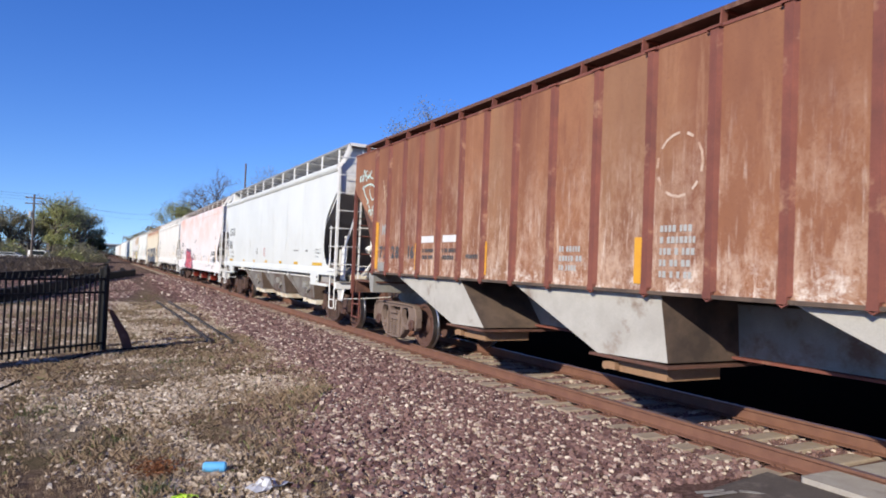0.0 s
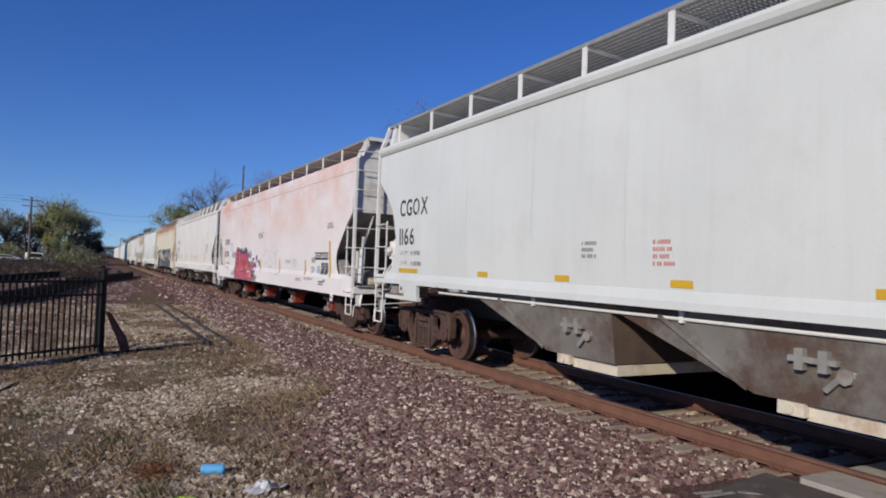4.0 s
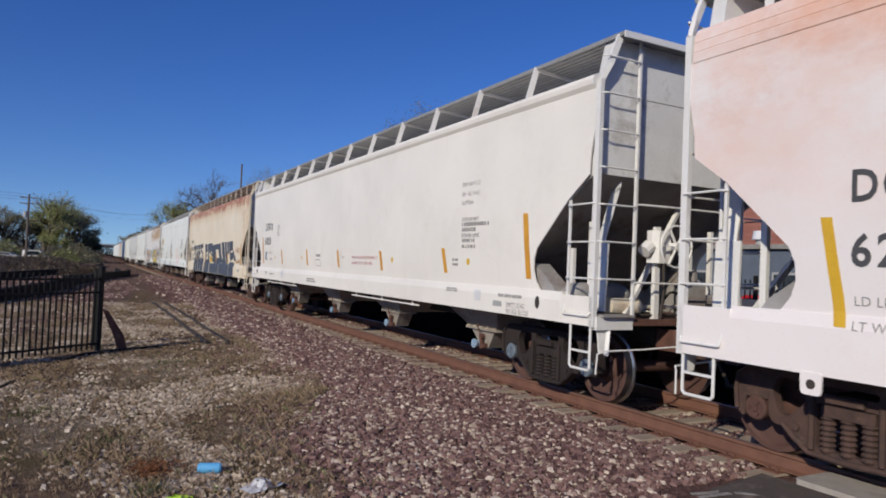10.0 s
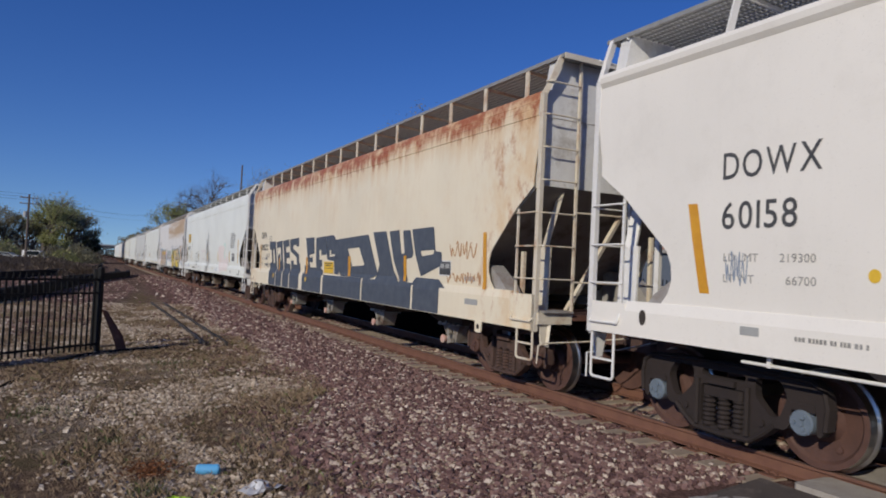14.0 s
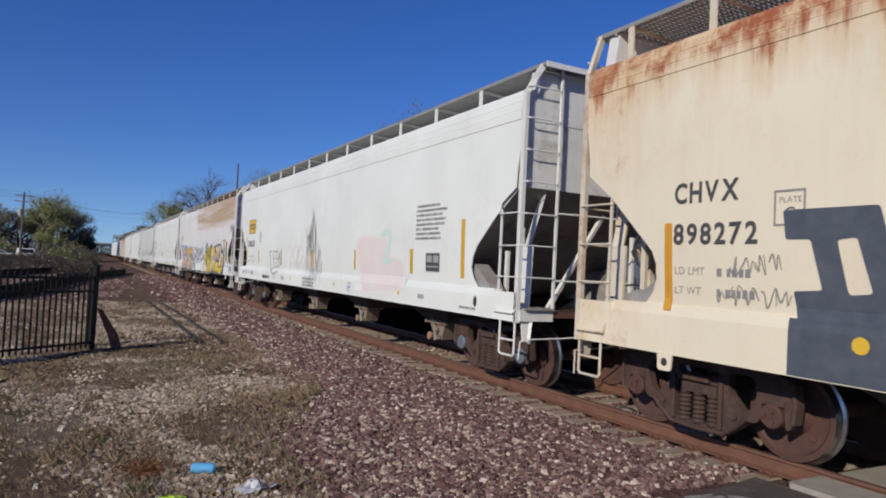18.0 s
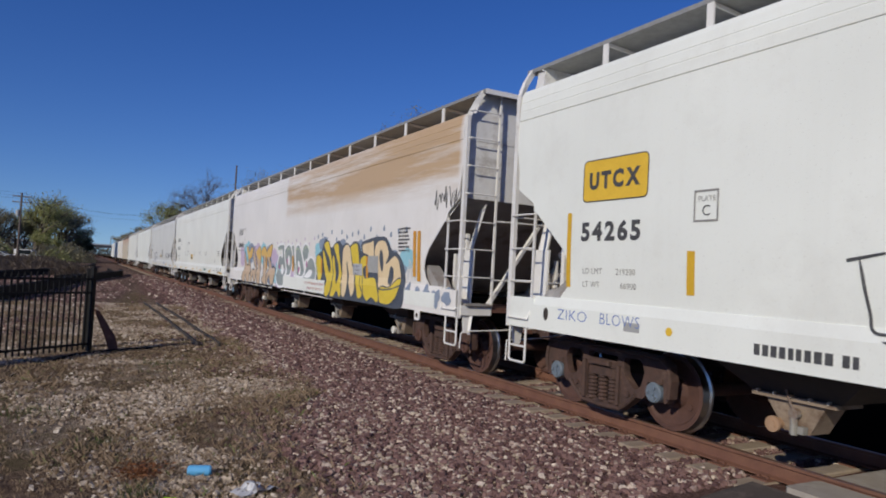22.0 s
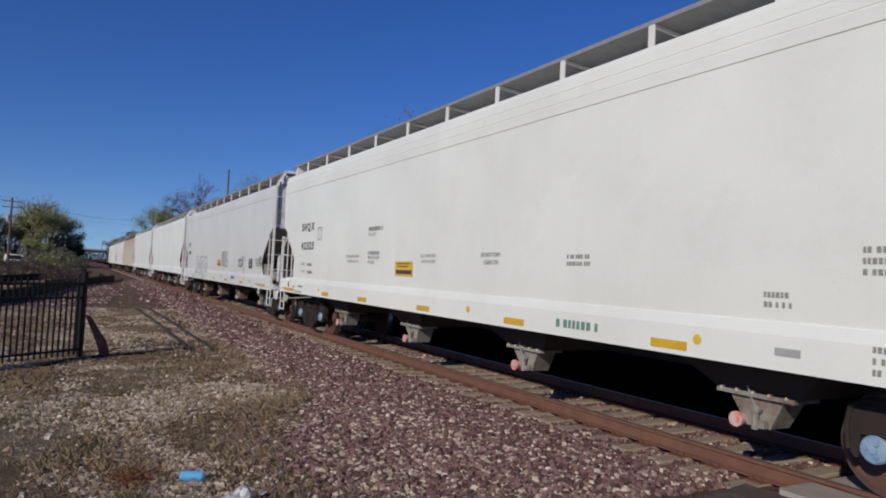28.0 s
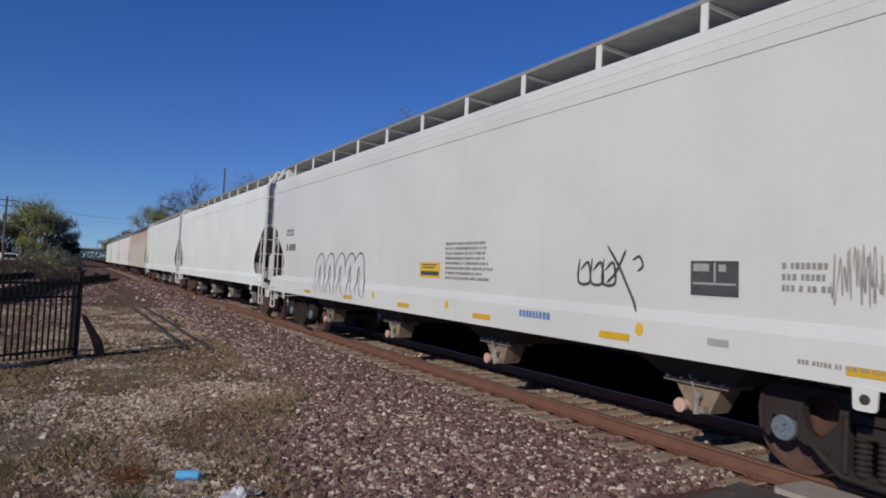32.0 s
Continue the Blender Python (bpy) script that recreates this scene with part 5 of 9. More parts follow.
spray(car_c, ((11.07, 1.11), (10.85, 1.24), (10.64, 1.19), (10.56, 1.14), (10.78, 1.18), (10.98, 1.08)), PURPLE, 0.0108)
spray(car_c, ((10.45, 1.88), (10.38, 1.92), (10.27, 1.91), (10.26, 1.76), (10.32, 1.66), (10.41, 1.64), (10.35, 1.72), (10.47, 1.8)), PURPLE, 0.0111)
spray(car_c, ((10.14, 1.58), (10.09, 1.72), (9.99, 1.77), (9.88, 1.71), (9.86, 1.57), (9.93, 1.49), (9.97, 1.56), (10.02, 1.67), (10.09, 1.65)), PURPLE, 0.0114)
rnd_ = random.Random(21)
for ob_ in [o for o in car_c.children if o.name.startswith("graffiti") and o.data.materials[0] == RED_SPRAY]:
    ys_, zs_ = [v.co.y for v in ob_.data.vertices], [v.co.z for v in ob_.data.vertices]
    mid_, wide_ = sum(ys_) / len(ys_), max(ys_) - min(ys_)
    for k_ in range(int((max(zs_) - min(zs_)) / 0.055)):
        z_ = min(zs_) + 0.04 + 0.055 * k_
        if wide_ < 0.7 and rnd_.random() < 0.75:
            a_, b_ = mid_ + wide_ * rnd_.uniform(-0.05, 0.3), mid_ - wide_ * rnd_.uniform(0.05, 0.3)
            ribbon(car_c, [(a_, z_), ((a_ + b_) / 2, z_ + 0.012), (b_, z_ - 0.01)], rnd_.uniform(0.012, 0.03), PINK_SPRAY, 0.0125, name="graffiti_shine")
for z_, a_, b_ in ((1.31, 12.0, 11.3), (1.27, 12.05, 11.2), (1.2, 12.0, 11.55), (1.16, 11.5, 11.1), (1.1, 11.9, 11.2), (1.4, 11.8, 11.4)):
    ribbon(car_c, [(a_, z_), ((a_ + b_) / 2, z_ + 0.015), (b_, z_ - 0.01)], 0.03, PINK_SPRAY if z_ != 1.27 else NOTICE_WHITE, 0.0125, name="graffiti_shine")
scribble(car_c, 15.25, 1.78, 0.7, 0.3, PURPLE, 4, 4, 0.03)
scribble(car_c, 11.93, 1.72, 0.66, 0.4, PURPLE, 5, 5, 0.026)
scribble(car_c, 15.2, 1.03, 0.58, 0.26, PURPLE, 8, 4, 0.028)
scribble(car_c, 10.5, 1.02, 0.24, 0.2, PURPLE, 6, 2, 0.03)
for y_, z_ in ((13.75, 1.7), (13.1, 1.75), (12.6, 1.65), (12.4, 1.5)):
    ribbon(car_c, [(y_ + 0.12, z_), (y_ + 0.02, z_ + 0.1), (y_ - 0.06, z_ - 0.02), (y_ + 0.04, z_ - 0.1), (y_ - 0.1, z_ - 0.16)], 0.02, PURPLE, 0.0135, name="graffiti_tag")
for pts_ in (((9.15, 1.8), (8.9, 2.05), (8.6, 2.12)), ((9.1, 1.7), (8.95, 1.62), (8.8, 1.68)), ((8.45, 1.9), (8.3, 1.84), (8.1, 1.95)), ((8.0, 2.2), (7.9, 2.05), (7.95, 1.9)), ((8.6, 1.55), (8.2, 1.5), (7.9, 1.6)), ((7.5, 2.0), (7.4, 1.8), (7.5, 1.62), (7.35, 1.5), (7.6, 1.4))):
    ribbon(car_c, pts_, 0.014, INK_FAINT, 0.005, taper=0.5, name="graffiti_tag")
rnd_ = random.Random(41)
for k_ in range(46):
    y_, z_, a_, r_ = 9.3 - 2.5 * k_ / 46, rnd_.uniform(1.55, 2.3), rnd_.uniform(0, 6.28), rnd_.uniform(0.05, 0.14)
    ribbon(car_c, [(y_ + r_ * math.cos(a_ + e_), z_ + r_ * math.sin(a_ + e_)) for e_ in (0, 0.5, 1.0, 1.5)], rnd_.uniform(0.007, 0.012), INK_FAINT, 0.005, taper=0.5, name="graffiti_tag")

# -- car d --
car_d = add_car(hopper_car(19.1, "clean cream-white covered hopper car", dict(
    BASE, paint=P_D, frames="black", caps="grey", cap=BLUE_CAP, valve=RUST, tube_eave=True, crease=4.02, eave=4.15, lean=0.16, open_grate=True, bracket=1.56, bracket0=1.68, walk_z=4.69, truck=1.56, pad=False, pipes=((5.0, 8.6), (13.4, 17.0)), gate=GATE_DUST, hopper=GATE_DUST, end=GREY_END)), 54.1)
lettering_block(car_d, "DOWX", "60158", 17.2, 2.98, 2.5, 0.37, ("LD LMT", "LT WT"), 2.0, 0.76, 0.9, 0.002, ("219300", "66700"))
plate_mark(car_d, 15.55, 2.85)
for y_, z0_, z1_, l_ in ((17.4, 1.6, 2.5, 0.16), (14.84, 1.62, 2.06, 0.12), (12.08, 1.61, 2.06, 0.1), (9.42, 1.61, 2.03, 0.1), (6.68, 1.6, 2.0, 0.1), (3.83, 1.62, 2.04, 0.12), (1.38, 1.6, 2.52, 0.1)):
    patch(car_d, y_ - 0.06, y_ + 0.06, z0_, z1_, ORANGE if l_ else TAPE, l_)
for y_ in (12.63, 15.76, 6.15, 3.07):
    blob(car_d, y_, 1.82, 0.05, 0.055, NOTICE_YELLOW, 0.005, 3, 0.0, "round_sticker")
for a_, b_, c_, d_ in ((0, 0.42, 0, 0.015), (0, 0.42, 0.17, 0.185), (0, 0.015, 0, 0.185), (0.405, 0.42, 0, 0.185)):
    patch(car_d, 11.3 - b_, 11.3 - a_, 1.79 - d_, 1.79 - c_, INK_FAINT, 0, 0.005, "notice_border")
small_print(car_d, 11.3, 1.92, 1, 0.45, 0.06, INK_FAINT, 1)
small_print(car_d, 12.0, 1.26, 2, 0.9, 0.035, INK_FAINT, 2)
for text_, z_ in (("EXW 10-8  H  3-3", 3.12), ("EW    8-2  H 15-2", 2.96), ("CU FT 6241", 2.82)):
    side_words(car_d, text_, 3.32, z_, 0.1, INK_FAINT, 0.72)
for text_, z_ in (("EXTERIOR PAINT", 2.54), ("INTERIOR LINING", 2.28)):
    side_words(car_d, text_, 3.3, z_, 0.095, INK_FAINT, 0.72)
small_print(car_d, 3.3, 2.455, 1, 0.85, 0.06, INK_FAINT, 4)
small_print(car_d, 3.29, 2.37, 1, 0.5, 0.06, INK_FAINT, 5)
small_print(car_d, 3.28, 2.19, 2, 0.48, 0.055, INK_FAINT, 14)
small_print(car_d, 3.6, 1.87, 2, 0.22, 0.045, INK_FAINT, 15)
for text_, z_ in (("EMPTY LOAD", 1.25), ("NO ADJ. BLOCK", 1.16)):
    side_words(car_d, text_, 1.88, z_, 0.1, INK_FAINT, 0.75)
patch(car_d, 2.0, 2.24, 1.17, 1.25, NOTICE_GREY, 0, 0.005, "notice")
small_print(car_d, 2.1, 1.36, 1, 0.65, 0.045, INK_FAINT, 16)
patch(car_d, 2.6, 2.8, 1.22, 1.38, NOTICE_WHITE, 0, 0.006, "notice")
small_print(car_d, 3.75, 1.38, 2, 0.5, 0.022, INK_FAINT, 17)
patch(car_d, 14.55, 14.85, 1.2, 1.4, NOTICE_WHITE, 0, 0.006, "notice")
scribble(car_d, 17.15, 1.68, 0.25, 0.35, BLUEGREY, 6, 4, 0.014)
side_words(car_d, "LINED CAR  WEAR RUBBER SHOES WHEN ENTERING CAR.", 8.5, 1.89, 0.088, INK_RED, 0.655, 0.0, "red stencilled warning")
side_words(car_d, "SHARP OBJECTS MUST NOT CONTACT LINING.", 8.5, 1.765, 0.088, INK_RED, 0.655, 0.0)
side_words(car_d, "WATER", 9.2, 1.885, 0.07, INK_FAINT, 0.75)
small_print(car_d, 16.4, 1.28, 1, 0.7, 0.04, INK_FAINT, 6)
patch(car_d, 16.75, 16.95, 1.24, 1.32, NOTICE_GREY, 0, 0.005, "notice")
for y_ in np.arange(3.2, 17, 3.05):
    patch(car_d, y_ - 0.008, y_ + 0.008, 1.5, 4.05, P_D, 0, 0.004, "weld_seam")

# -- car e --
car_e = add_car(hopper_car(18.05, "cream covered hopper car streaked with rust, navy graffiti along it", dict(
    BASE, paint=P_E, trim=CREAM, open_grate=True, brake_far=True, bays=(3.5, 7.0, 10.6, 14.2), walk_z=4.78, eave=4.27, crown=4.5, sill=(0.94, 1.46), bracket=1.2, cap=PINK_CAP)), 74.33)
lettering_block(car_e, "CHVX", "898272", 16.55, 2.72, 2.30, 0.29, ("LD LMT", "LT WT"), 1.86)
plate_mark(car_e, 15.4, 2.56)


spray(car_e, ((15.31, 2.38), (14.49, 2.38), (14.22, 1.41), (15.14, 1.4), (15.2, 1.67), (14.94, 1.69), (15.05, 2.12), (15.28, 2.12)), NAVY, 0.006, curvy=False, holes=(((14.82, 2.11), (14.66, 2.13), (14.53, 1.68), (14.72, 1.66)), ))
spray(car_e, ((14.38, 2.35), (13.65, 2.4), (13.44, 1.43), (14.16, 1.42), (14.18, 1.87), (14.3, 2.16)), NAVY, 0.006, curvy=False, holes=(((14.28, 2.16), (13.84, 2.18), (13.76, 1.76), (13.83, 1.7), (13.91, 2), (14.13, 1.9)), ))
spray(car_e, ((13.57, 2.38), (12.84, 2.42), (12.8, 2.2), (13.19, 2.18), (13.13, 2.01), (12.76, 2.03), (12.74, 1.84), (13.08, 1.85), (13.11, 1.68), (12.67, 1.67), (12.62, 1.4), (13.35, 1.41), (13.4, 1.68), (13.33, 1.73)), NAVY, 0.006, curvy=False)
spray(car_e, ((12.75, 2.41), (11.75, 2.45), (11.74, 2.19), (12.01, 2.19), (12.02, 2.25), (12.36, 2.22), (12.34, 2.13), (11.71, 1.96), (11.69, 1.72), (11.59, 1.71), (11.54, 1.41), (12.56, 1.42), (12.58, 1.76), (12.3, 1.78), (12.27, 1.66), (11.93, 1.66), (11.97, 1.88), (12.67, 2.06)), NAVY, 0.006, curvy=False)
spray(car_e, ((11.05, 2.42), (10.27, 2.43), (10.21, 1.99), (10.66, 1.95), (10.64, 1.86), (10.41, 1.91), (10.33, 1.81), (10.42, 1.73), (10.63, 1.77), (10.6, 1.61), (10.06, 1.61), (9.91, 1.38), (11.11, 1.42), (11.14, 1.64), (10.77, 1.67)), NAVY, 0.006, curvy=False)
spray(car_e, ((10.1, 2.41), (9.26, 2.44), (9.16, 1.96), (9.6, 1.94), (9.63, 2.09), (9.79, 2.08), (9.76, 1.81), (9.55, 1.83), (9.51, 1.65), (9.68, 1.63), (9.45, 1.54), (9.41, 1.42), (10, 1.4), (10.05, 1.69)), NAVY, 0.006, curvy=False)
spray(car_e, ((9.24, 2.44), (8.68, 2.45), (8.49, 2.39), (8.44, 1.98), (8.8, 1.96), (8.81, 2.08), (8.93, 2.07), (8.91, 1.9), (8.48, 1.93), (8.24, 1.92), (8.2, 1.48), (8.54, 1.48), (8.56, 1.8), (9.09, 1.83), (9.16, 1.99)), NAVY, 0.006, curvy=False)
spray(car_e, ((8.52, 2.33), (6.27, 2.41), (5.68, 1.54), (6.15, 1.44), (8.03, 1.45), (8.5, 1.72)), NAVY, 0.006, curvy=False, holes=(((7.57, 2.1), (6.82, 2.13), (6.47, 1.73), (7.26, 1.69)), ))
spray(car_e, ((6, 2.45), (5.28, 2.45), (5.04, 2), (4.86, 1.65), (4.6, 1.43), (5.82, 1.43), (5.6, 1.76)), NAVY, 0.006, curvy=False)
spray(car_e, ((5.11, 2.44), (4.63, 2.46), (4.49, 1.98), (4.34, 2), (4.45, 2.44), (4.11, 2.44), (3.94, 2), (4.01, 1.91), (4.37, 1.88), (4.3, 1.67), (4.17, 1.45), (4.54, 1.43), (4.88, 1.88)), NAVY, 0.006, curvy=False)
spray(car_e, ((4.03, 2.45), (3.12, 2.47), (3.03, 2.03), (2.8, 2.02), (2.78, 1.79), (3.62, 1.57), (3.86, 1.98)), NAVY, 0.006, curvy=False, holes=(((3.63, 2.04), (3.08, 2.06), (3.11, 1.98), (3.58, 1.94)), ))
spray(car_e, ((3.82, 1.55), (2.9, 1.54), (2.62, 1.4), (4, 1.4)), NAVY, 0.006, curvy=False)
for y0_, y1_ in ((15.22, 14.36), (14.29, 13.55), (13.44, 12.7), (12.61, 11.6), (11.26, 9.5), (9.35, 6.6), (6.52, 3.96), (3.88, 2.82)):
    patch(car_e, y1_, y0_, 0.945, 1.44, NAVY, 0, 0.006, "graffiti")
for y_, z0_, z1_, w_ in ((16.6, 1.4, 2.31, 0.1), (13.95, 1.44, 1.86, 0.1), (10.9, 1.42, 1.88, 0.14), (7.43, 1.46, 1.92, 0.16), (4.3, 1.46, 1.95, 0.12), (1.35, 1.44, 2.32, 0.1)):
    patch(car_e, y_ - w_ / 2, y_ + w_ / 2, z0_, z1_, ORANGE, 0.02, 0.009)
placard(car_e, 9.36, 1.78, 0.75, 0.29, NOTICE_YELLOW, ((0.1, 0.12, 0.85, 0.2), (0.15, 0.3, 0.75, 0.38), (0.06, 0.55, 0.95, 0.85)), INK)
placard(car_e, 2.87, 1.85, 0.4, 0.22, INK, ((0.1, 0.15, 0.45, 0.5), (0.55, 0.15, 0.9, 0.5)), NOTICE_GREY, NOTICE_WHITE)
for y_ in (14.6, 10.9):
    blob(car_e, y_, 1.27, 0.07, 0.07, NOTICE_YELLOW, 0.008, 3, 0.0, "round_sticker")
scribble(car_e, 15.85, 1.78, 0.55, 0.22, INK_FAINT, 3, 4, 0.018)
scribble(car_e, 16.0, 1.5, 0.8, 0.2, INK_FAINT, 4, 5, 0.018)
scribble(car_e, 2.5, 1.9, 0.9, 0.3, RUST_STREAK, 6, 4, 0.03, "rust_streak")
scribble(car_e, 2.6, 1.5, 1.2, 0.2, RUST_STREAK, 9, 6, 0.03, "rust_streak")
patch(car_e, 1.66, 2.0, 1.55, 1.62, NOTICE_GREY, 0, 0.005, "notice")
patch(car_e, 1.5, 1.9, 1.18, 1.27, NOTICE_GREY, 0, 0.005, "notice")

# -- car f --
car_f = add_car(hopper_car(19.2, "white covered hopper car with faint graffiti and dark drips", dict(BASE, paint=P_F, cut=ROUND_CUT, brake_far=True, cap=RUSTY_CAP, caps="grey", sill=(1.015, 1.46), pad=False, bracket0=0.05, gate=GATE_TAN)), 93.7)
tagged(spray(car_f, ((17.66, 2.66), (17.66, 3.16), (16.59, 3.16), (16.59, 2.66)), NOTICE_YELLOW, 0.005, INK, 0.014, False, (), "mark_panel", 0.07), "rounded orange panel behind the reporting mark")
side_words(car_f, "UTCX", 17.55, 3.01, 0.27, INK, 0.92, 0.014, "black stencilled reporting mark", 0.008)
side_words(car_f, "54265", 17.67, 2.41, 0.30, INK, 1.1, 0.012, "black stencilled car number")
side_words(car_f, "LD LMT", 17.63, 1.86, 0.1, INK_FAINT)
side_words(car_f, "LT WT", 17.63, 1.70, 0.1, INK_FAINT)
side_words(car_f, "219200", 17.05, 1.86, 0.1, INK_FAINT)
side_words(car_f, "66900", 16.98, 1.70, 0.1, INK_FAINT)
plate_mark(car_f, 15.95, 2.67)
for y_, z0_, z1_, w_ in ((17.9, 1.61, 2.54, 0.08), (15.97, 1.61, 2.06, 0.1), (12.95, 1.61, 2.06, 0.1), (9.77, 1.6, 2.07, 0.16), (6.5, 1.6, 2.05, 0.1), (3.53, 1.6, 2.06, 0.13), (1.6, 1.58, 2.54, 0.12)):
    patch(car_f, y_ - w_ / 2, y_ + w_ / 2, z0_, z1_, TAPE)
small_print(car_f, 3.36, 2.86, 8, 1.15, 0.048, INK_FAINT, 3)
placard(car_f, 2.92, 1.98, 0.52, 0.32, INK, ((0.08, 0.12, 0.45, 0.5), (0.55, 0.12, 0.92, 0.5), (0.08, 0.7, 0.9, 0.78)), NOTICE_GREY, NOTICE_WHITE)
ROSE = plain("pale_rose_spray", (0.82, 0.765, 0.73), (0.83, 0.80, 0.765), 0.55, scale=2.2)
ROSE_DEEP = plain("rose_spray", (0.80, 0.68, 0.645), (0.82, 0.765, 0.73), 0.55, scale=1.4)
FRESH_WHITE = plain("fresh_white_paint", (0.93, 0.93, 0.91), (0.9, 0.9, 0.88), 0.4)
ROSE_EDGE = plain("thin_rose_spray", (0.82, 0.80, 0.76), (0.83, 0.83, 0.79), 0.55, scale=3)
ROSE_SHAPE = ((6.44, 2.2), (6.2, 2.34), (5.5, 2.36), (4.75, 2.3), (4.5, 2.12), (4.42, 1.9), (3.9, 1.84), (3.78, 1.6), (3.8, 1.3), (4.3, 1.2), (5.2, 1.16), (5.88, 1.12), (6.1, 1.4), (6.36, 1.7))
for k_, m_ in enumerate((ROSE_EDGE, ROSE, ROSE_DEEP)):
    e_ = 1.03 - 0.055 * k_
    spray(car_f, [(5.15 + (y_ - 5.15) * e_, 1.72 + (z_ - 1.72) * e_) for y_, z_ in ROSE_SHAPE], m_, 0.003 + 0.0008 * k_)
ribbon(car_f, [(5.0, 2.33), (4.75, 2.4), (4.55, 2.34), (4.62, 2.1), (4.8, 1.95), (4.68, 1.82), (4.4, 1.84)], 0.15, MINT, 0.0062)
for k_, y_ in enumerate((12.0, 11.3, 10.8)):
    ribbon(car_f, [(y_ + 0.3, 1.6), (y_ + 0.25, 2.05), (y_ - 0.1, 2.15), (y_ - 0.25, 1.95), (y_ - 0.1, 1.75), (y_ - 0.3, 1.6)], 0.1, GHOST, 0.003)
spray(car_f, ((10.25, 1.55), (10.2, 2.0), (9.95, 2.12), (9.6, 2.0), (9.3, 1.85), (9.25, 1.55)), ROSE_EDGE, 0.003)
rnd_ = random.Random(12)
for k_ in range(150):
    y_ = rnd_.triangular(8.8, 10.45, 9.85)
    near_ = max(0.0, 1 - abs(y_ - 9.8) / 0.55)
    z_ = rnd_.uniform(1.55, 2.15 + 1.05 * near_ ** 0.7)
    w_ = rnd_.uniform(0.002, 0.009)
    patch(car_f, y_ - w_, y_ + w_, max(1.0, z_ - rnd_.uniform(0.08, 0.5)), z_ + rnd_.uniform(0, 0.15), DRIP if k_ % 3 else INK_FAINT, 0, 0.0045, "paint_drip")
for k_ in range(34):
    y_, z_ = rnd_.gauss(9.95, 0.16), rnd_.uniform(1.95, 2.6)
    blob(car_f, y_, z_, rnd_.uniform(0.012, 0.035), rnd_.uniform(0.05, 0.16), DRIP, 0.0048, k_, 0.25, "paint_drip")
for k_ in range(26):
    y_, z_ = rnd_.uniform(9.0, 10.3), rnd_.uniform(1.05, 1.35)
    w_ = rnd_.uniform(0.003, 0.009)
    patch(car_f, y_ - w_, y_ + w_, z_ - rnd_.uniform(0.03, 0.12), z_ + rnd_.uniform(0, 0.08), DRIP, 0, 0.0045, "paint_drip")
for k_ in range(9):
    y_ = rnd_.uniform(10.6, 12.0)
    patch(car_f, y_ - 0.006, y_ + 0.007, 1.52, rnd_.uniform(1.65, 1.85), DRIP, 0, 0.004, "paint_drip")
for pts_ in (((14.3, 2.0), (14.22, 1.6), (14.15, 1.42), (13.85, 1.46)), ((14.4, 1.98), (14.1, 2.04)), ((13.88, 1.98), (13.85, 1.55)), ((13.88, 2.0), (13.6, 2.03)), ((13.87, 1.78), (13.66, 1.8)), ((13.87, 1.54), (13.6, 1.5)),
             ((13.55, 1.98), (13.5, 1.56)), ((13.55, 2.0), (13.3, 2.0)), ((13.53, 1.78), (13.34, 1.8)), ((13.5, 1.54), (13.28, 1.52)), ((13.24, 1.52), (13.2, 1.96), (12.98, 1.56), (12.9, 2.06)), ((14.1, 1.36), (13.7, 1.3), (13.2, 1.4)), ((13.4, 2.12), (13.3, 2.06))):
    ribbon(car_f, list(pts_), 0.03, INK, 0.006, taper=0.3, name="graffiti_tag")
ribbon(car_f, [(6.75, 1.31), (6.87, 1.195), (6.75, 1.08), (6.63, 1.195), (6.75, 1.31)], 0.014, BLUE_INK, 0.006, False, name="diamond_mark")
patch(car_f, 6.68, 6.82, 1.18, 1.21, BLUE_INK, 0, 0.006, "diamond_mark")
scribble(car_f, 12.75, 1.12, 0.3, 0.16, INK, 2, 2, 0.015)
side_words(car_f, "ZIKO", 18.06, 1.33, 0.19, BLUE_INK, 1.25, -0.003, "blue hand-written tag")
side_words(car_f, "BLOWS", 17.27, 1.34, 0.19, BLUE_INK, 1.0, -0.003)
patch(car_f, 16.62, 16.86, 1.16, 1.26, NOTICE_GREY, 0, 0.004, "notice")
small_print(car_f, 15.2, 1.22, 1, 1.1, 0.1, INK, 5)
small_print(car_f, 10.5, 1.29, 3, 1.2, 0.05, INK_FAINT, 6)
patch(car_f, 13.45, 13.85, 1.15, 1.27, NOTICE_WHITE, 0, 0.006, "notice")
patch(car_f, 5.92, 6.37, 1.14, 1.29, FRESH_WHITE, 0, 0.006, "notice")
patch(car_f, 2.9, 3.15, 1.16, 1.24, NOTICE_GREY, 0, 0.006, "notice")
small_print(car_f, 1.6, 1.14, 1, 0.6, 0.045, INK_FAINT, 7)
for y_ in (4.0, 7.79, 11.7, 16.2):
    blob(car_f, y_, 1.22, 0.045, 0.045, NOTICE_YELLOW, 0.006, 1, 0.0, "round_sticker")

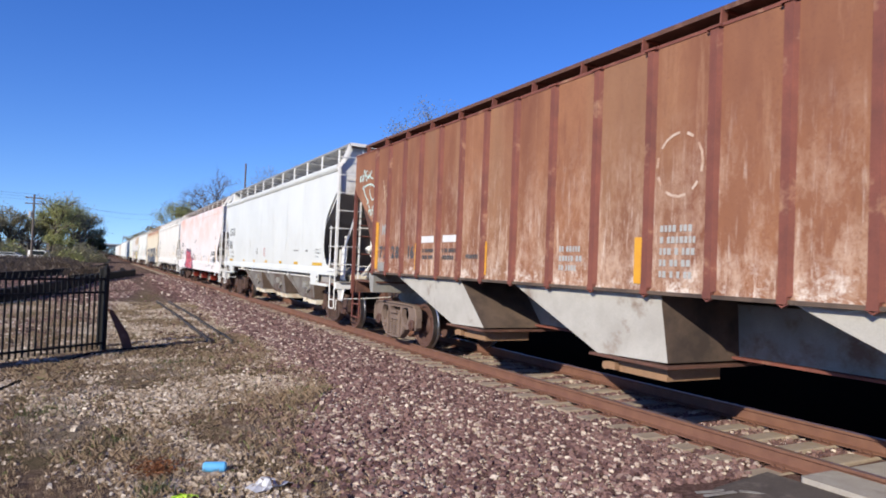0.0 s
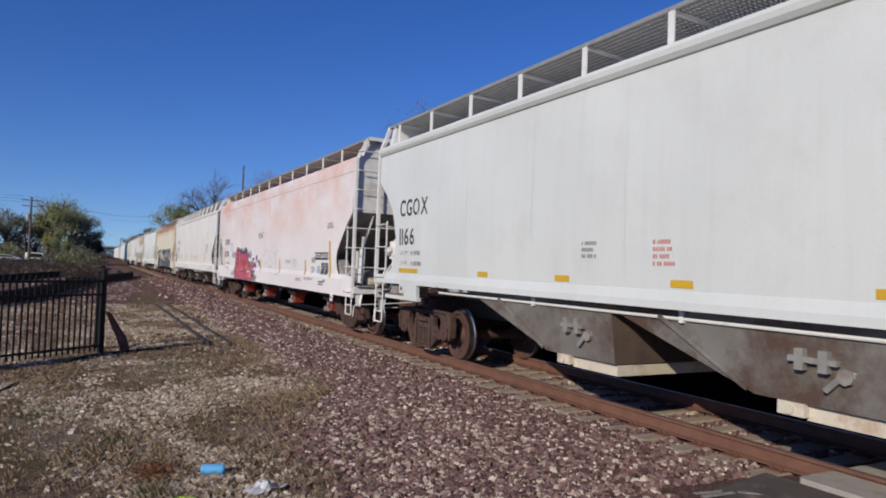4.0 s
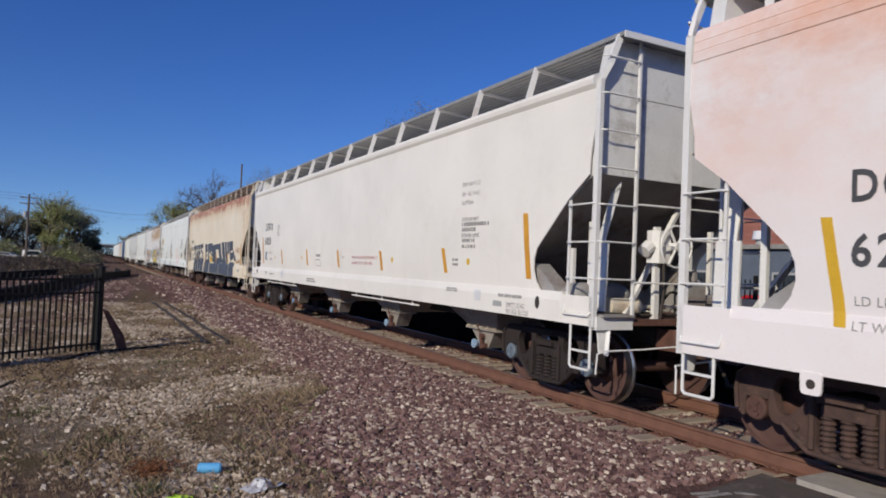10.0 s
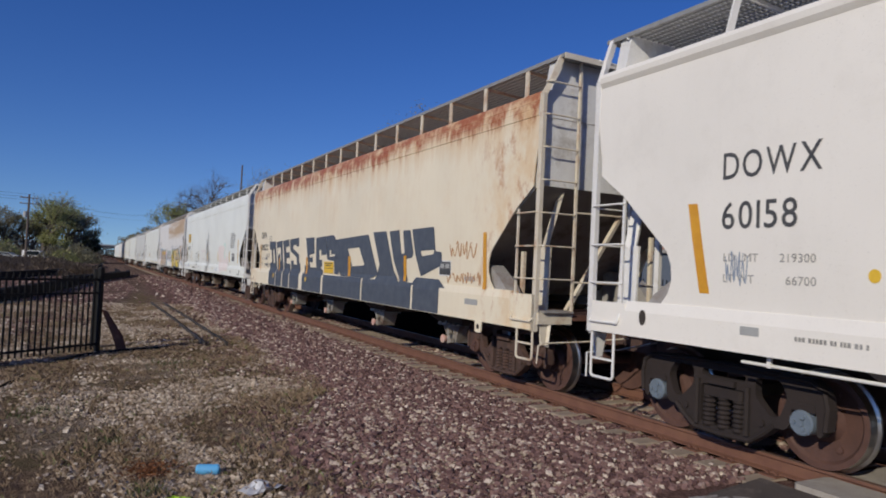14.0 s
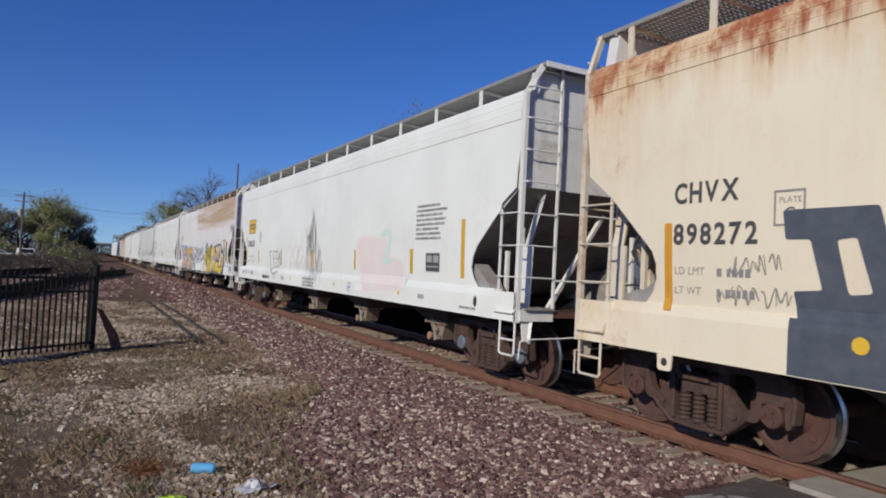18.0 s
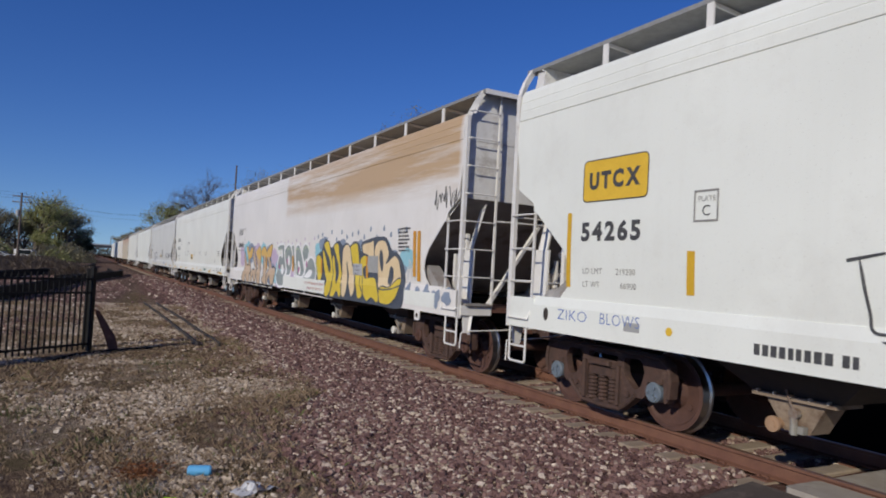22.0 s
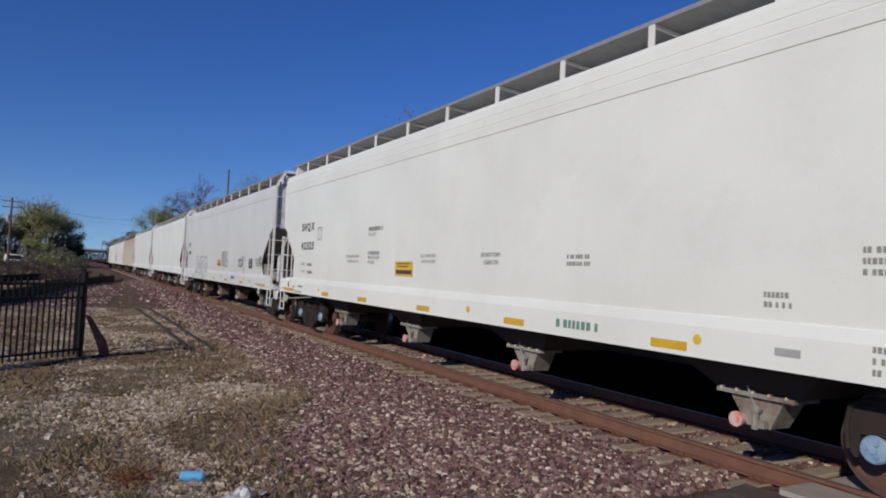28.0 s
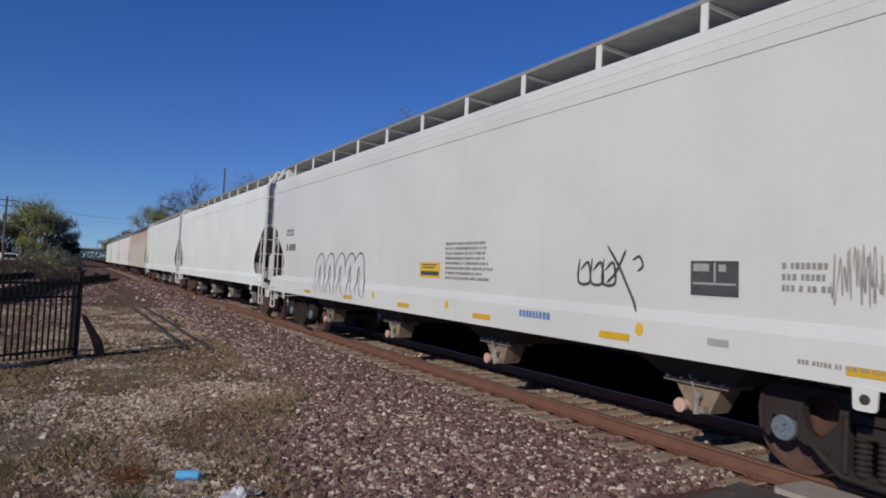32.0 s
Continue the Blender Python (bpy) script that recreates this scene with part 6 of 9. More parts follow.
# -- car g --
car_g = add_car(hopper_car(18.9, "white covered hopper car with brown streaks and yellow bubble-letter graffiti", dict(BASE, paint=P_G, cut=ROUND_CUT, brake_far=True, sill=(0.99, 1.46), bracket0=1.32, bracket=1.616, gate=GATE_TAN, pipes=((6.4, 11.2), (12.4, 16.6)))), 114.35)
lettering_block(car_g, "ECUX", "881048", 17.4, 2.9, 2.42, 0.25, None)
for a_, b_, c_, d_ in ((0, 1.1, 0, 0.02), (0, 1.1, 0.82, 0.84), (0, 0.02, 0, 0.84), (1.08, 1.1, 0, 0.84)):
    patch(car_g, 17.5 - b_, 17.5 - a_, 2.95 - d_, 2.95 - c_, INK_FAINT, 0, 0.005, "notice_border")
for k_ in range(16):
    blob(car_g, 7.4 - 0.36 * k_, 2.1 + 0.16 * math.sin(k_ * 1.7) - 0.015 * k_, 0.34, 0.2, BLUEGREY if k_ % 3 else CYAN, 0.002 + 0.0001 * (k_ % 4), k_, 0.1)
    blob(car_g, 7.5 - 0.36 * k_, 2.45 + 0.1 * math.sin(k_ * 2.7), 0.05, 0.06, BLUEGREY, 0.003, k_, 0.1)
SPRAY_WHITE = plain("white_spray", (0.88, 0.88, 0.87), (0.82, 0.82, 0.82), 0.5)
ROSE_INK = plain("magenta_spray", (0.42, 0.12, 0.3), (0.5, 0.2, 0.36), 0.55)
LIME = plain("lime_spray", (0.5, 0.62, 0.36), (0.42, 0.55, 0.3), 0.5)
for k_, (y_, z_) in enumerate(((16.6, 1.9), (15.9, 2.1), (15.2, 2.05), (14.4, 2.0), (13.5, 2.0), (12.6, 1.9), (11.9, 1.8), (11.5, 1.4), (12.2, 1.3))):
    blob(car_g, y_, z_, 0.5, 0.36, (LILAC, CYAN, BLUEGREY)[k_ % 3], 0.0018 + 0.0001 * k_, k_, 0.15)
for k_, (y_, z_) in enumerate(((11.3, 1.2), (10.7, 1.35), (9.6, 1.4), (8.2, 1.5))):
    blob(car_g, y_, z_, 0.4, 0.25, LILAC, 0.0018 + 0.0001 * k_, k_ + 4, 0.15)
spray(car_g, ((11.48, 2.26), (10.84, 2.3), (10.73, 2.18), (10.65, 1.85), (10.39, 1.39), (10.65, 1.33), (10.64, 1.05), (11.19, 1.01), (11.48, 1.2), (11.52, 1.62), (11.36, 1.91), (11.11, 1.97), (10.94, 1.91), (10.99, 2.1), (11.44, 2.08)), GREENGREY, 0.0040, SPRAY_WHITE, 0.075)
spray(car_g, ((10.67, 2.08), (10.56, 2.19), (10.3, 2.29), (10.06, 2.23), (9.87, 2.05), (9.83, 1.84), (9.89, 1.64), (10, 1.46), (10.04, 1.36), (10.44, 1.38), (10.59, 1.73)), GREENGREY, 0.0042, SPRAY_WHITE, 0.075)
spray(car_g, ((10, 2.22), (9.7, 2.26), (9.6, 1.93), (9.37, 1.36), (9.49, 1.37), (9.79, 1.76), (9.85, 2.05)), GREENGREY, 0.0044, SPRAY_WHITE, 0.075)
spray(car_g, ((9.51, 2.16), (9.36, 2.28), (9.18, 2.25), (8.99, 2.1), (8.8, 1.84), (8.56, 1.42), (8.66, 1.35), (9.07, 1.36), (9.38, 1.43), (9.51, 1.88)), GREENGREY, 0.0046, SPRAY_WHITE, 0.075)
spray(car_g, ((8.87, 2.07), (8.71, 2.26), (8.52, 2.29), (8.32, 2.21), (8.22, 2.1), (8.28, 1.95), (8.39, 1.81), (8.51, 1.67), (8.59, 1.73), (8.8, 1.9)), GREENGREY, 0.0048, SPRAY_WHITE, 0.075)
spray(car_g, ((8.78, 1.27), (8.6, 1.52), (8.32, 1.82), (8.08, 1.92), (7.81, 1.86), (7.64, 1.67), (7.54, 1.44), (7.59, 1.31), (8.2, 1.29)), GREENGREY, 0.0050, SPRAY_WHITE, 0.075)
spray(car_g, ((11.06, 1.5), (11.02, 1.66), (10.84, 1.65), (10.71, 1.4), (10.94, 1.41)), SPRAY_WHITE, 0.0085)
spray(car_g, ((10.35, 1.8), (10.26, 1.95), (10.11, 1.9), (10.08, 1.72), (10.21, 1.65)), SPRAY_WHITE, 0.0085)
spray(car_g, ((9.27, 1.72), (9.21, 1.81), (9.08, 1.76), (8.96, 1.48), (9, 1.41), (9.14, 1.46)), SPRAY_WHITE, 0.0085)
spray(car_g, ((8.57, 1.75), (8.52, 1.86), (8.4, 1.86), (8.37, 1.75), (8.46, 1.66)), SPRAY_WHITE, 0.0085)
spray(car_g, ((8.51, 1.38), (8.32, 1.53), (8.13, 1.58), (7.96, 1.56), (7.94, 1.43), (8.12, 1.36)), SPRAY_WHITE, 0.0085)
spray(car_g, ((16.51, 1.2), (16.22, 1.44), (16.32, 1.84), (16.23, 2.09), (16, 1.8), (15.82, 1.61), (15.62, 1.62), (15.77, 1.98), (15.96, 2.24), (15.7, 2.22), (15.54, 2.06), (15.14, 2.23), (14.94, 2.14), (15.09, 1.9), (15.41, 1.81), (15.26, 1.52), (15.11, 1.32), (15.29, 1.23), (15.26, 0.98), (15.74, 0.99), (15.92, 1.24), (16.04, 0.97), (16.48, 1)), TAN, 0.0062, NAVY, 0.045)
spray(car_g, ((15.07, 1), (15.11, 1.28), (14.9, 1.46), (14.52, 1.45), (14.86, 1.82), (14.78, 2.22), (14.58, 2.02), (14.42, 1.71), (14.27, 1.46), (14.31, 1.06), (14.55, 1), (14.7, 1.23), (14.82, 1.14), (14.85, 0.98)), TAN, 0.0064, NAVY, 0.045)
spray(car_g, ((14.46, 2.06), (14.19, 2.16), (13.93, 2.25), (13.74, 2.15), (13.69, 1.73), (13.85, 1.54), (13.66, 1.47), (13.68, 1), (14.02, 0.99), (14.22, 1.37), (14.12, 1.55), (14.3, 1.72), (14.41, 1.91)), TAN, 0.0066, NAVY, 0.045)
spray(car_g, ((13.65, 2.08), (13.42, 2.21), (13.15, 2.22), (12.94, 2.1), (12.98, 1.89), (13.11, 1.82), (12.96, 1.65), (12.84, 1.38), (12.77, 0.99), (13.09, 1), (13.44, 1.12), (13.19, 1.28), (13.34, 1.49), (13.35, 1.85), (13.53, 1.92)), TAN, 0.0068, NAVY, 0.045)
spray(car_g, ((12.92, 1.89), (12.87, 2.06), (12.52, 2.23), (12.18, 2.29), (12.22, 2.09), (12.34, 1.9), (12.48, 1.83), (12.32, 1.72), (12.22, 1.57), (11.9, 1.59), (11.68, 1.44), (11.71, 1.26), (11.88, 1.03), (12.17, 1), (12.34, 1.21), (12.43, 1.27), (12.56, 1.13), (12.61, 0.99), (12.77, 1.01), (12.74, 1.35), (12.57, 1.49), (12.65, 1.72), (12.78, 1.79)), TAN, 0.0070, NAVY, 0.045)
spray(car_g, ((15.96, 2.24), (15.7, 2.22), (15.54, 2.06), (15.14, 2.23), (14.94, 2.14), (15.09, 1.9), (15.5, 1.81), (15.77, 1.94)), AMBER, 0.0092)
spray(car_g, ((14.46, 2.06), (14.19, 2.16), (13.93, 2.25), (13.74, 2.15), (13.7, 1.84), (13.96, 1.8), (14.24, 1.91)), AMBER, 0.0094)
spray(car_g, ((13.65, 2.08), (13.42, 2.21), (13.15, 2.22), (12.94, 2.1), (12.98, 1.89), (13.32, 1.96), (13.53, 1.9)), AMBER, 0.0096)
spray(car_g, ((12.92, 1.89), (12.87, 2.06), (12.52, 2.23), (12.18, 2.29), (12.22, 2.09), (12.34, 1.9), (12.61, 1.91)), AMBER, 0.0098)
spray(car_g, ((7.6, 1.86), (7.14, 2.11), (6.89, 2.39), (6.48, 2.18), (6.29, 2.18), (5.89, 2.33), (5.61, 2.21), (5.36, 2.27), (5.11, 2.2), (4.88, 2.29), (4.58, 2.26), (4.38, 2.06), (4.37, 2.26), (3.71, 2.36), (3.39, 2.37), (3.04, 2.34), (2.71, 2.08), (2.46, 2.03), (2.18, 1.82), (2.07, 1.47), (2.06, 1.13), (2.29, 0.96), (3.33, 0.96), (4.8, 0.96), (7.03, 0.96), (7.51, 1.24)), NAVY, 0.0035)
spray(car_g, ((7.54, 1.94), (7.18, 1.93), (7.05, 1.36), (7.27, 1.33), (7.54, 1.57)), YELLOW, 0.0082, NAVY, 0.03)
spray(car_g, ((7.05, 2.05), (6.92, 2.07), (6.7, 1.8), (6.53, 1.57), (6.43, 1.67), (6.53, 1.88), (6.96, 2.23), (6.6, 2.31), (6.3, 1.81), (6.2, 1.48), (6.27, 1.14), (6.48, 0.96), (6.68, 0.96), (6.76, 1.17), (6.6, 1.34), (6.87, 1.54)), YELLOW, 0.0084, NAVY, 0.03)
spray(car_g, ((6.2, 2.21), (5.9, 2.26), (5.78, 1.96), (5.55, 1.41), (5.5, 1.11), (5.63, 0.98), (5.83, 1.12), (6.02, 0.98), (6.3, 0.99), (6.16, 1.33), (6.3, 1.87), (6.16, 1.97), (6.05, 1.65), (5.9, 1.32), (5.82, 1.41), (5.87, 1.75), (6.07, 2)), YELLOW, 0.0086, NAVY, 0.03)
spray(car_g, ((5.57, 2.03), (5.45, 2.2), (5.21, 2.23), (5.05, 2.1), (4.92, 1.78), (4.72, 1.44), (4.64, 1.22), (4.84, 1.04), (5.04, 1.32), (5.22, 1.7), (5.27, 1.83), (5.23, 1.57), (5.13, 1.31), (5.27, 1.02), (5.48, 1.06), (5.58, 1.41)), PEACH, 0.0088, NAVY, 0.03)
spray(car_g, ((5.05, 2.1), (5, 2.2), (4.86, 2.24), (4.6, 2.21), (4.42, 1.7), (4.2, 1.38), (4.14, 1.2), (4.26, 1.04), (4.46, 1.05), (4.56, 1.26), (4.79, 1.59)), YELLOW, 0.0090, NAVY, 0.03)
spray(car_g, ((4.33, 2.17), (4.24, 2.24), (3.88, 2.27), (3.71, 2.3), (3.65, 2.14), (3.68, 1.92), (4.05, 1.99), (4.26, 2.03)), PEACH, 0.0092, NAVY, 0.03)
spray(car_g, ((4.43, 1.84), (4.24, 1.98), (4.03, 1.95), (4.04, 1.76), (4.2, 1.72), (4.24, 1.62), (4.02, 1.51), (3.59, 1.52), (3.34, 1.3), (3.26, 1.09), (3.34, 1), (3.65, 1.09), (3.89, 1), (4.15, 1.16), (4.4, 1.43)), YELLOW, 0.0094, NAVY, 0.03)
spray(car_g, ((3.63, 2.04), (3.54, 2.23), (3.33, 2.3), (3.09, 2.28), (2.92, 2.14), (2.87, 1.98), (3, 1.82), (2.7, 1.95), (2.55, 1.98), (2.36, 1.86), (2.26, 1.54), (2.28, 1.41), (2.78, 1.31), (3.27, 1.31), (3.42, 1.56), (3.55, 1.76)), PEACH, 0.0096, NAVY, 0.03)
spray(car_g, ((3.27, 1.26), (3.11, 1.36), (2.78, 1.35), (2.44, 1.53), (2.26, 1.52), (2.29, 1.34), (2.43, 1.16), (2.72, 1.01), (3.04, 1), (3.21, 1.04)), YELLOW, 0.0098, NAVY, 0.03)
spray(car_g, ((3.3, 2.09), (3.2, 2.06), (3.13, 1.83), (3.18, 1.66), (3.27, 1.72), (3.35, 1.93)), NAVY, 0.0130)
spray(car_g, ((2.82, 1.68), (2.74, 1.77), (2.63, 1.7), (2.65, 1.47), (2.78, 1.4), (2.88, 1.49)), NAVY, 0.0132)
spray(car_g, ((4.2, 1.68), (4.07, 1.76), (3.98, 1.63), (3.99, 1.52), (4.1, 1.48), (4.24, 1.56)), NAVY, 0.0134)
for y_, z_ in ((11.28, 1.6), (10.38, 1.78), (9.16, 1.55), (8.42, 1.72)):
    blob(car_g, y_, z_, 0.07, 0.085, ROSE_INK, 0.0098, int(y_ * 9), 0.12)
for pts_ in (((11.5, 2.14), (11.2, 2.14), (11.12, 1.95)), ((10.55, 1.9), (10.35, 2.14), (10.1, 2.14)), ((9.55, 2.1), (9.25, 2.15), (9.0, 2.0)), ((8.75, 2.1), (8.4, 2.2), (8.2, 2.05)), ((7.7, 1.8), (7.5, 1.65), (7.4, 1.45)), ((9.4, 1.7), (9.36, 1.5), (9.28, 1.4)), ((11.5, 1.62), (11.45, 1.48), (11.35, 1.46))):
    ribbon(car_g, pts_, 0.022, LIME, 0.0098, name="graffiti_shine")
for k_ in range(10):
    blob(car_g, 11.6 - 0.42 * k_, 2.34 + 0.08 * math.sin(3 * k_), 0.045, 0.05, LILAC, 0.003, k_, 0.1)
patch(car_g, 3.4, 4.0, 1.62, 1.97, NOTICE_GREY, 0, 0.0145, "notice")
patch(car_g, 4.3, 4.87, 1.54, 1.79, plain("notice_pale", (0.5, 0.52, 0.55), (0.45, 0.46, 0.5)), 0, 0.0145, "notice")
for text_, z_ in (("EXW 10-8 H 3-", 1.765), ("EW   8-11 H 15-1", 1.68), ("CU FT 5224", 1.595)):
    side_words(car_g, text_, 4.83, z_, 0.075, INK, 0.72, 0.0, "", 0.017)
patch(car_g, 6.73, 10.58, 1.0, 1.34, P_F, 0, 0.0125, "painted_panel")
side_words(car_g, "LINED CAR - WEAR RUBBER SHOES WHEN ENTERING CAR", 8.42, 1.26, 0.085, INK_RED, 0.7, 0.0, "red stencilled warning", 0.015)
side_words(car_g, "SHARP OBJECTS MUST NOT CONTACT LINING", 8.2, 1.13, 0.085, INK_RED, 0.7, 0.0, "", 0.015)
for y_, z0_, z1_, w_ in ((1.5, 1.52, 2.44, 0.12), (1.68, 1.6, 2.44, 0.12), (4.0, 1.5, 1.96, 0.12), (7.1, 1.5, 1.9, 0.12), (9.73, 1.5, 1.95, 0.14), (12.9, 1.5, 1.93, 0.12)):
    patch(car_g, y_ - w_ / 2, y_ + w_ / 2, z0_, z1_, ORANGE, 0.04, 0.0145)
small_print(car_g, 2.45, 2.52, 7, 0.5, 0.04, INK, 4)
patch(car_g, 0.8, 2.05, 1.08, 1.34, P_F, 0, 0.006, "painted_panel")
small_print(car_g, 1.95, 1.3, 3, 1.0, 0.035, INK_FAINT, 5)
for k_ in range(5):
    blob(car_g, 1.9 - 0.38 * k_, 1.3 - 0.04 * (k_ % 2), 0.15, 0.15, BLUEGREY, 0.005, k_ + 40, 0.2)
scribble(car_g, 1.0, 2.78, 0.85, 0.42, INK, 7, 5, 0.026)
scribble(car_g, 2.0, 1.5, 0.45, 0.5, NOTICE_WHITE, 9, 4, 0.03)

# -- car h --
WHITE_RED = plain("red_white_cap", (0.72, 0.62, 0.6), (0.62, 0.16, 0.12), 0.5, scale=14)
car_h = add_car(hopper_car(18.85, "clean white covered hopper car with orange reflector tape", dict(BASE, paint=P_H, cut=ROUND_CUT, frames="black", caps="blue", cap=WHITE_RED, sill=(1.04, 1.46), pad=False, bracket0=1.55, walk_z=4.76, crease=3.885, eave=4.37, short_far_post=True)), 134.5)
lettering_block(car_h, "SHQX", "42325", 16.96, 2.93, 2.43, 0.27, ("LD LMT", "LT WT"), 1.89, 1.25, 1.35, 0.01)
side_words(car_h, "LIFT HERE", 17.92, 1.38, 0.055, INK, 0.8)
side_words(car_h, "JACK HERE", 17.6, 1.24, 0.06, INK, 0.85)
small_print(car_h, 17.02, 1.27, 1, 0.5, 0.05, INK_FAINT, 21)
small_print(car_h, 17.3, 1.12, 1, 0.7, 0.045, INK_FAINT, 22)
plate_mark(car_h, 15.6, 2.78)
side_words(car_h, "CAR EQUIPPED WITH", 13.54, 2.08, 0.085, INK_FAINT, 0.9)
side_words(car_h, "VENTED HATCHES", 13.46, 1.97, 0.085, INK_FAINT, 0.9)
placard(car_h, 10.9, 1.95, 0.76, 0.28, NOTICE_YELLOW, ((0.1, 0.12, 0.85, 0.2), (0.15, 0.3, 0.75, 0.38), (0.06, 0.58, 0.95, 0.85)), INK)
for y_ in (4.11, 6.87, 9.62, 12.44, 14.8):
    patch(car_h, y_ - 0.24, y_ + 0.24, 1.09, 1.18, TAPE, 0, 0.005)
for y_ in (1.15, 17.85):
    patch(car_h, y_ - 0.46, y_ + 0.46, 1.085, 1.165, TAPE, 0, 0.005)
small_print(car_h, 5.94, 1.25, 1, 0.83, 0.1, plain("green_lettering", (0.12, 0.26, 0.2), (0.16, 0.3, 0.24)), 1)
patch(car_h, 2.68, 2.92, 1.17, 1.24, NOTICE_GREY, 0, 0.005, "notice")
for y_, z_, n_, w_ in ((5.8, 2.06, 2, 0.5), (2.2, 2.11, 3, 0.5), (3.06, 1.72, 2, 0.28), (2.1, 1.34, 3, 0.5), (1.65, 1.2, 1, 0.35)):
    small_print(car_h, y_, z_, n_, w_, 0.05, INK_FAINT, int(y_ * 7))
side_words(car_h, "DO NOT STEAM", 7.82, 2.10, 0.095, INK, 0.72)
side_words(car_h, "CLEAN CAR", 7.73, 1.99, 0.095, INK, 0.72)
side_words(car_h, "CAR EQUIPPED WITH", 9.85, 2.08, 0.08, INK_FAINT, 0.75)
side_words(car_h, "VENTED HATCHES", 9.8, 1.98, 0.08, INK_FAINT, 0.75)
small_print(car_h, 12.27, 2.66, 1, 0.85, 0.085, INK_FAINT, 2)
side_words(car_h, "09-2019", 12.27, 2.545, 0.115, INK_FAINT, 0.95)
small_print(car_h, 12.27, 2.155, 1, 0.6, 0.075, INK_FAINT, 4)
side_words(car_h, "904 DTM EXT", 12.27, 2.06, 0.105, INK_FAINT, 0.95)
side_words(car_h, "09-2019", 12.27, 1.965, 0.105, INK_FAINT, 0.95)
for y_ in (3.75, 8.1, 15.3):
    blob(car_h, y_, 1.22, 0.05, 0.05, NOTICE_YELLOW, 0.006, 1, 0.0, "round_sticker")

# -- car i --
car_i = add_car(hopper_car(18.8, "grey-white covered hopper car with black and white tags", dict(BASE, paint=P_I, cut=ROUND_CUT, caps="grey", cap=PINK_CAP, frames="black", sill=(1.0, 1.46), truck=1.56, eave=4.31, bracket0=0.1, gate=GATE_TAN)), 154.5)
lettering_block(car_i, "CPCX", "", 17.35, 2.78, 2.4, 0.26, None)
small_print(car_i, 17.3, 2.36, 1, 0.9, 0.18, INK, 1)
placard(car_i, 9.04, 1.92, 0.72, 0.26, NOTICE_YELLOW, ((0.1, 0.12, 0.85, 0.2), (0.15, 0.3, 0.75, 0.38), (0.06, 0.58, 0.95, 0.85)), INK)
small_print(car_i, 8.14, 2.25, 8, 1.45, 0.045, INK_FAINT, 2)
placard(car_i, 3.16, 1.98, 0.55, 0.34, INK, ((0.06, 0.08, 0.4, 0.3), (0.5, 0.05, 0.54, 0.6), (0.6, 0.1, 0.75, 0.3), (0.05, 0.62, 0.95, 0.68)), NOTICE_GREY, NOTICE_WHITE)
small_print(car_i, 2.18, 1.97, 3, 0.5, 0.055, INK_FAINT, 3)
for k_, y_ in enumerate((14.3, 13.6, 12.9, 12.3, 11.8)):
    p_ = ((y_ + 0.3, 1.15), (y_ + 0.25, 1.75), (y_ - 0.05, 1.95), (y_ - 0.1, 1.5), (y_ - 0.25, 1.15))
    ribbon(car_i, p_, 0.30, INK, 0.003, name="graffiti_tag")
    ribbon(car_i, p_, 0.23, NOTICE_WHITE, 0.005 + 0.0002 * k_, name="graffiti_tag")
for k_, y_ in enumerate((4.72, 4.5, 4.3)):
    ribbon(car_i, [(y_ + 0.1, 2.0), (y_ + 0.12, 1.72), (y_ - 0.08, 1.72), (y_ - 0.05, 1.95), (y_ + 0.08, 1.86)], 0.035, INK, 0.006, name="graffiti_tag")
ribbon(car_i, [(4.35, 2.15), (4.15, 1.9), (4.0, 1.65), (3.87, 1.42)], 0.035, INK, 0.006, name="graffiti_tag")
ribbon(car_i, [(4.05, 2.1), (4.2, 1.85), (4.35, 1.72)], 0.035, INK, 0.006, name="graffiti_tag")
ribbon(car_i, [(3.95, 1.98), (3.85, 2.02), (3.8, 1.92), (3.88, 1.86)], 0.03, INK, 0.006, name="graffiti_tag")
scribble(car_i, 1.75, 1.62, 0.35, 0.5, INK_FAINT, 3, 6, 0.012)
scribble(car_i, 1.5, 1.62, 0.3, 0.45, INK_FAINT, 5, 5, 0.012)
for y_ in (4.18, 6.95, 9.6, 12.4, 15.2):
    patch(car_i, y_ - 0.24, y_ + 0.24, 1.09, 1.17, TAPE, 0, 0.005)
patch(car_i, 0.65, 1.6, 1.085, 1.16, TAPE, 0, 0.005)
small_print(car_i, 5.99, 1.3, 1, 0.8, 0.09, plain("blue_lettering", (0.1, 0.2, 0.45), (0.14, 0.24, 0.46)), 5)
patch(car_i, 2.68, 2.92, 1.17, 1.24, NOTICE_GREY, 0, 0.005, "notice")
small_print(car_i, 2.0, 1.16, 1, 1.0, 0.04, INK_FAINT, 6)
for y_ in (3.8, 8.0, 11.0):
    blob(car_i, y_, 1.24, 0.06, 0.07, NOTICE_YELLOW, 0.006, 1, 0.0, "round_sticker")

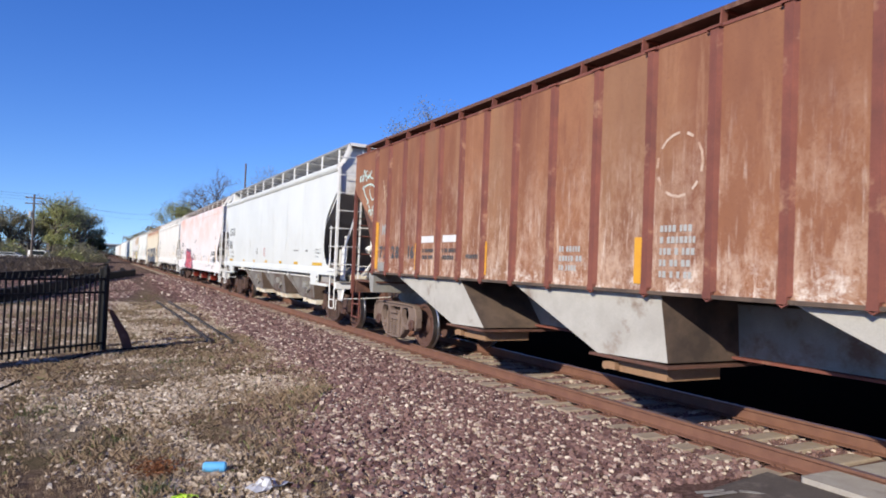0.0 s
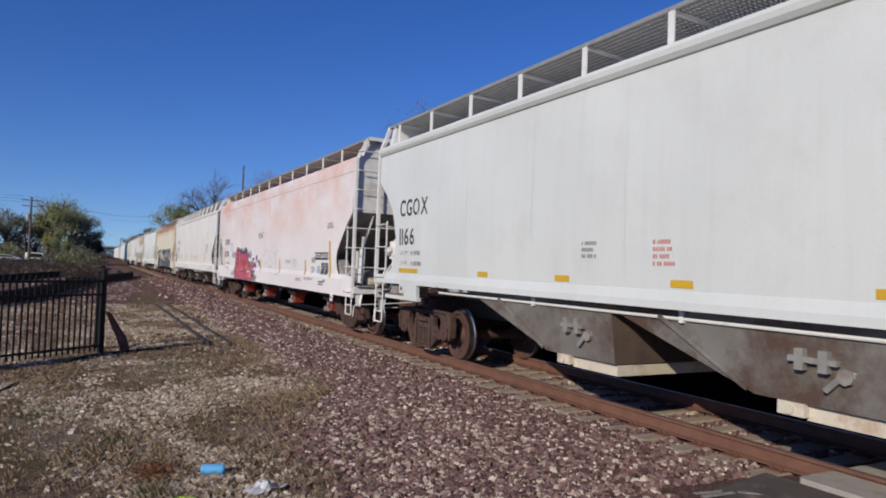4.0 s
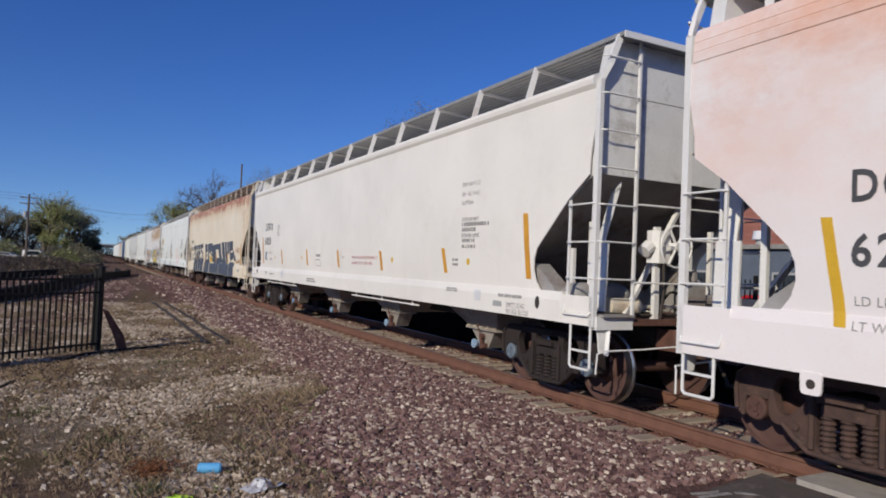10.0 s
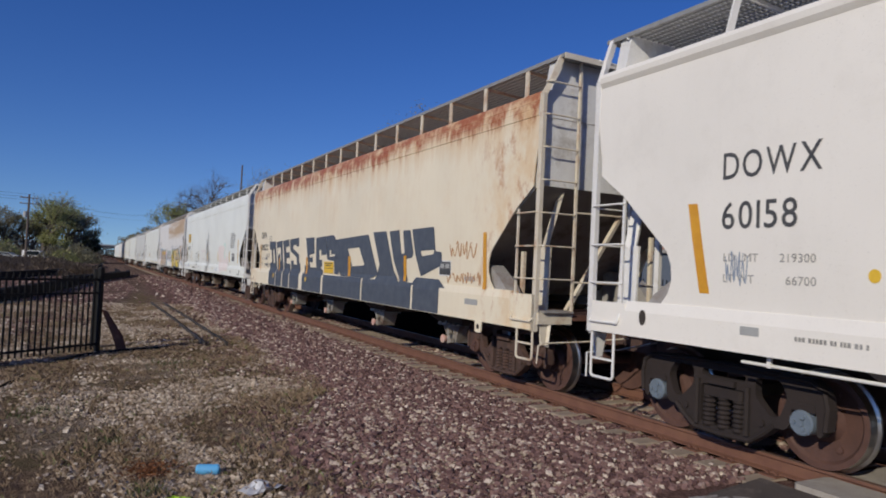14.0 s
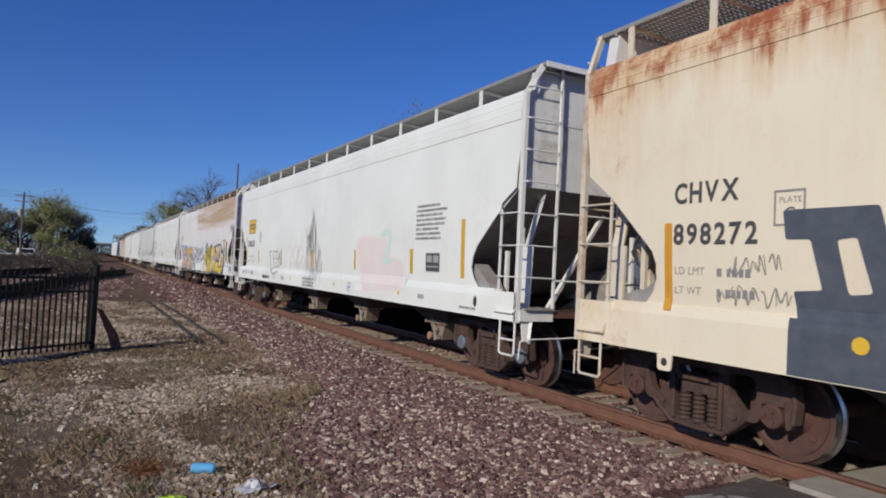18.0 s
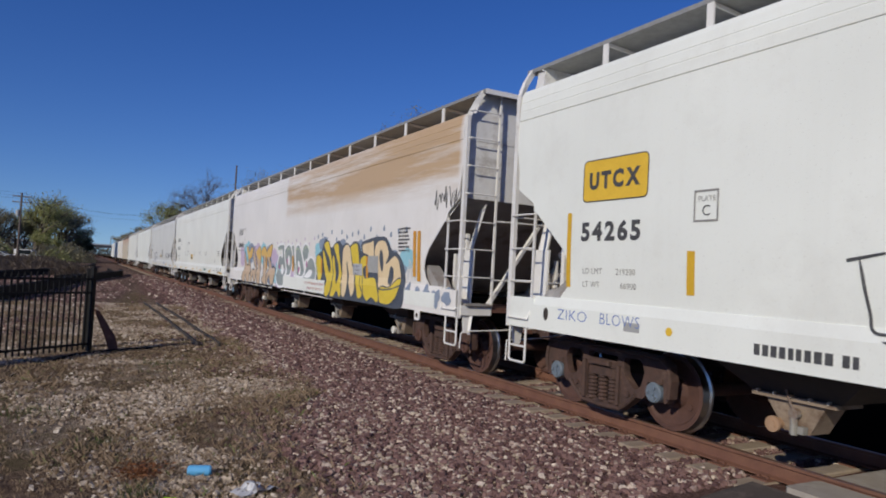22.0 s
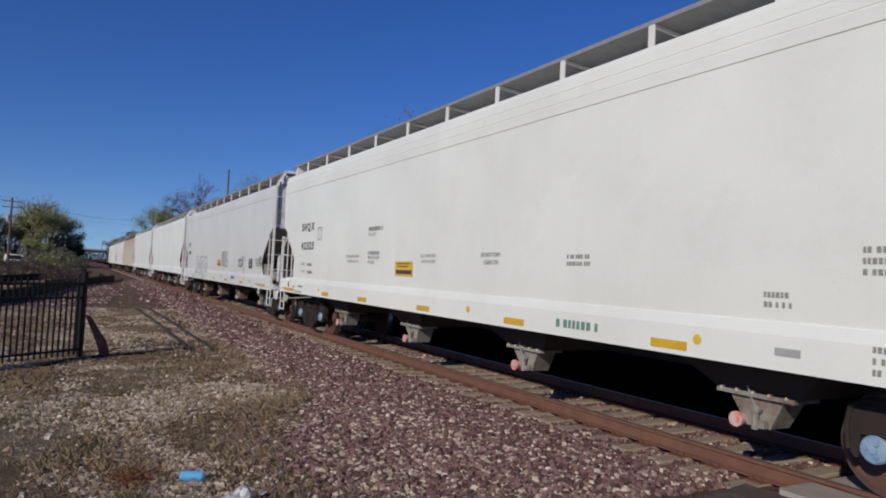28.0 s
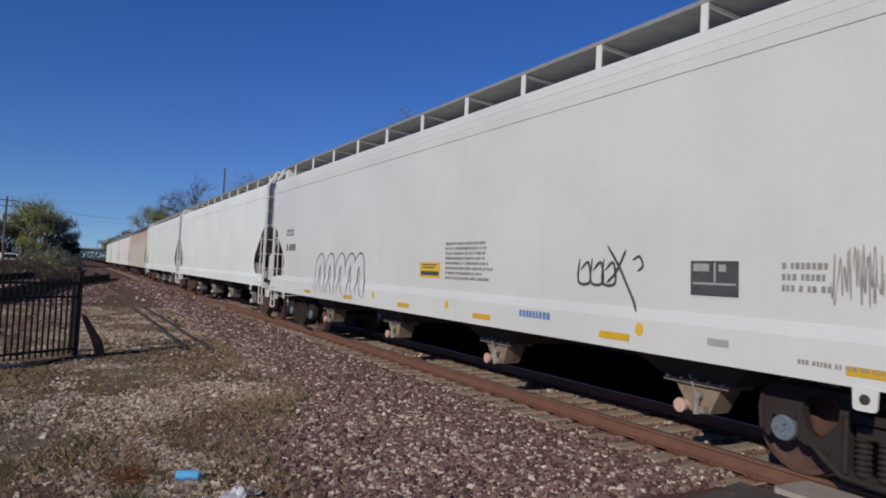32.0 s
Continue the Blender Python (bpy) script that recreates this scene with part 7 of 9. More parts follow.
# -- car a: the rusty ribbed one --
def ribbed_car():
    car = thing("ribbed_hopper_car", "rust-brown ribbed steel hopper car with grey discharge hoppers", "railway car", group="cars of the freight train")
    y0, y1 = -2.2, 15.1
    part("body", Shape().prism([(1.5, 13.7, 1.56), (1.5, 14.9, 3.3), (1.5, 14.9, 4.2), (1.5, y0 + 0.2, 4.2), (1.5, y0 + 0.2, 3.3), (1.5, y0 + 1.4, 1.56)], (-3.0, 0, 0)), RUST, car)
    for sx in (-1, 1):
        s = Shape().prism([(sx * 1.575, 13.8, 1.52), (sx * 1.575, 13.82, 2.55), (sx * 1.575, 15.1, 3.4), (sx * 1.575, 15.1, 4.22), (sx * 1.575, y0, 4.22), (sx * 1.575, y0, 3.4), (sx * 1.575, y0 + 1.28, 2.55), (sx * 1.575, y0 + 1.28, 1.52)], (-sx * 0.03, 0, 0))
        part("side_sheet", s, P_A, car)
        for y in (-0.1, 0.7, 1.5, 2.3, 3.1, 3.88, 4.7, 5.56, 6.46, 7.35, 8.25, 9.1, 9.88, 10.66, 11.46, 12.22, 12.98, 13.72):
            r = Shape().loft([[(sx * 1.575, y - 0.075, z), (sx * 1.625, y - 0.045, z), (sx * 1.625, y + 0.045, z), (sx * 1.575, y + 0.075, z)] for z in (1.56, 4.19)]).box(min(sx * 1.56, sx * 1.64), y - 0.085, 4.19, max(sx * 1.56, sx * 1.64), y + 0.085, 4.215)
            rib = part("side_rib", r, RUST_RIB, car)
            part("rib_foot", Shape().box(min(sx * 1.56, sx * 1.63), y - 0.05, 1.49, max(sx * 1.56, sx * 1.63), y + 0.05, 1.56).prism([(sx * 1.575, y - 0.07, 1.5), (sx * 1.575, y, 1.455), (sx * 1.575, y + 0.07, 1.5), (sx * 1.575, y, 1.475)], (sx * 0.045, 0, 0)), RUST_RIB, rib)
        part("bottom_chord", Shape().box(min(sx * 1.54, sx * 1.615), y0 + 1.28, 1.49, max(sx * 1.54, sx * 1.615), 13.8, 1.53), HOPPER_BROWN, car)
        part("top_chord", Shape().box(min(sx * 1.5, sx * 1.585), y0, 4.2, max(sx * 1.5, sx * 1.585), y1, 4.235), RUST_RIB, car)
        board = Shape().box(min(sx * 1.34, sx * 0.35), y0, 4.48, max(sx * 1.34, sx * 0.35), y1, 4.505).box(min(sx * 1.34, sx * 1.36), y0, 4.46, max(sx * 1.34, sx * 1.36), y1, 4.515)
        part("running_board", board, RUST, car)
        y = y0 + 0.3
        while y < y1:
            part("walk_bracket", Shape().beam((sx * 1.36, y, 4.26), (sx * 1.34, y, 4.48), 0.02, 0.09).beam((sx * 1.34, y, 4.465), (sx * 0.6, y, 4.45), 0.03, 0.03), RUST_RIB, car)
            y += 1.12
    ring = [(-1.56, 4.22), (-1.1, 4.33), (0, 4.43), (1.1, 4.33), (1.56, 4.22)]
    part("roof", Shape().loft([[(x, y, z) for x, z in ring] for y in (y0, y1)]), RUST, car)
    for ya, yb, low, tip in ((5.4, 8.3, 5.35, 6.5), (9.9, 12.6, 9.22, 10.3), (0.95, 3.85, 0.9, 2.05)):
        hop = Shape().loft([[(-1.52, ya, 1.5), (1.52, ya, 1.5), (1.52, yb, 1.5), (-1.52, yb, 1.5)],
                            [(-1.44, low, 0.75), (1.44, low, 0.75), (1.44, tip, 0.72), (-1.44, tip, 0.72)]])
        h = part("hopper", hop, PALE_STEEL, car, "dirty pale grey slope-sided discharge hopper")
        part("hopper_rim", Shape().box(-1.5, low - 0.06, 0.69, 1.5, tip + 0.08, 0.72), RUST, h)
        g = part("outlet_gate", Shape().box(-1.34, low + 0.1, 0.53, -0.5, low + 0.95, 0.685).tube((-1.4, tip - 0.1, 0.58), (-1.2, tip - 0.1, 0.58), 0.05, 8).box(-1.42, tip - 0.3, 0.55, -1.3, tip - 0.16, 0.64), plain("tan_gate", (0.34, 0.2, 0.11), (0.24, 0.14, 0.085), 0.8), h)
        h.data.materials.append(HOPPER_BROWN)
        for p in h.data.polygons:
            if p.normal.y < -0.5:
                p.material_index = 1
    part("centre_sill", Shape().box(-0.3, y0, 0.80, 0.3, 15.2, 1.4), GREY_STEEL, car, "dull grey centre sill")
    part("sill_flange", Shape().box(-0.42, y0, 0.77, 0.42, 15.2, 0.80), RUST_RIB, car)
    part("end_sill", Shape().box(-1.5, 14.95, 1.02, 1.5, 15.1, 1.3), RUST, car)
    part("end_platform", Shape().box(-1.5, 13.7, 1.28, 1.5, 15.05, 1.32), RUST, car)
    part("bolster_box", Shape().prism([(-1.56, 13.72, 1.5), (-1.56, 14.05, 1.5), (-1.56, 13.9, 1.08), (-1.56, 13.76, 1.08)], (3.12, 0, 0)), GREY_STEEL, car)
    for sx in (-1, 1):
        part("corner_post", Shape().beam((sx * 1.56, 15.05, 1.0), (sx * 1.56, 15.05, 3.4), 0.07, 0.07), RUST_RIB, car)
        part("ladder_post", Shape().beam((sx * 1.05, 15.12, 1.0), (sx * 1.05, 15.12, 4.3), 0.05, 0.06), RUST_RIB, car)
    for k in range(7):
        part("rung", Shape().tube((-1.56, 15.12, 1.5 + 0.42 * k), (-1.05, 15.12, 1.5 + 0.42 * k), 0.013, 6), RUST_RIB, car)
    step = Shape()
    for yy in (14.55, 15.0):
        step.beam((-1.57, yy, 1.05), (-1.57, yy, 0.45), 0.02, 0.045)
    for zz in (0.46, 0.76):
        step.beam((-1.57, 14.53, zz), (-1.57, 15.02, zz), 0.05, 0.022)
    part("stirrup_step", step, RUST_RIB, car)
    part("end_rail", Shape().tube((-1.56, 15.1, 2.6), (1.56, 15.1, 2.6), 0.014, 6), RUST_RIB, car)
    part("coupler", Shape().box(-0.14, 14.6, 0.76, 0.14, 15.5, 0.98, 0.04).box(-0.2, 15.4, 0.70, 0.06, 15.72, 1.0, 0.06), TRUCK, car)
    add_truck(car, 13.57, "grey", "iron")
    add_truck(car, -0.6, "grey", "iron")
    SIDES[car.name] = [(1.577, 1.5), (1.577, 4.2)]
    for text, y in (("72", 13.42), ("28", 12.78), ("16", 11.95)):
        side_words(car, text, y, 2.08, 0.33, INK, 1.0, 0.014, "black stencilled numerals", 0.003)
    for ya, yb, za, zb in ((11.62, 11.44, 1.62, 2.12), (9.2, 8.98, 1.6, 2.12), (5.76, 5.58, 1.6, 2.12), (13.66, 13.49, 1.6, 2.6)):
        patch(car, yb, ya, za, zb, ORANGE, 0, 0.008)
    for ya, yb in ((11.36, 10.85), (10.5, 9.95)):
        patch(car, yb, ya, 2.13, 2.25, NOTICE_WHITE, 0, 0.003, "paint_patch")
    for y, z, n, w in ((11.3, 2.02, 2, 0.5), (10.5, 2.02, 2, 0.5), (9.65, 1.92, 1, 0.45), (7.15, 2.03, 3, 0.45), (5.38, 2.24, 5, 0.5)):
        small_print(car, y, z, n, w, 0.07, INK if y > 9 else NOTICE_GREY, int(y * 9))
    CHALK = plain("chalk_white", (0.62, 0.52, 0.44), (0.42, 0.25, 0.17), 0.8, scale=9)
    ring = [(5.14 + 0.31 * math.cos(6.2832 * k / 20), 2.88 + 0.34 * math.sin(6.2832 * k / 20)) for k in range(21)]
    for k in range(0, 20, 2):
        ribbon(car, ring[k:k + 2 + k % 3 // 2], 0.03, CHALK, 0.003, False, name="faded_ring")
    AQUA = plain("aqua_spray", (0.45, 0.66, 0.62), (0.55, 0.7, 0.66), 0.6)
    for pts in (((14.84, 3.66), (14.72, 3.72), (14.8, 3.6), (14.66, 3.62)), ((14.63, 3.76), (14.6, 3.58), (14.52, 3.84), (14.46, 3.6)), ((14.34, 3.82), (14.44, 3.72), (14.32, 3.66), (14.42, 3.56)), ((14.21, 3.78), (14.28, 3.62), (14.07, 3.77), (14.16, 3.66), (13.93, 3.58)),
                ((14.5, 3.48), (14.6, 3.44), (14.52, 3.39), (14.46, 3.45), (14.11, 3.48), (13.85, 3.38), (13.79, 3.24), (13.96, 3.12), (14.15, 3.31), (14.11, 3.46)), ((14.53, 3.42), (14.45, 3.3), (14.3, 3.16), (14.2, 3.08)), ((14.28, 3.16), (14.2, 3.08), (14.3, 3.05)),
                ((14.2, 3.02), (14.12, 2.95), (14.16, 2.86), (14.06, 2.9), (14.02, 2.78), (13.95, 2.86)), ((13.87, 2.99), (13.96, 2.9), (13.84, 2.86), (13.91, 2.8)), ((13.9, 2.74), (13.8, 2.72), (13.73, 2.64), (13.82, 2.6), (13.88, 2.68))):
        ribbon(car, pts, 0.036, AQUA, 0.003, name="graffiti_tag")
    for pts in (((13.36, 3.5), (13.3, 3.3), (13.22, 3.38)), ((13.3, 3.42), (13.24, 3.24), (13.18, 3.3)), ((13.28, 3.26), (13.22, 3.1), (13.14, 3.2)), ((13.36, 3.02), (13.24, 3.08), (13.2, 2.92)), ((13.14, 3.46), (13.04, 3.4), (13.02, 3.5)), ((13.0, 3.36), (13.06, 3.2), (13.16, 3.12))):
        ribbon(car, pts, 0.02, TAN, 0.003, name="graffiti_tag")
    side_words(car, "M.", 13.31, 2.56, 0.33, NOTICE_GREY, 0.8, 0.004, "", 0.003)
    part("route_board", Shape().box(-1.64, 13.02, 1.56, -1.585, 13.34, 1.74).box(-1.65, 13.06, 1.6, -1.63, 13.3, 1.7), GREY_STEEL, car)
    return car


add_car(ribbed_car(), 0.0)

# ---- the rest of the train, far along the line ----
P_L = car_paint("tan_rust_far_car", (0.64, 0.57, 0.46), (0.45, 0.3, 0.2), (0.45, 0.17, 0.09), 1.0, (2.9, 4.2), streak=0.2)
add_car(hopper_car(18.6, "white covered hopper car seen far along the train", dict(BASE, paint=P_F, cut=ROUND_CUT)), 174.4)
add_car(hopper_car(18.6, "off-white covered hopper car seen far along the train", dict(BASE, paint=P_H)), 194.2)


def far_car(label, paint):
    car = thing("covered_hopper_car", label, "railway car", group="cars of the freight train")
    part("side_sheet", side_sheet(18.6, FLAT_CUT, SIDE, -1, 3.92), paint, car)
    part("body", core(18.6, 3.94, 4.4), GREY_END, car)
    part("roof", Shape().prism([(-1.6, 0.1, 3.92), (-1.55, 0.1, 4.2), (0, 0.1, 4.42), (1.55, 0.1, 4.2), (1.6, 0.1, 3.92)], (0, 18.4, 0)), paint, car)
    part("side_sill", Shape().box(-1.607, 0, 1.07, 1.607, 18.6, 1.46), paint, car)
    part("running_board", Shape().box(-1.36, -0.1, 4.66, -0.7, 18.7, 4.7).box(-1.36, 0, 4.2, -1.34, 0.1, 4.7).box(-1.36, 18.5, 4.2, -1.34, 18.6, 4.7), WALKWAY, car)
    for y in (0.03, 18.57):
        part("corner_post", Shape().beam((-1.57, y, 1.07), (-1.57, y, 4.3), 0.08, 0.08), WHITE, car)
    for y in BAYS4:
        part("hopper", Shape().loft([[(-1.4, y - 1.7, 1.3), (1.4, y - 1.7, 1.3), (1.4, y + 1.7, 1.3), (-1.4, y + 1.7, 1.3)], [(-0.8, y - 0.4, 0.45), (0.8, y - 0.4, 0.45), (0.8, y + 0.4, 0.45), (-0.8, y + 0.4, 0.45)]]), DARK, car)
    for y in (1.71, 16.89):
        t = part("truck", FRAME_MESHES["iron"], TRUCK, car, at=pose(0, y, 0))
        for dy in (-0.89, 0.89):
            part("wheelset", WHEELSET, WHEEL_RUST, t, at=pose(0, dy, WHEEL_R))
    return car


FAR = [far_car("tan and rust covered hopper car far along the train", P_L), far_car("cream covered hopper car far along the train", P_D),
       far_car("white covered hopper car far along the train", P_F), far_car("off-white covered hopper car at the end of the train", P_H)]
s_ = 213.6
for car_ in FAR:
    add_car(car_, s_)
    s_ += 19.85

# ---- crossing at the camera's feet ----
ASPHALT = plain("asphalt", (0.095, 0.074, 0.062), (0.065, 0.05, 0.043), 0.95, scale=6, relief=0.01, grime=(0.2, 0.155, 0.13))
road_ = thing("road", "worn grey asphalt apron of a level crossing", "road", kind="structure")
part("apron", Shape().prism([(4.05, -6, -0.21), (4.5, 3.9, -0.195), (5.0, 4.2, -0.165), (5.64, 4.15, -0.075), (5.64, -6, -0.04)], (0, 0, -0.12)), ASPHALT, road_)
CHALKY = plain("worn_road_paint", (0.42, 0.4, 0.37), (0.16, 0.14, 0.125), 0.8, scale=12)
for k_, (a_, b_) in enumerate((((4.75, 4.18), (5.15, 4.05)), ((4.7, 4.05), (5.0, 3.98)), ((5.05, 3.98), (5.35, 3.7)))):
    part("paint_streak", Shape().beam((*a_, -0.172 + 0.02 * k_), (*b_, -0.145 + 0.014 * k_), 0.05, 0.004), CHALKY, road_)
for x0_, x1_ in ((5.66, 6.17), (6.36, 7.68), (7.86, 8.5)):
    panel_ = part("crossing_panel", Shape().box(x0_, -6, -0.2, x1_, 3.85, -0.03, 0.03), CONCRETE, road_, "pale concrete crossing panel")

# ---- stones: ballast beside the rails, pale gravel on the verge ----
def stone_material(name, a, b, c):
    m, nt, bs = nodes_of(name)
    geo = nt.nodes.new("ShaderNodeNewGeometry")
    col = mix(nt, ramp(nt, geo.outputs["Random Per Island"], 0.15, 0.6), a, b)
    col = mix(nt, ramp(nt, geo.outputs["Random Per Island"], 0.8, 0.97), col, c)
    col = mix(nt, ramp(nt, noise_of(nt, 35, 3), 0.4, 0.7, 0.4), col, tuple(x * 0.6 for x in a))
    nt.links.new(col, bs.inputs["Base Color"])
    bs.inputs["Roughness"].default_value = 0.9
    return m


def scatter_stones(name, label, places, material, seed):
    """Many angular stones as one mesh. places: (x, y, z, size)."""
    rnd = np.random.RandomState(seed)
    n = len(places)
    base = np.array([(-1, -1, -1), (1, -1, -1), (1, 1, -1), (-1, 1, -1), (-0.75, -0.7, 1), (0.7, -0.75, 1), (0.75, 0.7, 1), (-0.7, 0.75, 1)], float) * 0.5
    quads = np.array([(0, 3, 2, 1), (4, 5, 6, 7), (0, 1, 5, 4), (1, 2, 6, 5), (2, 3, 7, 6), (3, 0, 4, 7)])
    v = base[None] + rnd.uniform(-0.2, 0.2, (n, 8, 3))
    v *= rnd.uniform(0.65, 1.25, (n, 1, 3)) * np.array((1.15, 1.0, 0.75))
    a, b = rnd.uniform(0, 6.28, n), rnd.uniform(-0.7, 0.7, n)
    ca, sa, cb, sb = np.cos(a)[:, None], np.sin(a)[:, None], np.cos(b)[:, None], np.sin(b)[:, None]
    x, y, z = v[..., 0], v[..., 1] * cb - v[..., 2] * sb, v[..., 1] * sb + v[..., 2] * cb
    v = np.stack((x * ca - y * sa, x * sa + y * ca, z), -1)
    p = np.array(places)
    v = v * p[:, 3][:, None, None] + p[:, None, :3]
    f = (quads[None] + (np.arange(n) * 8)[:, None, None]).reshape(-1, 4)
    me = bpy.data.meshes.new(name)
    me.from_pydata(v.reshape(-1, 3).tolist(), [], f.tolist())
    me.materials.append(material)
    ob = new(name, me)
    return tagged(ob, label, "stones", kind="stuff")


BALLAST = stone_material("ballast_stone", (0.09, 0.044, 0.042), (0.225, 0.132, 0.118), (0.62, 0.52, 0.43))
PALE = stone_material("pale_gravel", (0.32, 0.25, 0.185), (0.5, 0.41, 0.32), (0.68, 0.6, 0.51))


def verge(y):
    """Where the ballast ends and the verge begins."""
    return float(np.interp(y, (0, 5, 7, 8.5, 10.5, 17, 40, 80), (2.3, 1.9, 1.95, 2.6, 3.35, 3.3, 4.1, 4.8))) + 0.25 * noise.noise(Vector((0, y * 1.1, 3)))


def build_stones():
    rnd = random.Random(5)
    out = []
    def strip(y0, y1, per, size, x_to):
        for _ in range(int((y1 - y0) * (x_to - 2.0) * per)):
            y = rnd.uniform(y0, y1)
            x = rnd.uniform(1.6, x_to)
            lo = verge(y)
            if x < lo and rnd.random() > 0.25 * math.exp((x - lo) * 2):
                continue
            if y < 4.4 and x > 4.5:
                continue
            z = ground_z(x, y)
            between = abs(abs(x - TRACK_X - bend(y)) - GAUGE) < 0.09
            if between:
                continue
            if x > 5.7 and y < 32 and abs(x - TRACK_X - bend(y)) < 1.3 and min(abs(y - q) for q in TIES[max(0, int((y - 4) * 2) - 5):int((y - 4) * 2) + 6] or [9]) < 0.125 and rnd.random() < 0.9:
                continue
            out.append((x, y, z + (0.012 if x > 5.6 else 0.004) + rnd.uniform(-0.01, 0.012), size * rnd.uniform(0.6, 1.35)))
    strip(-8, 3.6, 130, 0.05, 4.0)
    strip(3.6, 10, 560, 0.043, 8.6)
    strip(10, 18, 380, 0.05, 8.6)
    strip(18, 34, 140, 0.07, 8.6)
    strip(34, 70, 30, 0.11, 8.4)
    scatter_stones("ballast", "reddish-brown crushed stone ballast beside the rails", out, BALLAST, 1)
    pale = []
    out = []
    for _ in range(130000):
        y = -8 + 11.2 * rnd.random() if rnd.random() < 0.2 else 3.2 + 26 * rnd.random() ** 1.5
        x = rnd.uniform(-3.5, 4.2)
        m = noise.noise(Vector((x * 0.7, y * 0.45, 9))) + 0.5 * noise.noise(Vector((x * 2.1, y * 1.7, 2)))
        over = x > verge(y) + 0.3
        if over and (y > 9 or rnd.random() > 0.3) or not over and rnd.random() > 0.05 + max(0.0, m + 0.08) * 2.3:
            continue
        pale.append((x, y, ground_z(x, y) + rnd.uniform(-0.006, 0.008), rnd.uniform(0.014, 0.042) * (1 + y / 40)))
    for _ in range(26000):
        y = 17 + 45 * rnd.random() ** 1.3
        x = rnd.uniform(-9, 2.6)
        if -x + 0.12 * y < 2.4 or rnd.random() > 0.5 + noise.noise(Vector((x * 0.6, y * 0.3, 4))):
            continue
        out.append((x, y, ground_z(x, y) + rnd.uniform(-0.006, 0.012), rnd.uniform(0.04, 0.085)))
    scatter_stones("siding_ballast", "brown crushed stone spread along the old siding", out, BALLAST, 3)
    scatter_stones("verge_gravel", "pale limestone gravel strewn over the dry verge", pale, PALE, 2)


build_stones()


def build_grass():
    rnd = random.Random(8)
    m, nt, b = nodes_of("dry_grass")
    geo = nt.nodes.new("ShaderNodeNewGeometry")
    c = mix(nt, ramp(nt, geo.outputs["Random Per Island"], 0.0, 0.8), (0.14, 0.095, 0.062), (0.29, 0.205, 0.13))
    c = mix(nt, ramp(nt, geo.outputs["Random Per Island"], 0.95, 0.97), c, (0.12, 0.16, 0.04))
    nt.links.new(c, b.inputs["Base Color"])
    b.inputs["Roughness"].default_value = 0.8
    v, f = [], []
    for _ in range(44000):
        y = 3.2 + 26 * rnd.random() ** 1.4
        x = rnd.uniform(-4, 3.6)
        if x > verge(y) + 0.1:
            continue
        m2 = noise.noise(Vector((x * 0.8, y * 0.5, 21)))
        if rnd.random() > 0.5 + 1.1 * max(0, m2):
            continue
        z, tall = ground_z(x, y), rnd.uniform(0.025, 0.075) * (0.7 + 1.3 * max(0.0, m2 - 0.1))
        for _k in range(rnd.randint(4, 8)):
            a, lean, w = rnd.uniform(0, 6.28), rnd.uniform(0.3, 1.5), rnd.uniform(0.002, 0.0045)
            px, py = x + rnd.uniform(-0.05, 0.05), y + rnd.uniform(-0.05, 0.05)
            dx, dy = math.cos(a), math.sin(a)
            n = len(v)
            v += [(px - dy * w, py + dx * w, z - 0.005), (px + dy * w, py - dx * w, z - 0.005), (px + dx * tall * lean * 0.4 + dy * w * 0.7, py + dy * tall * lean * 0.4 - dx * w * 0.7, z + tall * 0.6), (px + dx * tall * lean, py + dy * tall * lean, z + tall)]
            f += [(n, n + 1, n + 2), (n, n + 2, n + 3)]
    for _ in range(110):
        y = rnd.uniform(4.6, 9.5)
        x = verge(y) + rnd.gauss(-0.3, 0.3)
        z = ground_z(x, y)
        for _k in range(rnd.randint(6, 12)):
            a, lean, w, tall = rnd.uniform(0, 6.28), rnd.uniform(0.4, 1.3), rnd.uniform(0.001, 0.0022), rnd.uniform(0.03, 0.1)
            px, py, dx, dy = x + rnd.gauss(0, 0.035), y + rnd.gauss(0, 0.035), math.cos(a), math.sin(a)
            n = len(v)
            v += [(px - dy * w, py + dx * w, z - 0.005), (px + dy * w, py - dx * w, z - 0.005), (px + dx * tall * lean * 0.4 + dy * w * 0.7, py + dy * tall * lean * 0.4 - dx * w * 0.7, z + tall * 0.6), (px + dx * tall * lean, py + dy * tall * lean, z + tall)]
            f += [(n, n + 1, n + 2), (n, n + 2, n + 3)]
    me = bpy.data.meshes.new("grass")
    me.from_pydata(v, [], f)
    me.materials.append(m)
    tagged(new("grass", me), "short dry yellowish grass tufts on the verge", "grass", kind="stuff")


build_grass()

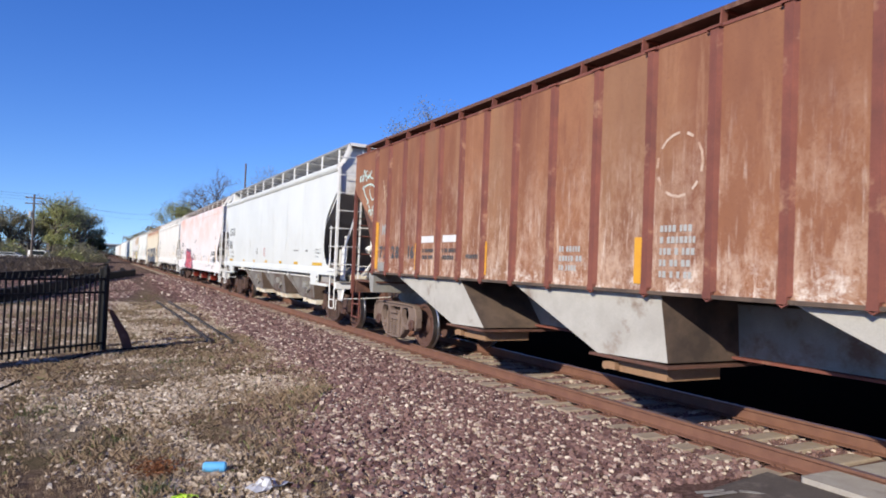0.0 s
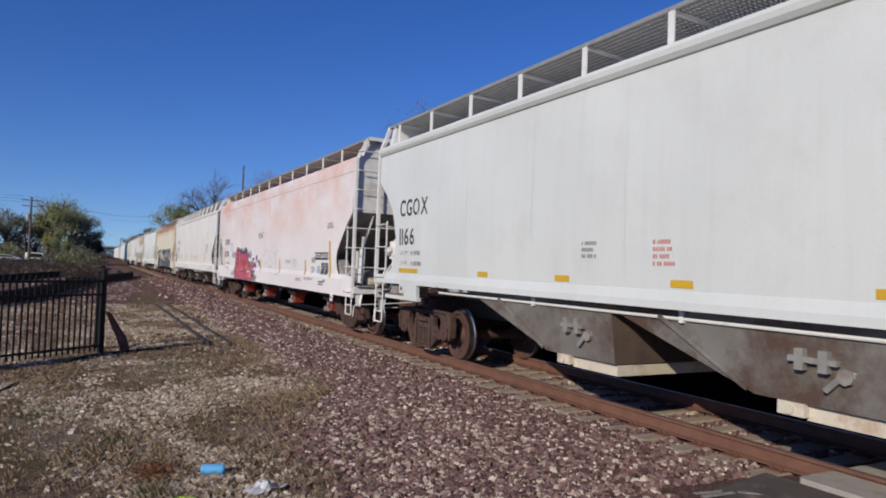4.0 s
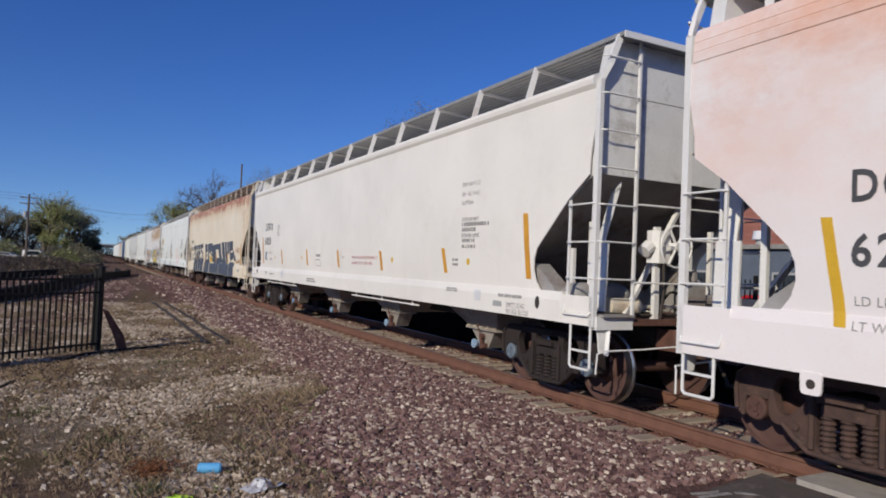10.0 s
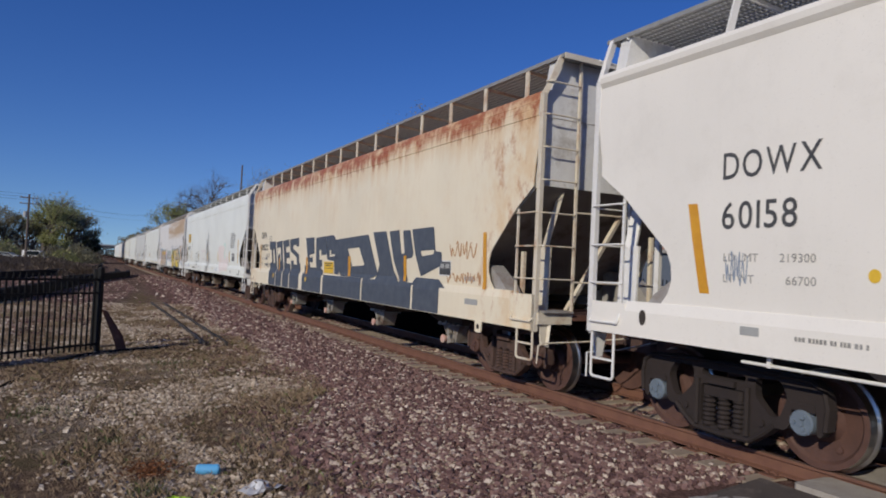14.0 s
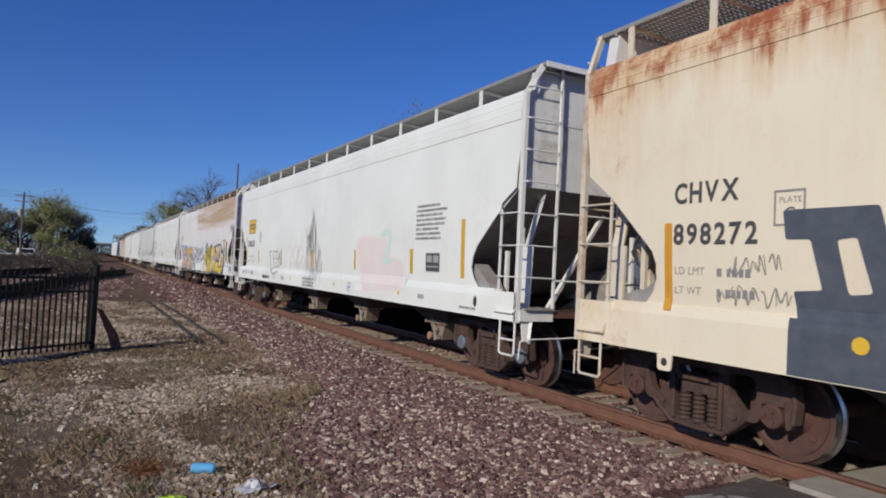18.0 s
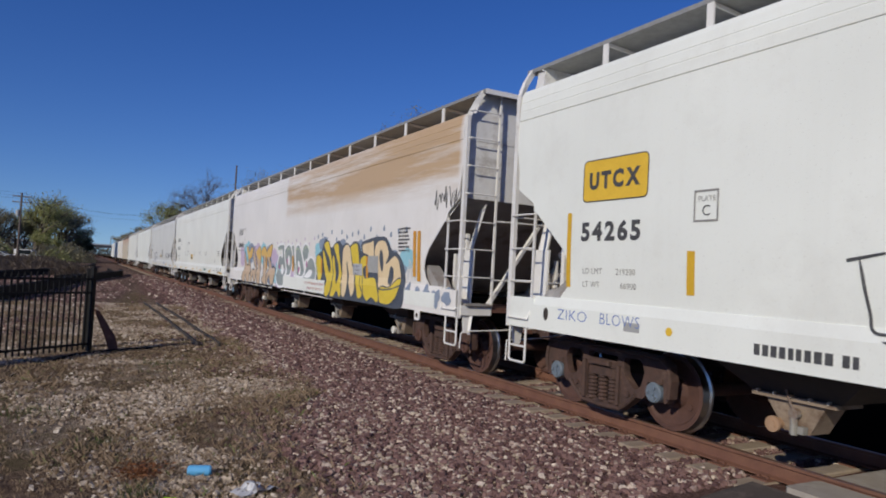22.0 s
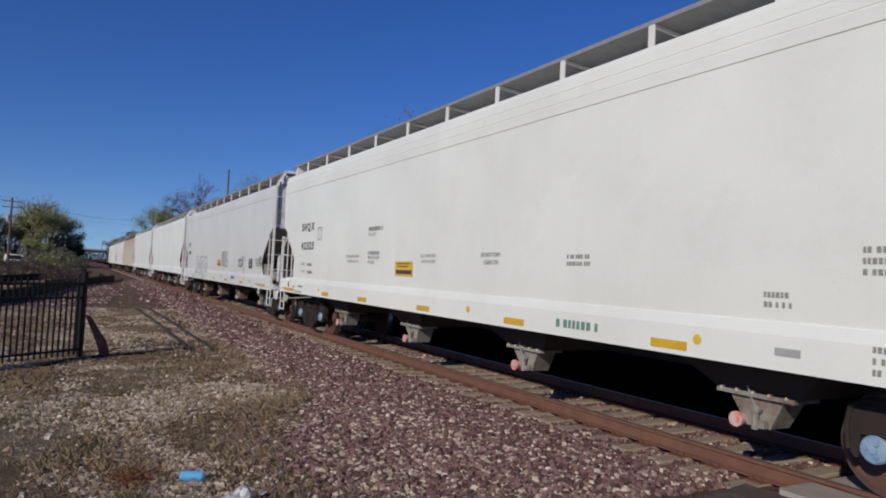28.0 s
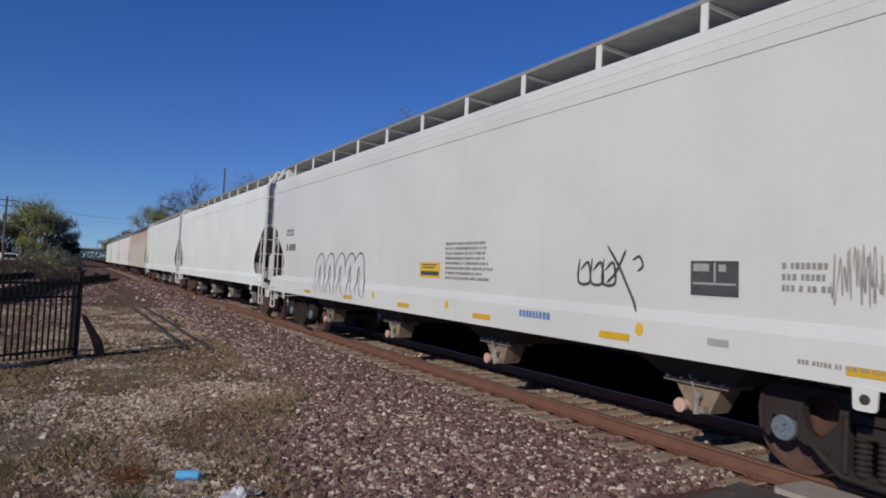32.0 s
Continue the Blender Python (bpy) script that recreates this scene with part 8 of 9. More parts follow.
# ---- fallen leaves ----
def build_leaves():
    rnd = random.Random(4)
    v, f = [], []
    for _ in range(420):
        x, y = rnd.gauss(0.58, 0.11), rnd.gauss(6.45, 0.15)
        z = ground_z(x, y) + rnd.uniform(0.015, 0.06)
        a, l, w = rnd.uniform(0, 6.28), rnd.uniform(0.015, 0.035), rnd.uniform(0.008, 0.016)
        dx, dy = math.cos(a), math.sin(a)
        n = len(v)
        v += [(x - dx * l, y - dy * l, z), (x + dy * w, y - dx * w, z + rnd.uniform(0, 0.012)), (x + dx * l, y + dy * l, z + rnd.uniform(-0.006, 0.012)), (x - dy * w, y + dx * w, z + rnd.uniform(0, 0.012))]
        f += [(n, n + 1, n + 2), (n, n + 2, n + 3)]
    me = bpy.data.meshes.new("fallen_leaves")
    me.from_pydata(v, [], f)
    me.materials.append(leaf_material("dead_leaves", (0.14, 0.055, 0.022), (0.36, 0.15, 0.055)))
    tagged(new("fallen_leaves", me), "orange-brown dead leaves drifted on the verge", "leaves", kind="stuff")


def build_weeds():
    rnd = random.Random(6)
    v, f = [], []
    for cx, cy, spread, count in ((0.3, 7.6, 0.09, 110), (1.45, 12.9, 0.3, 200), (0.55, 5.85, 0.08, 120), (-0.4, 9.2, 0.2, 160)):
        for _ in range(count):
            x, y = rnd.gauss(cx, spread), rnd.gauss(cy, spread)
            z, a, h, w = ground_z(x, y), rnd.uniform(0, 6.28), rnd.uniform(0.04, 0.1), rnd.uniform(0.003, 0.007)
            dx, dy = math.cos(a), math.sin(a)
            n = len(v)
            v += [(x - dy * w, y + dx * w, z), (x + dy * w, y - dx * w, z), (x + dx * h * 0.6, y + dy * h * 0.6, z + h)]
            f.append((n, n + 1, n + 2))
    me = bpy.data.meshes.new("weeds")
    me.from_pydata(v, [], f)
    me.materials.append(leaf_material("fresh_weeds", (0.05, 0.075, 0.022), (0.11, 0.14, 0.04)))
    tagged(new("weeds", me), "small fresh green weeds in the dry verge", "weeds", kind="stuff")


# ---- litter ----
tin_ = thing("drink_can", "bright blue drink can lying on the dry verge", "can", at=pose(1.06, 6.28, -0.165, 0, 90, -18))
part("can_body", Shape().tube((0, 0, -0.085), (0, 0, 0.085), 0.047, 20).tube((0, 0, 0.085), (0, 0, 0.1), 0.047, 20, 0.036).tube((0, 0, -0.1), (0, 0, -0.085), 0.038, 20, 0.047), plain("can_blue", (0.09, 0.36, 0.68), (0.14, 0.44, 0.74), 0.35), tin_, smooth=40)
part("can_lid", Shape().tube((0, 0, -0.104), (0, 0, -0.1), 0.036, 20), plain("can_metal", (0.5, 0.52, 0.55), None, 0.3, 0.9), tin_)


def crumpled(name, label, x, y, size, mat_, seed):
    rnd = random.Random(seed)
    s = Shape()
    n = 7
    for j in range(n):
        for i in range(n):
            s.v.append(((i / (n - 1) - 0.5) * size * 1.6 + rnd.uniform(-0.02, 0.02), (j / (n - 1) - 0.5) * size + rnd.uniform(-0.02, 0.02), 0.012 + rnd.uniform(0, size * 0.33) * (1 - abs(i - 3) / 4)))
    s.f = [(j * n + i, j * n + i + 1, (j + 1) * n + i + 1, (j + 1) * n + i) for j in range(n - 1) for i in range(n - 1)]
    ob = thing(name, label, "litter", at=pose(x, y, ground_z(x, y), 0, 0, 25), shape=s, material=mat_)
    md = ob.modifiers.new("thick", "SOLIDIFY")
    md.thickness = 0.003
    return ob


crumpled("paper_scrap", "crumpled white paper lying on the gravel", 1.40, 5.72, 0.22, plain("paper", (0.62, 0.62, 0.63), (0.5, 0.5, 0.52), 0.8), 1)
crumpled("plastic_scrap", "bright yellow-green plastic scrap on the verge", 0.72, 5.62, 0.12, plain("lime_plastic", (0.5, 0.72, 0.06), (0.45, 0.65, 0.06), 0.5), 2)

# ---- loose rails and the siding ----
for x_ in (2.41, 2.875):
    s_ = Shape().loft([[(x_ + 0.05 * math.sin(y * 0.35) * 0.3 + dx, y, ground_z(x_, y) + 0.005 + dz * 1.3) for dx, dz in ((-0.04, 0), (-0.012, 0.012), (-0.012, 0.04), (-0.025, 0.05), (-0.02, 0.06), (0.02, 0.06), (0.025, 0.05), (0.012, 0.04), (0.012, 0.012), (0.04, 0))] for y in np.linspace(15.5, 29.6, 15)])
    thing("spare_rail", "long dark rusted rail lying on the verge", "rail", group="spare rails on the verge", shape=s_, material=DARK)
TAR = plain("tarred_timber", (0.010, 0.009, 0.009), (0.018, 0.016, 0.015), 0.9, scale=3)
TAR.node_tree.nodes["Principled BSDF"].inputs["Specular IOR Level"].default_value = 0.1


def curb_curve(points, w, h):
    s = Shape()
    p = [Vector(q) for q in points]
    rings = []
    for i, q in enumerate(p):
        d = (p[min(i + 1, len(p) - 1)] - p[max(i - 1, 0)]).normalized()
        nrm = Vector((d.y, -d.x))
        rings.append([(q.x - nrm.x * w, q.y - nrm.y * w, -0.25), (q.x + nrm.x * w, q.y + nrm.y * w, -0.25), (q.x + nrm.x * w, q.y + nrm.y * w, -0.2 + h), (q.x - nrm.x * w, q.y - nrm.y * w, -0.2 + h)])
    return s.loft(rings)


for pts_, h_ in ((((-6.5, 20), (-4.4, 24.5), (-2.75, 28.6), (-1.6, 36), (0.3, 50.7), (1.9, 59), (3.35, 66), (3.6, 72)), 0.48), (((-9, 40), (-4.9, 50), (-1.8, 66), (0.6, 86), (1.9, 104), (1.8, 114)), 0.45), (((-1.2, 52), (1.4, 62), (2.9, 74), (3.0, 84)), 0.3)):
    thing("timber_edging", "low tar-black timber edging curving beside the siding", "edging", group="edging along the siding", shape=curb_curve(pts_, 0.15, h_), material=TAR)

thing("leaning_plank", "dark weathered plank leaning against the fence post", "plank", shape=Shape().loft([[(0.64, 14.83, -0.24), (0.82, 14.83, -0.24), (0.82, 14.86, -0.24), (0.64, 14.86, -0.24)], [(0.53, 14.85, 0.1), (0.72, 14.85, 0.1), (0.72, 14.88, 0.1), (0.53, 14.88, 0.1)], [(0.31, 14.86, 0.62), (0.42, 14.86, 0.58), (0.42, 14.89, 0.58), (0.31, 14.89, 0.62)]]), material=RUST)
# Dark cord laid on the verge in place of a long shadow line.
thing("ground_cable", "thin dark cord standing in for a shadow line on the verge", "cable", shape=Shape().cord([(p, q, ground_z(p, q) + 0.012) for p, q in ((-1.6, 9.4), (-0.97, 11.02), (-0.72, 12.1), (-0.45, 13.1), (-0.15, 13.9), (0.05, 14.25), (0.6, 14.6), (1.25, 14.97), (1.6, 15.1))], 0.03, 8), material=TAR)

# ---- iron fence ----
def build_fence():
    a, b = Vector((0.27, 14.75)), Vector((-6.69, 8.8))
    d = (b - a)
    length = d.length
    d.normalize()
    turn = math.degrees(math.atan2(d.y, d.x))
    f = thing("fence", "black iron picket fence ending in a square post", "fence", at=pose(a.x, a.y, -0.22, 0, 0, turn))
    for x in (0.0, 2.4, 4.8, 7.2):
        part("post", Shape().box(x - 0.04, -0.04, 0, x + 0.04, 0.04, 1.63).loft([[(x - 0.05, -0.05, 1.63), (x + 0.05, -0.05, 1.63), (x + 0.05, 0.05, 1.63), (x - 0.05, 0.05, 1.63)], [(x - 0.01, -0.01, 1.68), (x + 0.01, -0.01, 1.68), (x + 0.01, 0.01, 1.68), (x - 0.01, 0.01, 1.68)]]), IRON, f)
    for z in (0.17, 1.16, 1.42):
        part("fence_rail", Shape().box(0, -0.02, z - 0.02, length, 0.02, z + 0.02), IRON, f)
    picket = Shape().box(-0.013, -0.013, 0.06, 0.013, 0.013, 1.49).tube((0, 0, 1.49), (0, 0, 1.55), 0.016, 4, 0.002).mesh("picket", IRON)
    x = 0.13
    while x < length:
        part("picket", picket, IRON, f, at=pose(x, 0, 0))
        x += 0.118
    s = Shape().box(-0.09, -0.09, 0, 0.09, 0.09, 1.6, 0.02)
    thing("steel_bollard", "dark square steel post standing behind the fence", "post", at=pose(0.24, 15.5, -0.22), shape=s, material=IRON)


build_fence()

def build_far_fence():
    f = thing("fence", "black iron picket fence beyond the far track", "fence", at=pose(14.5, 1.0, -0.22))
    picket = Shape().box(-0.012, -0.012, 0.06, 0.012, 0.012, 1.95).mesh("picket", IRON)
    for k in range(17):
        part("post", Shape().box(-0.04, k * 2.5 - 0.04, 0, 0.04, k * 2.5 + 0.04, 2.05), IRON, f)
    for z in (0.2, 1.75):
        part("fence_rail", Shape().box(-0.02, 0, z - 0.02, 0.02, 40, z + 0.02), IRON, f)
    for k in range(266):
        part("picket", picket, IRON, f, at=pose(0, 0.1 + 0.15 * k, 0))


build_far_fence()

# ---- trees ----
BARK = plain("bark", (0.13, 0.105, 0.085), (0.085, 0.07, 0.058), 0.95, scale=6, relief=0.02, fine=14)


def leaf_material(name, a, b):
    m, nt, bs = nodes_of(name)
    geo = nt.nodes.new("ShaderNodeNewGeometry")
    col = mix(nt, ramp(nt, geo.outputs["Random Per Island"], 0, 1), a, b)
    nt.links.new(col, bs.inputs["Base Color"])
    bs.inputs["Roughness"].default_value = 0.7
    thin, both = nt.nodes.new("ShaderNodeBsdfTranslucent"), put(nt, "ShaderNodeMixShader", Fac=0.4)
    nt.links.new(col, thin.inputs["Color"])
    nt.links.new(bs.outputs[0], both.inputs[1])
    nt.links.new(thin.outputs[0], both.inputs[2])
    nt.links.new(both.outputs[0], nt.nodes["Material Output"].inputs["Surface"])
    return m


build_leaves()
build_weeds()
LEAF = leaf_material("spring_leaves", (0.23, 0.25, 0.09), (0.42, 0.42, 0.18))
LEAF_DARK = leaf_material("dark_leaves", (0.07, 0.085, 0.045), (0.13, 0.135, 0.075))
LEAF_BROWN = leaf_material("brown_twigs", (0.12, 0.095, 0.065), (0.22, 0.18, 0.12))


def tree(x, y, height, spread, leaf, n_leaf, seed, label, leaf_size=0.16, low=0.28, depth=5, fuzz=0.03, thick=0.02):
    """A trunk that forks into limbs and twigs, and many small leaves round the twigs."""
    rnd = random.Random(seed)
    t = thing("tree", label, "tree", group="trees along the line", at=pose(x, y, -0.3))
    wood, tips = Shape(), []

    def grow(p, d, length, r, level):
        bow = Vector((rnd.uniform(-1, 1), rnd.uniform(-1, 1), rnd.uniform(0, 0.6))) * length * 0.1
        mid, q = p + d * length * 0.5 + bow, p + d * length
        wood.tube(p, mid, r, 6 if level < 2 else 3, r * 0.82, caps=False)
        wood.tube(mid, q, r * 0.82, 6 if level < 2 else 3, r * 0.6, caps=False)
        if level > 1:
            tips.append(q)
            tips.append(mid)
        if level >= depth:
            return
        for _ in range(4 if level == 0 else 3):
            e = (d * 0.8 + Vector((rnd.uniform(-1, 1) * spread, rnd.uniform(-1, 1) * spread, rnd.uniform(-0.3, 0.45)))).normalized()
            grow(p + d * length * rnd.uniform(0.6, 1.0), e, length * rnd.uniform(0.6, 0.86), r * 0.58, level + 1)

    grow(Vector((0, 0, 0)), Vector((rnd.uniform(-0.08, 0.08), 0, 1)).normalized(), height * low, height * thick, 0)
    k = height / max(q.z for q in tips)
    wood.v = [(a * k, b * k, c * k) for a, b, c in wood.v]
    part("trunk", wood, BARK, t)
    v, f = [], []
    for _ in range(n_leaf):
        q = rnd.choice(tips) * k
        c = q + Vector((rnd.gauss(0, 1), rnd.gauss(0, 1), rnd.gauss(0, 0.9))) * height * fuzz
        if c.z < 0.2:
            continue
        u = Vector((rnd.uniform(-1, 1), rnd.uniform(-1, 1), rnd.uniform(-1, 1))).normalized()
        w = u.orthogonal().normalized() * leaf_size * rnd.uniform(0.5, 1.1)
        u = u * leaf_size * rnd.uniform(0.5, 1.1)
        n = len(v)
        v += [tuple(c - u), tuple(c + w * 0.6), tuple(c + u), tuple(c - w * 0.6)]
        f.append((n, n + 1, n + 2, n + 3))
    me = bpy.data.meshes.new("crown")
    me.from_pydata(v, [], f)
    me.materials.append(leaf)
    part("crown", me, leaf, t)
    return t


OLIVE = leaf_material("olive_spring_leaves", (0.21, 0.195, 0.12), (0.36, 0.33, 0.21))
SCRUB = leaf_material("dry_scrub_twigs", (0.09, 0.068, 0.05), (0.24, 0.18, 0.125))
for k_, (x_, y_, h_) in enumerate(((-15.5, 152, 8.6), (-13.2, 150, 9.8), (-11.0, 156, 9.2), (-7.4, 148, 12.2), (-5.6, 150, 12.6), (-3.9, 154, 12.2), (-2.3, 150, 9.6), (-9.4, 152, 8.4), (-0.9, 157, 6.8), (-17.8, 146, 9.0), (0.2, 160, 5.2), (-6.4, 145, 6.5))):
    green_ = k_ in (3, 4, 5, 11)
    tree(x_, y_, h_, 0.62, LEAF if green_ else LEAF_DARK if k_ in (8, 10) else OLIVE, 3300, 30 + k_, "leafy fresh-green spring tree beside the line" if green_ else "olive half-leafed tree beside the line", 0.17, 0.16, 4, 0.05)
tree(19.4, 112, 16.2, 0.95, LEAF_BROWN, 15000, 51, "large bare tree with budding twigs behind the train", 0.06, 0.16, 6, 0.022, 0.015)
tree(25.3, 108, 14.6, 0.95, LEAF_BROWN, 12000, 52, "bare tree with budding twigs behind the train", 0.06, 0.16, 6, 0.025, 0.012)
tree(15.2, 150, 12.9, 0.7, LEAF, 4200, 53, "fresh green tree behind the train", 0.2, 0.28, 4, 0.045)
tree(17.0, 190, 11.0, 0.7, OLIVE, 1800, 54, "small tree far behind the train", 0.35, 0.28, 4, 0.045)
tree(15.5, 240, 10.0, 0.7, OLIVE, 1500, 57, "small tree far behind the train", 0.35, 0.28, 4, 0.045)
tree(18.3, 320, 11.0, 0.7, OLIVE, 1500, 58, "small tree far behind the train", 0.4, 0.28, 4, 0.045)
for k_, (x_, y_, h_, n_, w_) in enumerate(((25.1, 54.6, 14.6, 5000, 0.45), (29.4, 52.4, 16.9, 9000, 0.5), (25.0, 83.0, 14.6, 4000, 0.6), (25.0, 92.0, 14.8, 4000, 0.6))):
    tree(x_, y_, h_, w_, OLIVE, n_, 60 + k_, "budding tree behind the train", 0.11, 0.22, 5, 0.028, 0.006)


def bush(x, y, r, h, leaf, seed, plump=0.32, label="dry brown scrub bush on the bank"):
    rnd = random.Random(seed)
    v, f = [], []
    for _ in range(520):
        a, q = rnd.uniform(0, 6.28), rnd.random() ** 0.5
        z = h * (1 - q * q) * rnd.uniform(0.1, 1.05)
        c = Vector((x + r * q * math.cos(a), y + r * q * math.sin(a) * 0.8, -0.25 + z))
        u = Vector((rnd.uniform(-0.6, 0.6), rnd.uniform(-0.6, 0.6), rnd.uniform(0.2, 1))).normalized() * rnd.uniform(0.12, 0.34)
        w = u.orthogonal() * plump * 0.5
        n = len(v)
        v += [tuple(c - u), tuple(c + w), tuple(c + u), tuple(c - w)]
        f.append((n, n + 1, n + 2, n + 3))
    me = bpy.data.meshes.new("bush")
    me.from_pydata(v, [], f)
    me.materials.append(leaf)
    tagged(new("bush", me), label, "bush", group="scrub on the bank")


rnd_ = random.Random(77)
for k_ in range(110):
    y_ = rnd_.uniform(60, 130)
    bush(-0.07 * y_ + rnd_.uniform(-12, 4.5), y_, rnd_.uniform(1.4, 3.0), rnd_.uniform(0.5, 1.3), SCRUB, 200 + k_)

for k_ in range(26):
    bush(rnd_.uniform(-22, 0.5), rnd_.uniform(136, 158), rnd_.uniform(2.0, 3.4), rnd_.uniform(2.0, 4.2), OLIVE if k_ % 3 else LEAF, 400 + k_, 0.9, "olive thicket under the trees beside the line")

for k_ in range(26):
    bush(rnd_.uniform(-45, 2.5), rnd_.uniform(168, 190), rnd_.uniform(3.0, 5.0), rnd_.uniform(2.5, 4.6), SCRUB if k_ % 2 else OLIVE, 500 + k_, 1.6, "dense brown hedge behind the trees")

def far_woods():
    rnd = random.Random(91)
    v, f = [], []
    for _ in range(9000):
        x, y = rnd.uniform(-420, 420), rnd.uniform(840, 960)
        top = 9 + 5 * noise.noise(Vector((x * 0.02, y * 0.02, 3))) + 3 * noise.noise(Vector((x * 0.1, y * 0.1, 8)))
        c = Vector((x, y, rnd.uniform(-0.5, max(2.0, top))))
        u = Vector((rnd.uniform(-1, 1), rnd.uniform(-1, 1), rnd.uniform(-1, 1))).normalized() * rnd.uniform(0.8, 2.2)
        w = u.orthogonal().normalized() * rnd.uniform(0.6, 1.6)
        n = len(v)
        v += [tuple(c - u), tuple(c + w), tuple(c + u), tuple(c - w)]
        f.append((n, n + 1, n + 2, n + 3))
    me = bpy.data.meshes.new("far_woods")
    me.from_pydata(v, [], f)
    me.materials.append(leaf_material("hazy_woods", (0.09, 0.1, 0.085), (0.15, 0.155, 0.125)))
    tagged(new("far_woods", me), "hazy dark line of woods beyond the bridge", "woods", kind="stuff")


far_woods()

# ---- poles, wires, bridge, vehicles and buildings ----
WOODPOLE = plain("pole_wood", (0.15, 0.12, 0.10), (0.1, 0.08, 0.07), 0.9, scale=5)


def pole(x, y, h, r, arms, label, mat_=WOODPOLE):
    p_ = thing("utility_pole", label, "utility pole", group="poles along the line", at=pose(x, y, -0.3))
    part("pole_shaft", Shape().tube((0, 0, 0), (0, 0, h), r, 10, r * 0.7), mat_, p_)
    for z in arms:
        arm = part("crossarm", Shape().box(-1.1, -0.06, z - 0.06, 1.1, 0.06, z + 0.06), mat_, p_)
        for x2 in (-0.95, -0.45, 0.45, 0.95):
            part("insulator", Shape().tube((x2, 0, z + 0.06), (x2, 0, z + 0.24), 0.05, 8, 0.03), NOTICE_GREY, arm)
    return p_


p_ = pole(-7.55, 110, 9.8, 0.17, (9.3, 8.5), "wooden utility pole with crossarms")
part("transformer", Shape().tube((-0.35, 0, 6.6), (-0.35, 0, 7.4), 0.24, 12), NOTICE_GREY, p_)
pole(-4.4, 150, 6.5, 0.22, (), "pale short pole beside the line", CONCRETE)
pole(-3.4, 150, 9.0, 0.14, (), "thin pale pole beside the line", CONCRETE)
pole(19.2, 100, 15.8, 0.16, (), "tall thin dark mast behind the train")
for z_, dz_ in ((9.5, 1.0), (8.7, 0.5), (9.1, 2.0)):
    a_, b_ = Vector((-7.5, 110, z_)), Vector((26, 230, z_ + dz_ + 6))
    pts_ = [a_.lerp(b_, k / 16) - Vector((0, 0, 2.2 * 4 * (k / 16) * (1 - k / 16))) for k in range(17)]
    thing("overhead_wire", "thin dark overhead wire sagging between poles", "wire", group="overhead wires", shape=Shape().cord(pts_, 0.012, 4), material=DARK)
    c_ = Vector((-60, 60, z_ + 3))
    pts_ = [a_.lerp(c_, k / 10) - Vector((0, 0, 1.5 * 4 * (k / 10) * (1 - k / 10))) for k in range(11)]
    thing("overhead_wire", "thin dark overhead wire sagging between poles", "wire", group="overhead wires", shape=Shape().cord(pts_, 0.012, 4), material=DARK)

br_ = thing("road_bridge", "concrete road bridge crossing high over the railway", "bridge")
part("girder", Shape().box(-60, 618, 6.6, 120, 632, 8.3), plain("shaded_girder", (0.12, 0.13, 0.15), (0.09, 0.1, 0.12), 0.8, scale=0.3), br_)
part("parapet", Shape().box(-60, 617, 8.3, 120, 618.5, 9.5), plain("bridge_concrete", (0.34, 0.36, 0.4), (0.28, 0.3, 0.34), 0.9, scale=0.3), br_)
for x_ in (-22, -4.5, 34, 55):
    part("pier", Shape().box(x_ - 0.8, 620, -1, x_ + 0.8, 630, 6.6), CONCRETE, br_)
sg_ = thing("sign_gantry", "steel sign gantry standing on the road bridge", "gantry")
for x_ in (22.0, 38.5):
    part("gantry_leg", Shape().box(x_ - 0.25, 619.5, 8.3, x_ + 0.25, 620, 16.0), GREY_STEEL, sg_)
for z_ in (14.2, 16.0):
    part("gantry_beam", Shape().box(21.8, 619.5, z_ - 0.2, 38.7, 620, z_ + 0.2), GREY_STEEL, sg_)


def vehicle(x, y, turn, paint, label, van=False):
    c = thing("parked_van" if van else "parked_car", label, "van" if van else "car", at=pose(x, y, -0.2, 0, 0, turn))
    h = 1.9 if van else 1.42
    prof = [(-2.2, 0.35), (-2.2, 0.85), (-2.1, 0.95 if not van else 1.0), (-1.3, 1.02), (-0.7, h), (1.4, h), (2.1, 1.0 if not van else h), (2.2, 0.85), (2.2, 0.35)]
    part("car_body", Shape().prism([(-0.87, a, b) for a, b in prof], (1.74, 0, 0)), paint, c)
    glass = plain("dark_glass", (0.02, 0.025, 0.03), None, 0.1)
    for sx in (-1, 1):
        part("side_window", Shape().prism([(sx * 0.872, -1.1, 1.04), (sx * 0.872, -0.66, h - 0.1), (sx * 0.872, 1.3, h - 0.1), (sx * 0.872, 1.75, 1.04)], (sx * 0.01, 0, 0)), glass, c)
        for y2 in (-1.4, 1.4):
            wh = part("wheel", Shape().tube((sx * 0.7, y2, 0.33), (sx * 0.9, y2, 0.33), 0.33, 16), DARK, c)
            part("rim", Shape().tube((sx * 0.9, y2, 0.33), (sx * 0.91, y2, 0.33), 0.2, 12), NOTICE_GREY, wh)
    return c


CARWHITE = plain("car_white", (0.75, 0.75, 0.76), (0.7, 0.7, 0.7), 0.3)
vehicle(-8.0, 142, 70, CARWHITE, "white van parked beyond the scrub", True)
vehicle(-5.4, 146, 80, CARWHITE, "white car parked beyond the scrub")
vehicle(-1.0, 165, 80, CARWHITE, "white van parked beyond the scrub", True)
vehicle(-12.2, 136, 75, plain("car_silver", (0.4, 0.41, 0.42), None, 0.3), "silver car parked beyond the scrub")

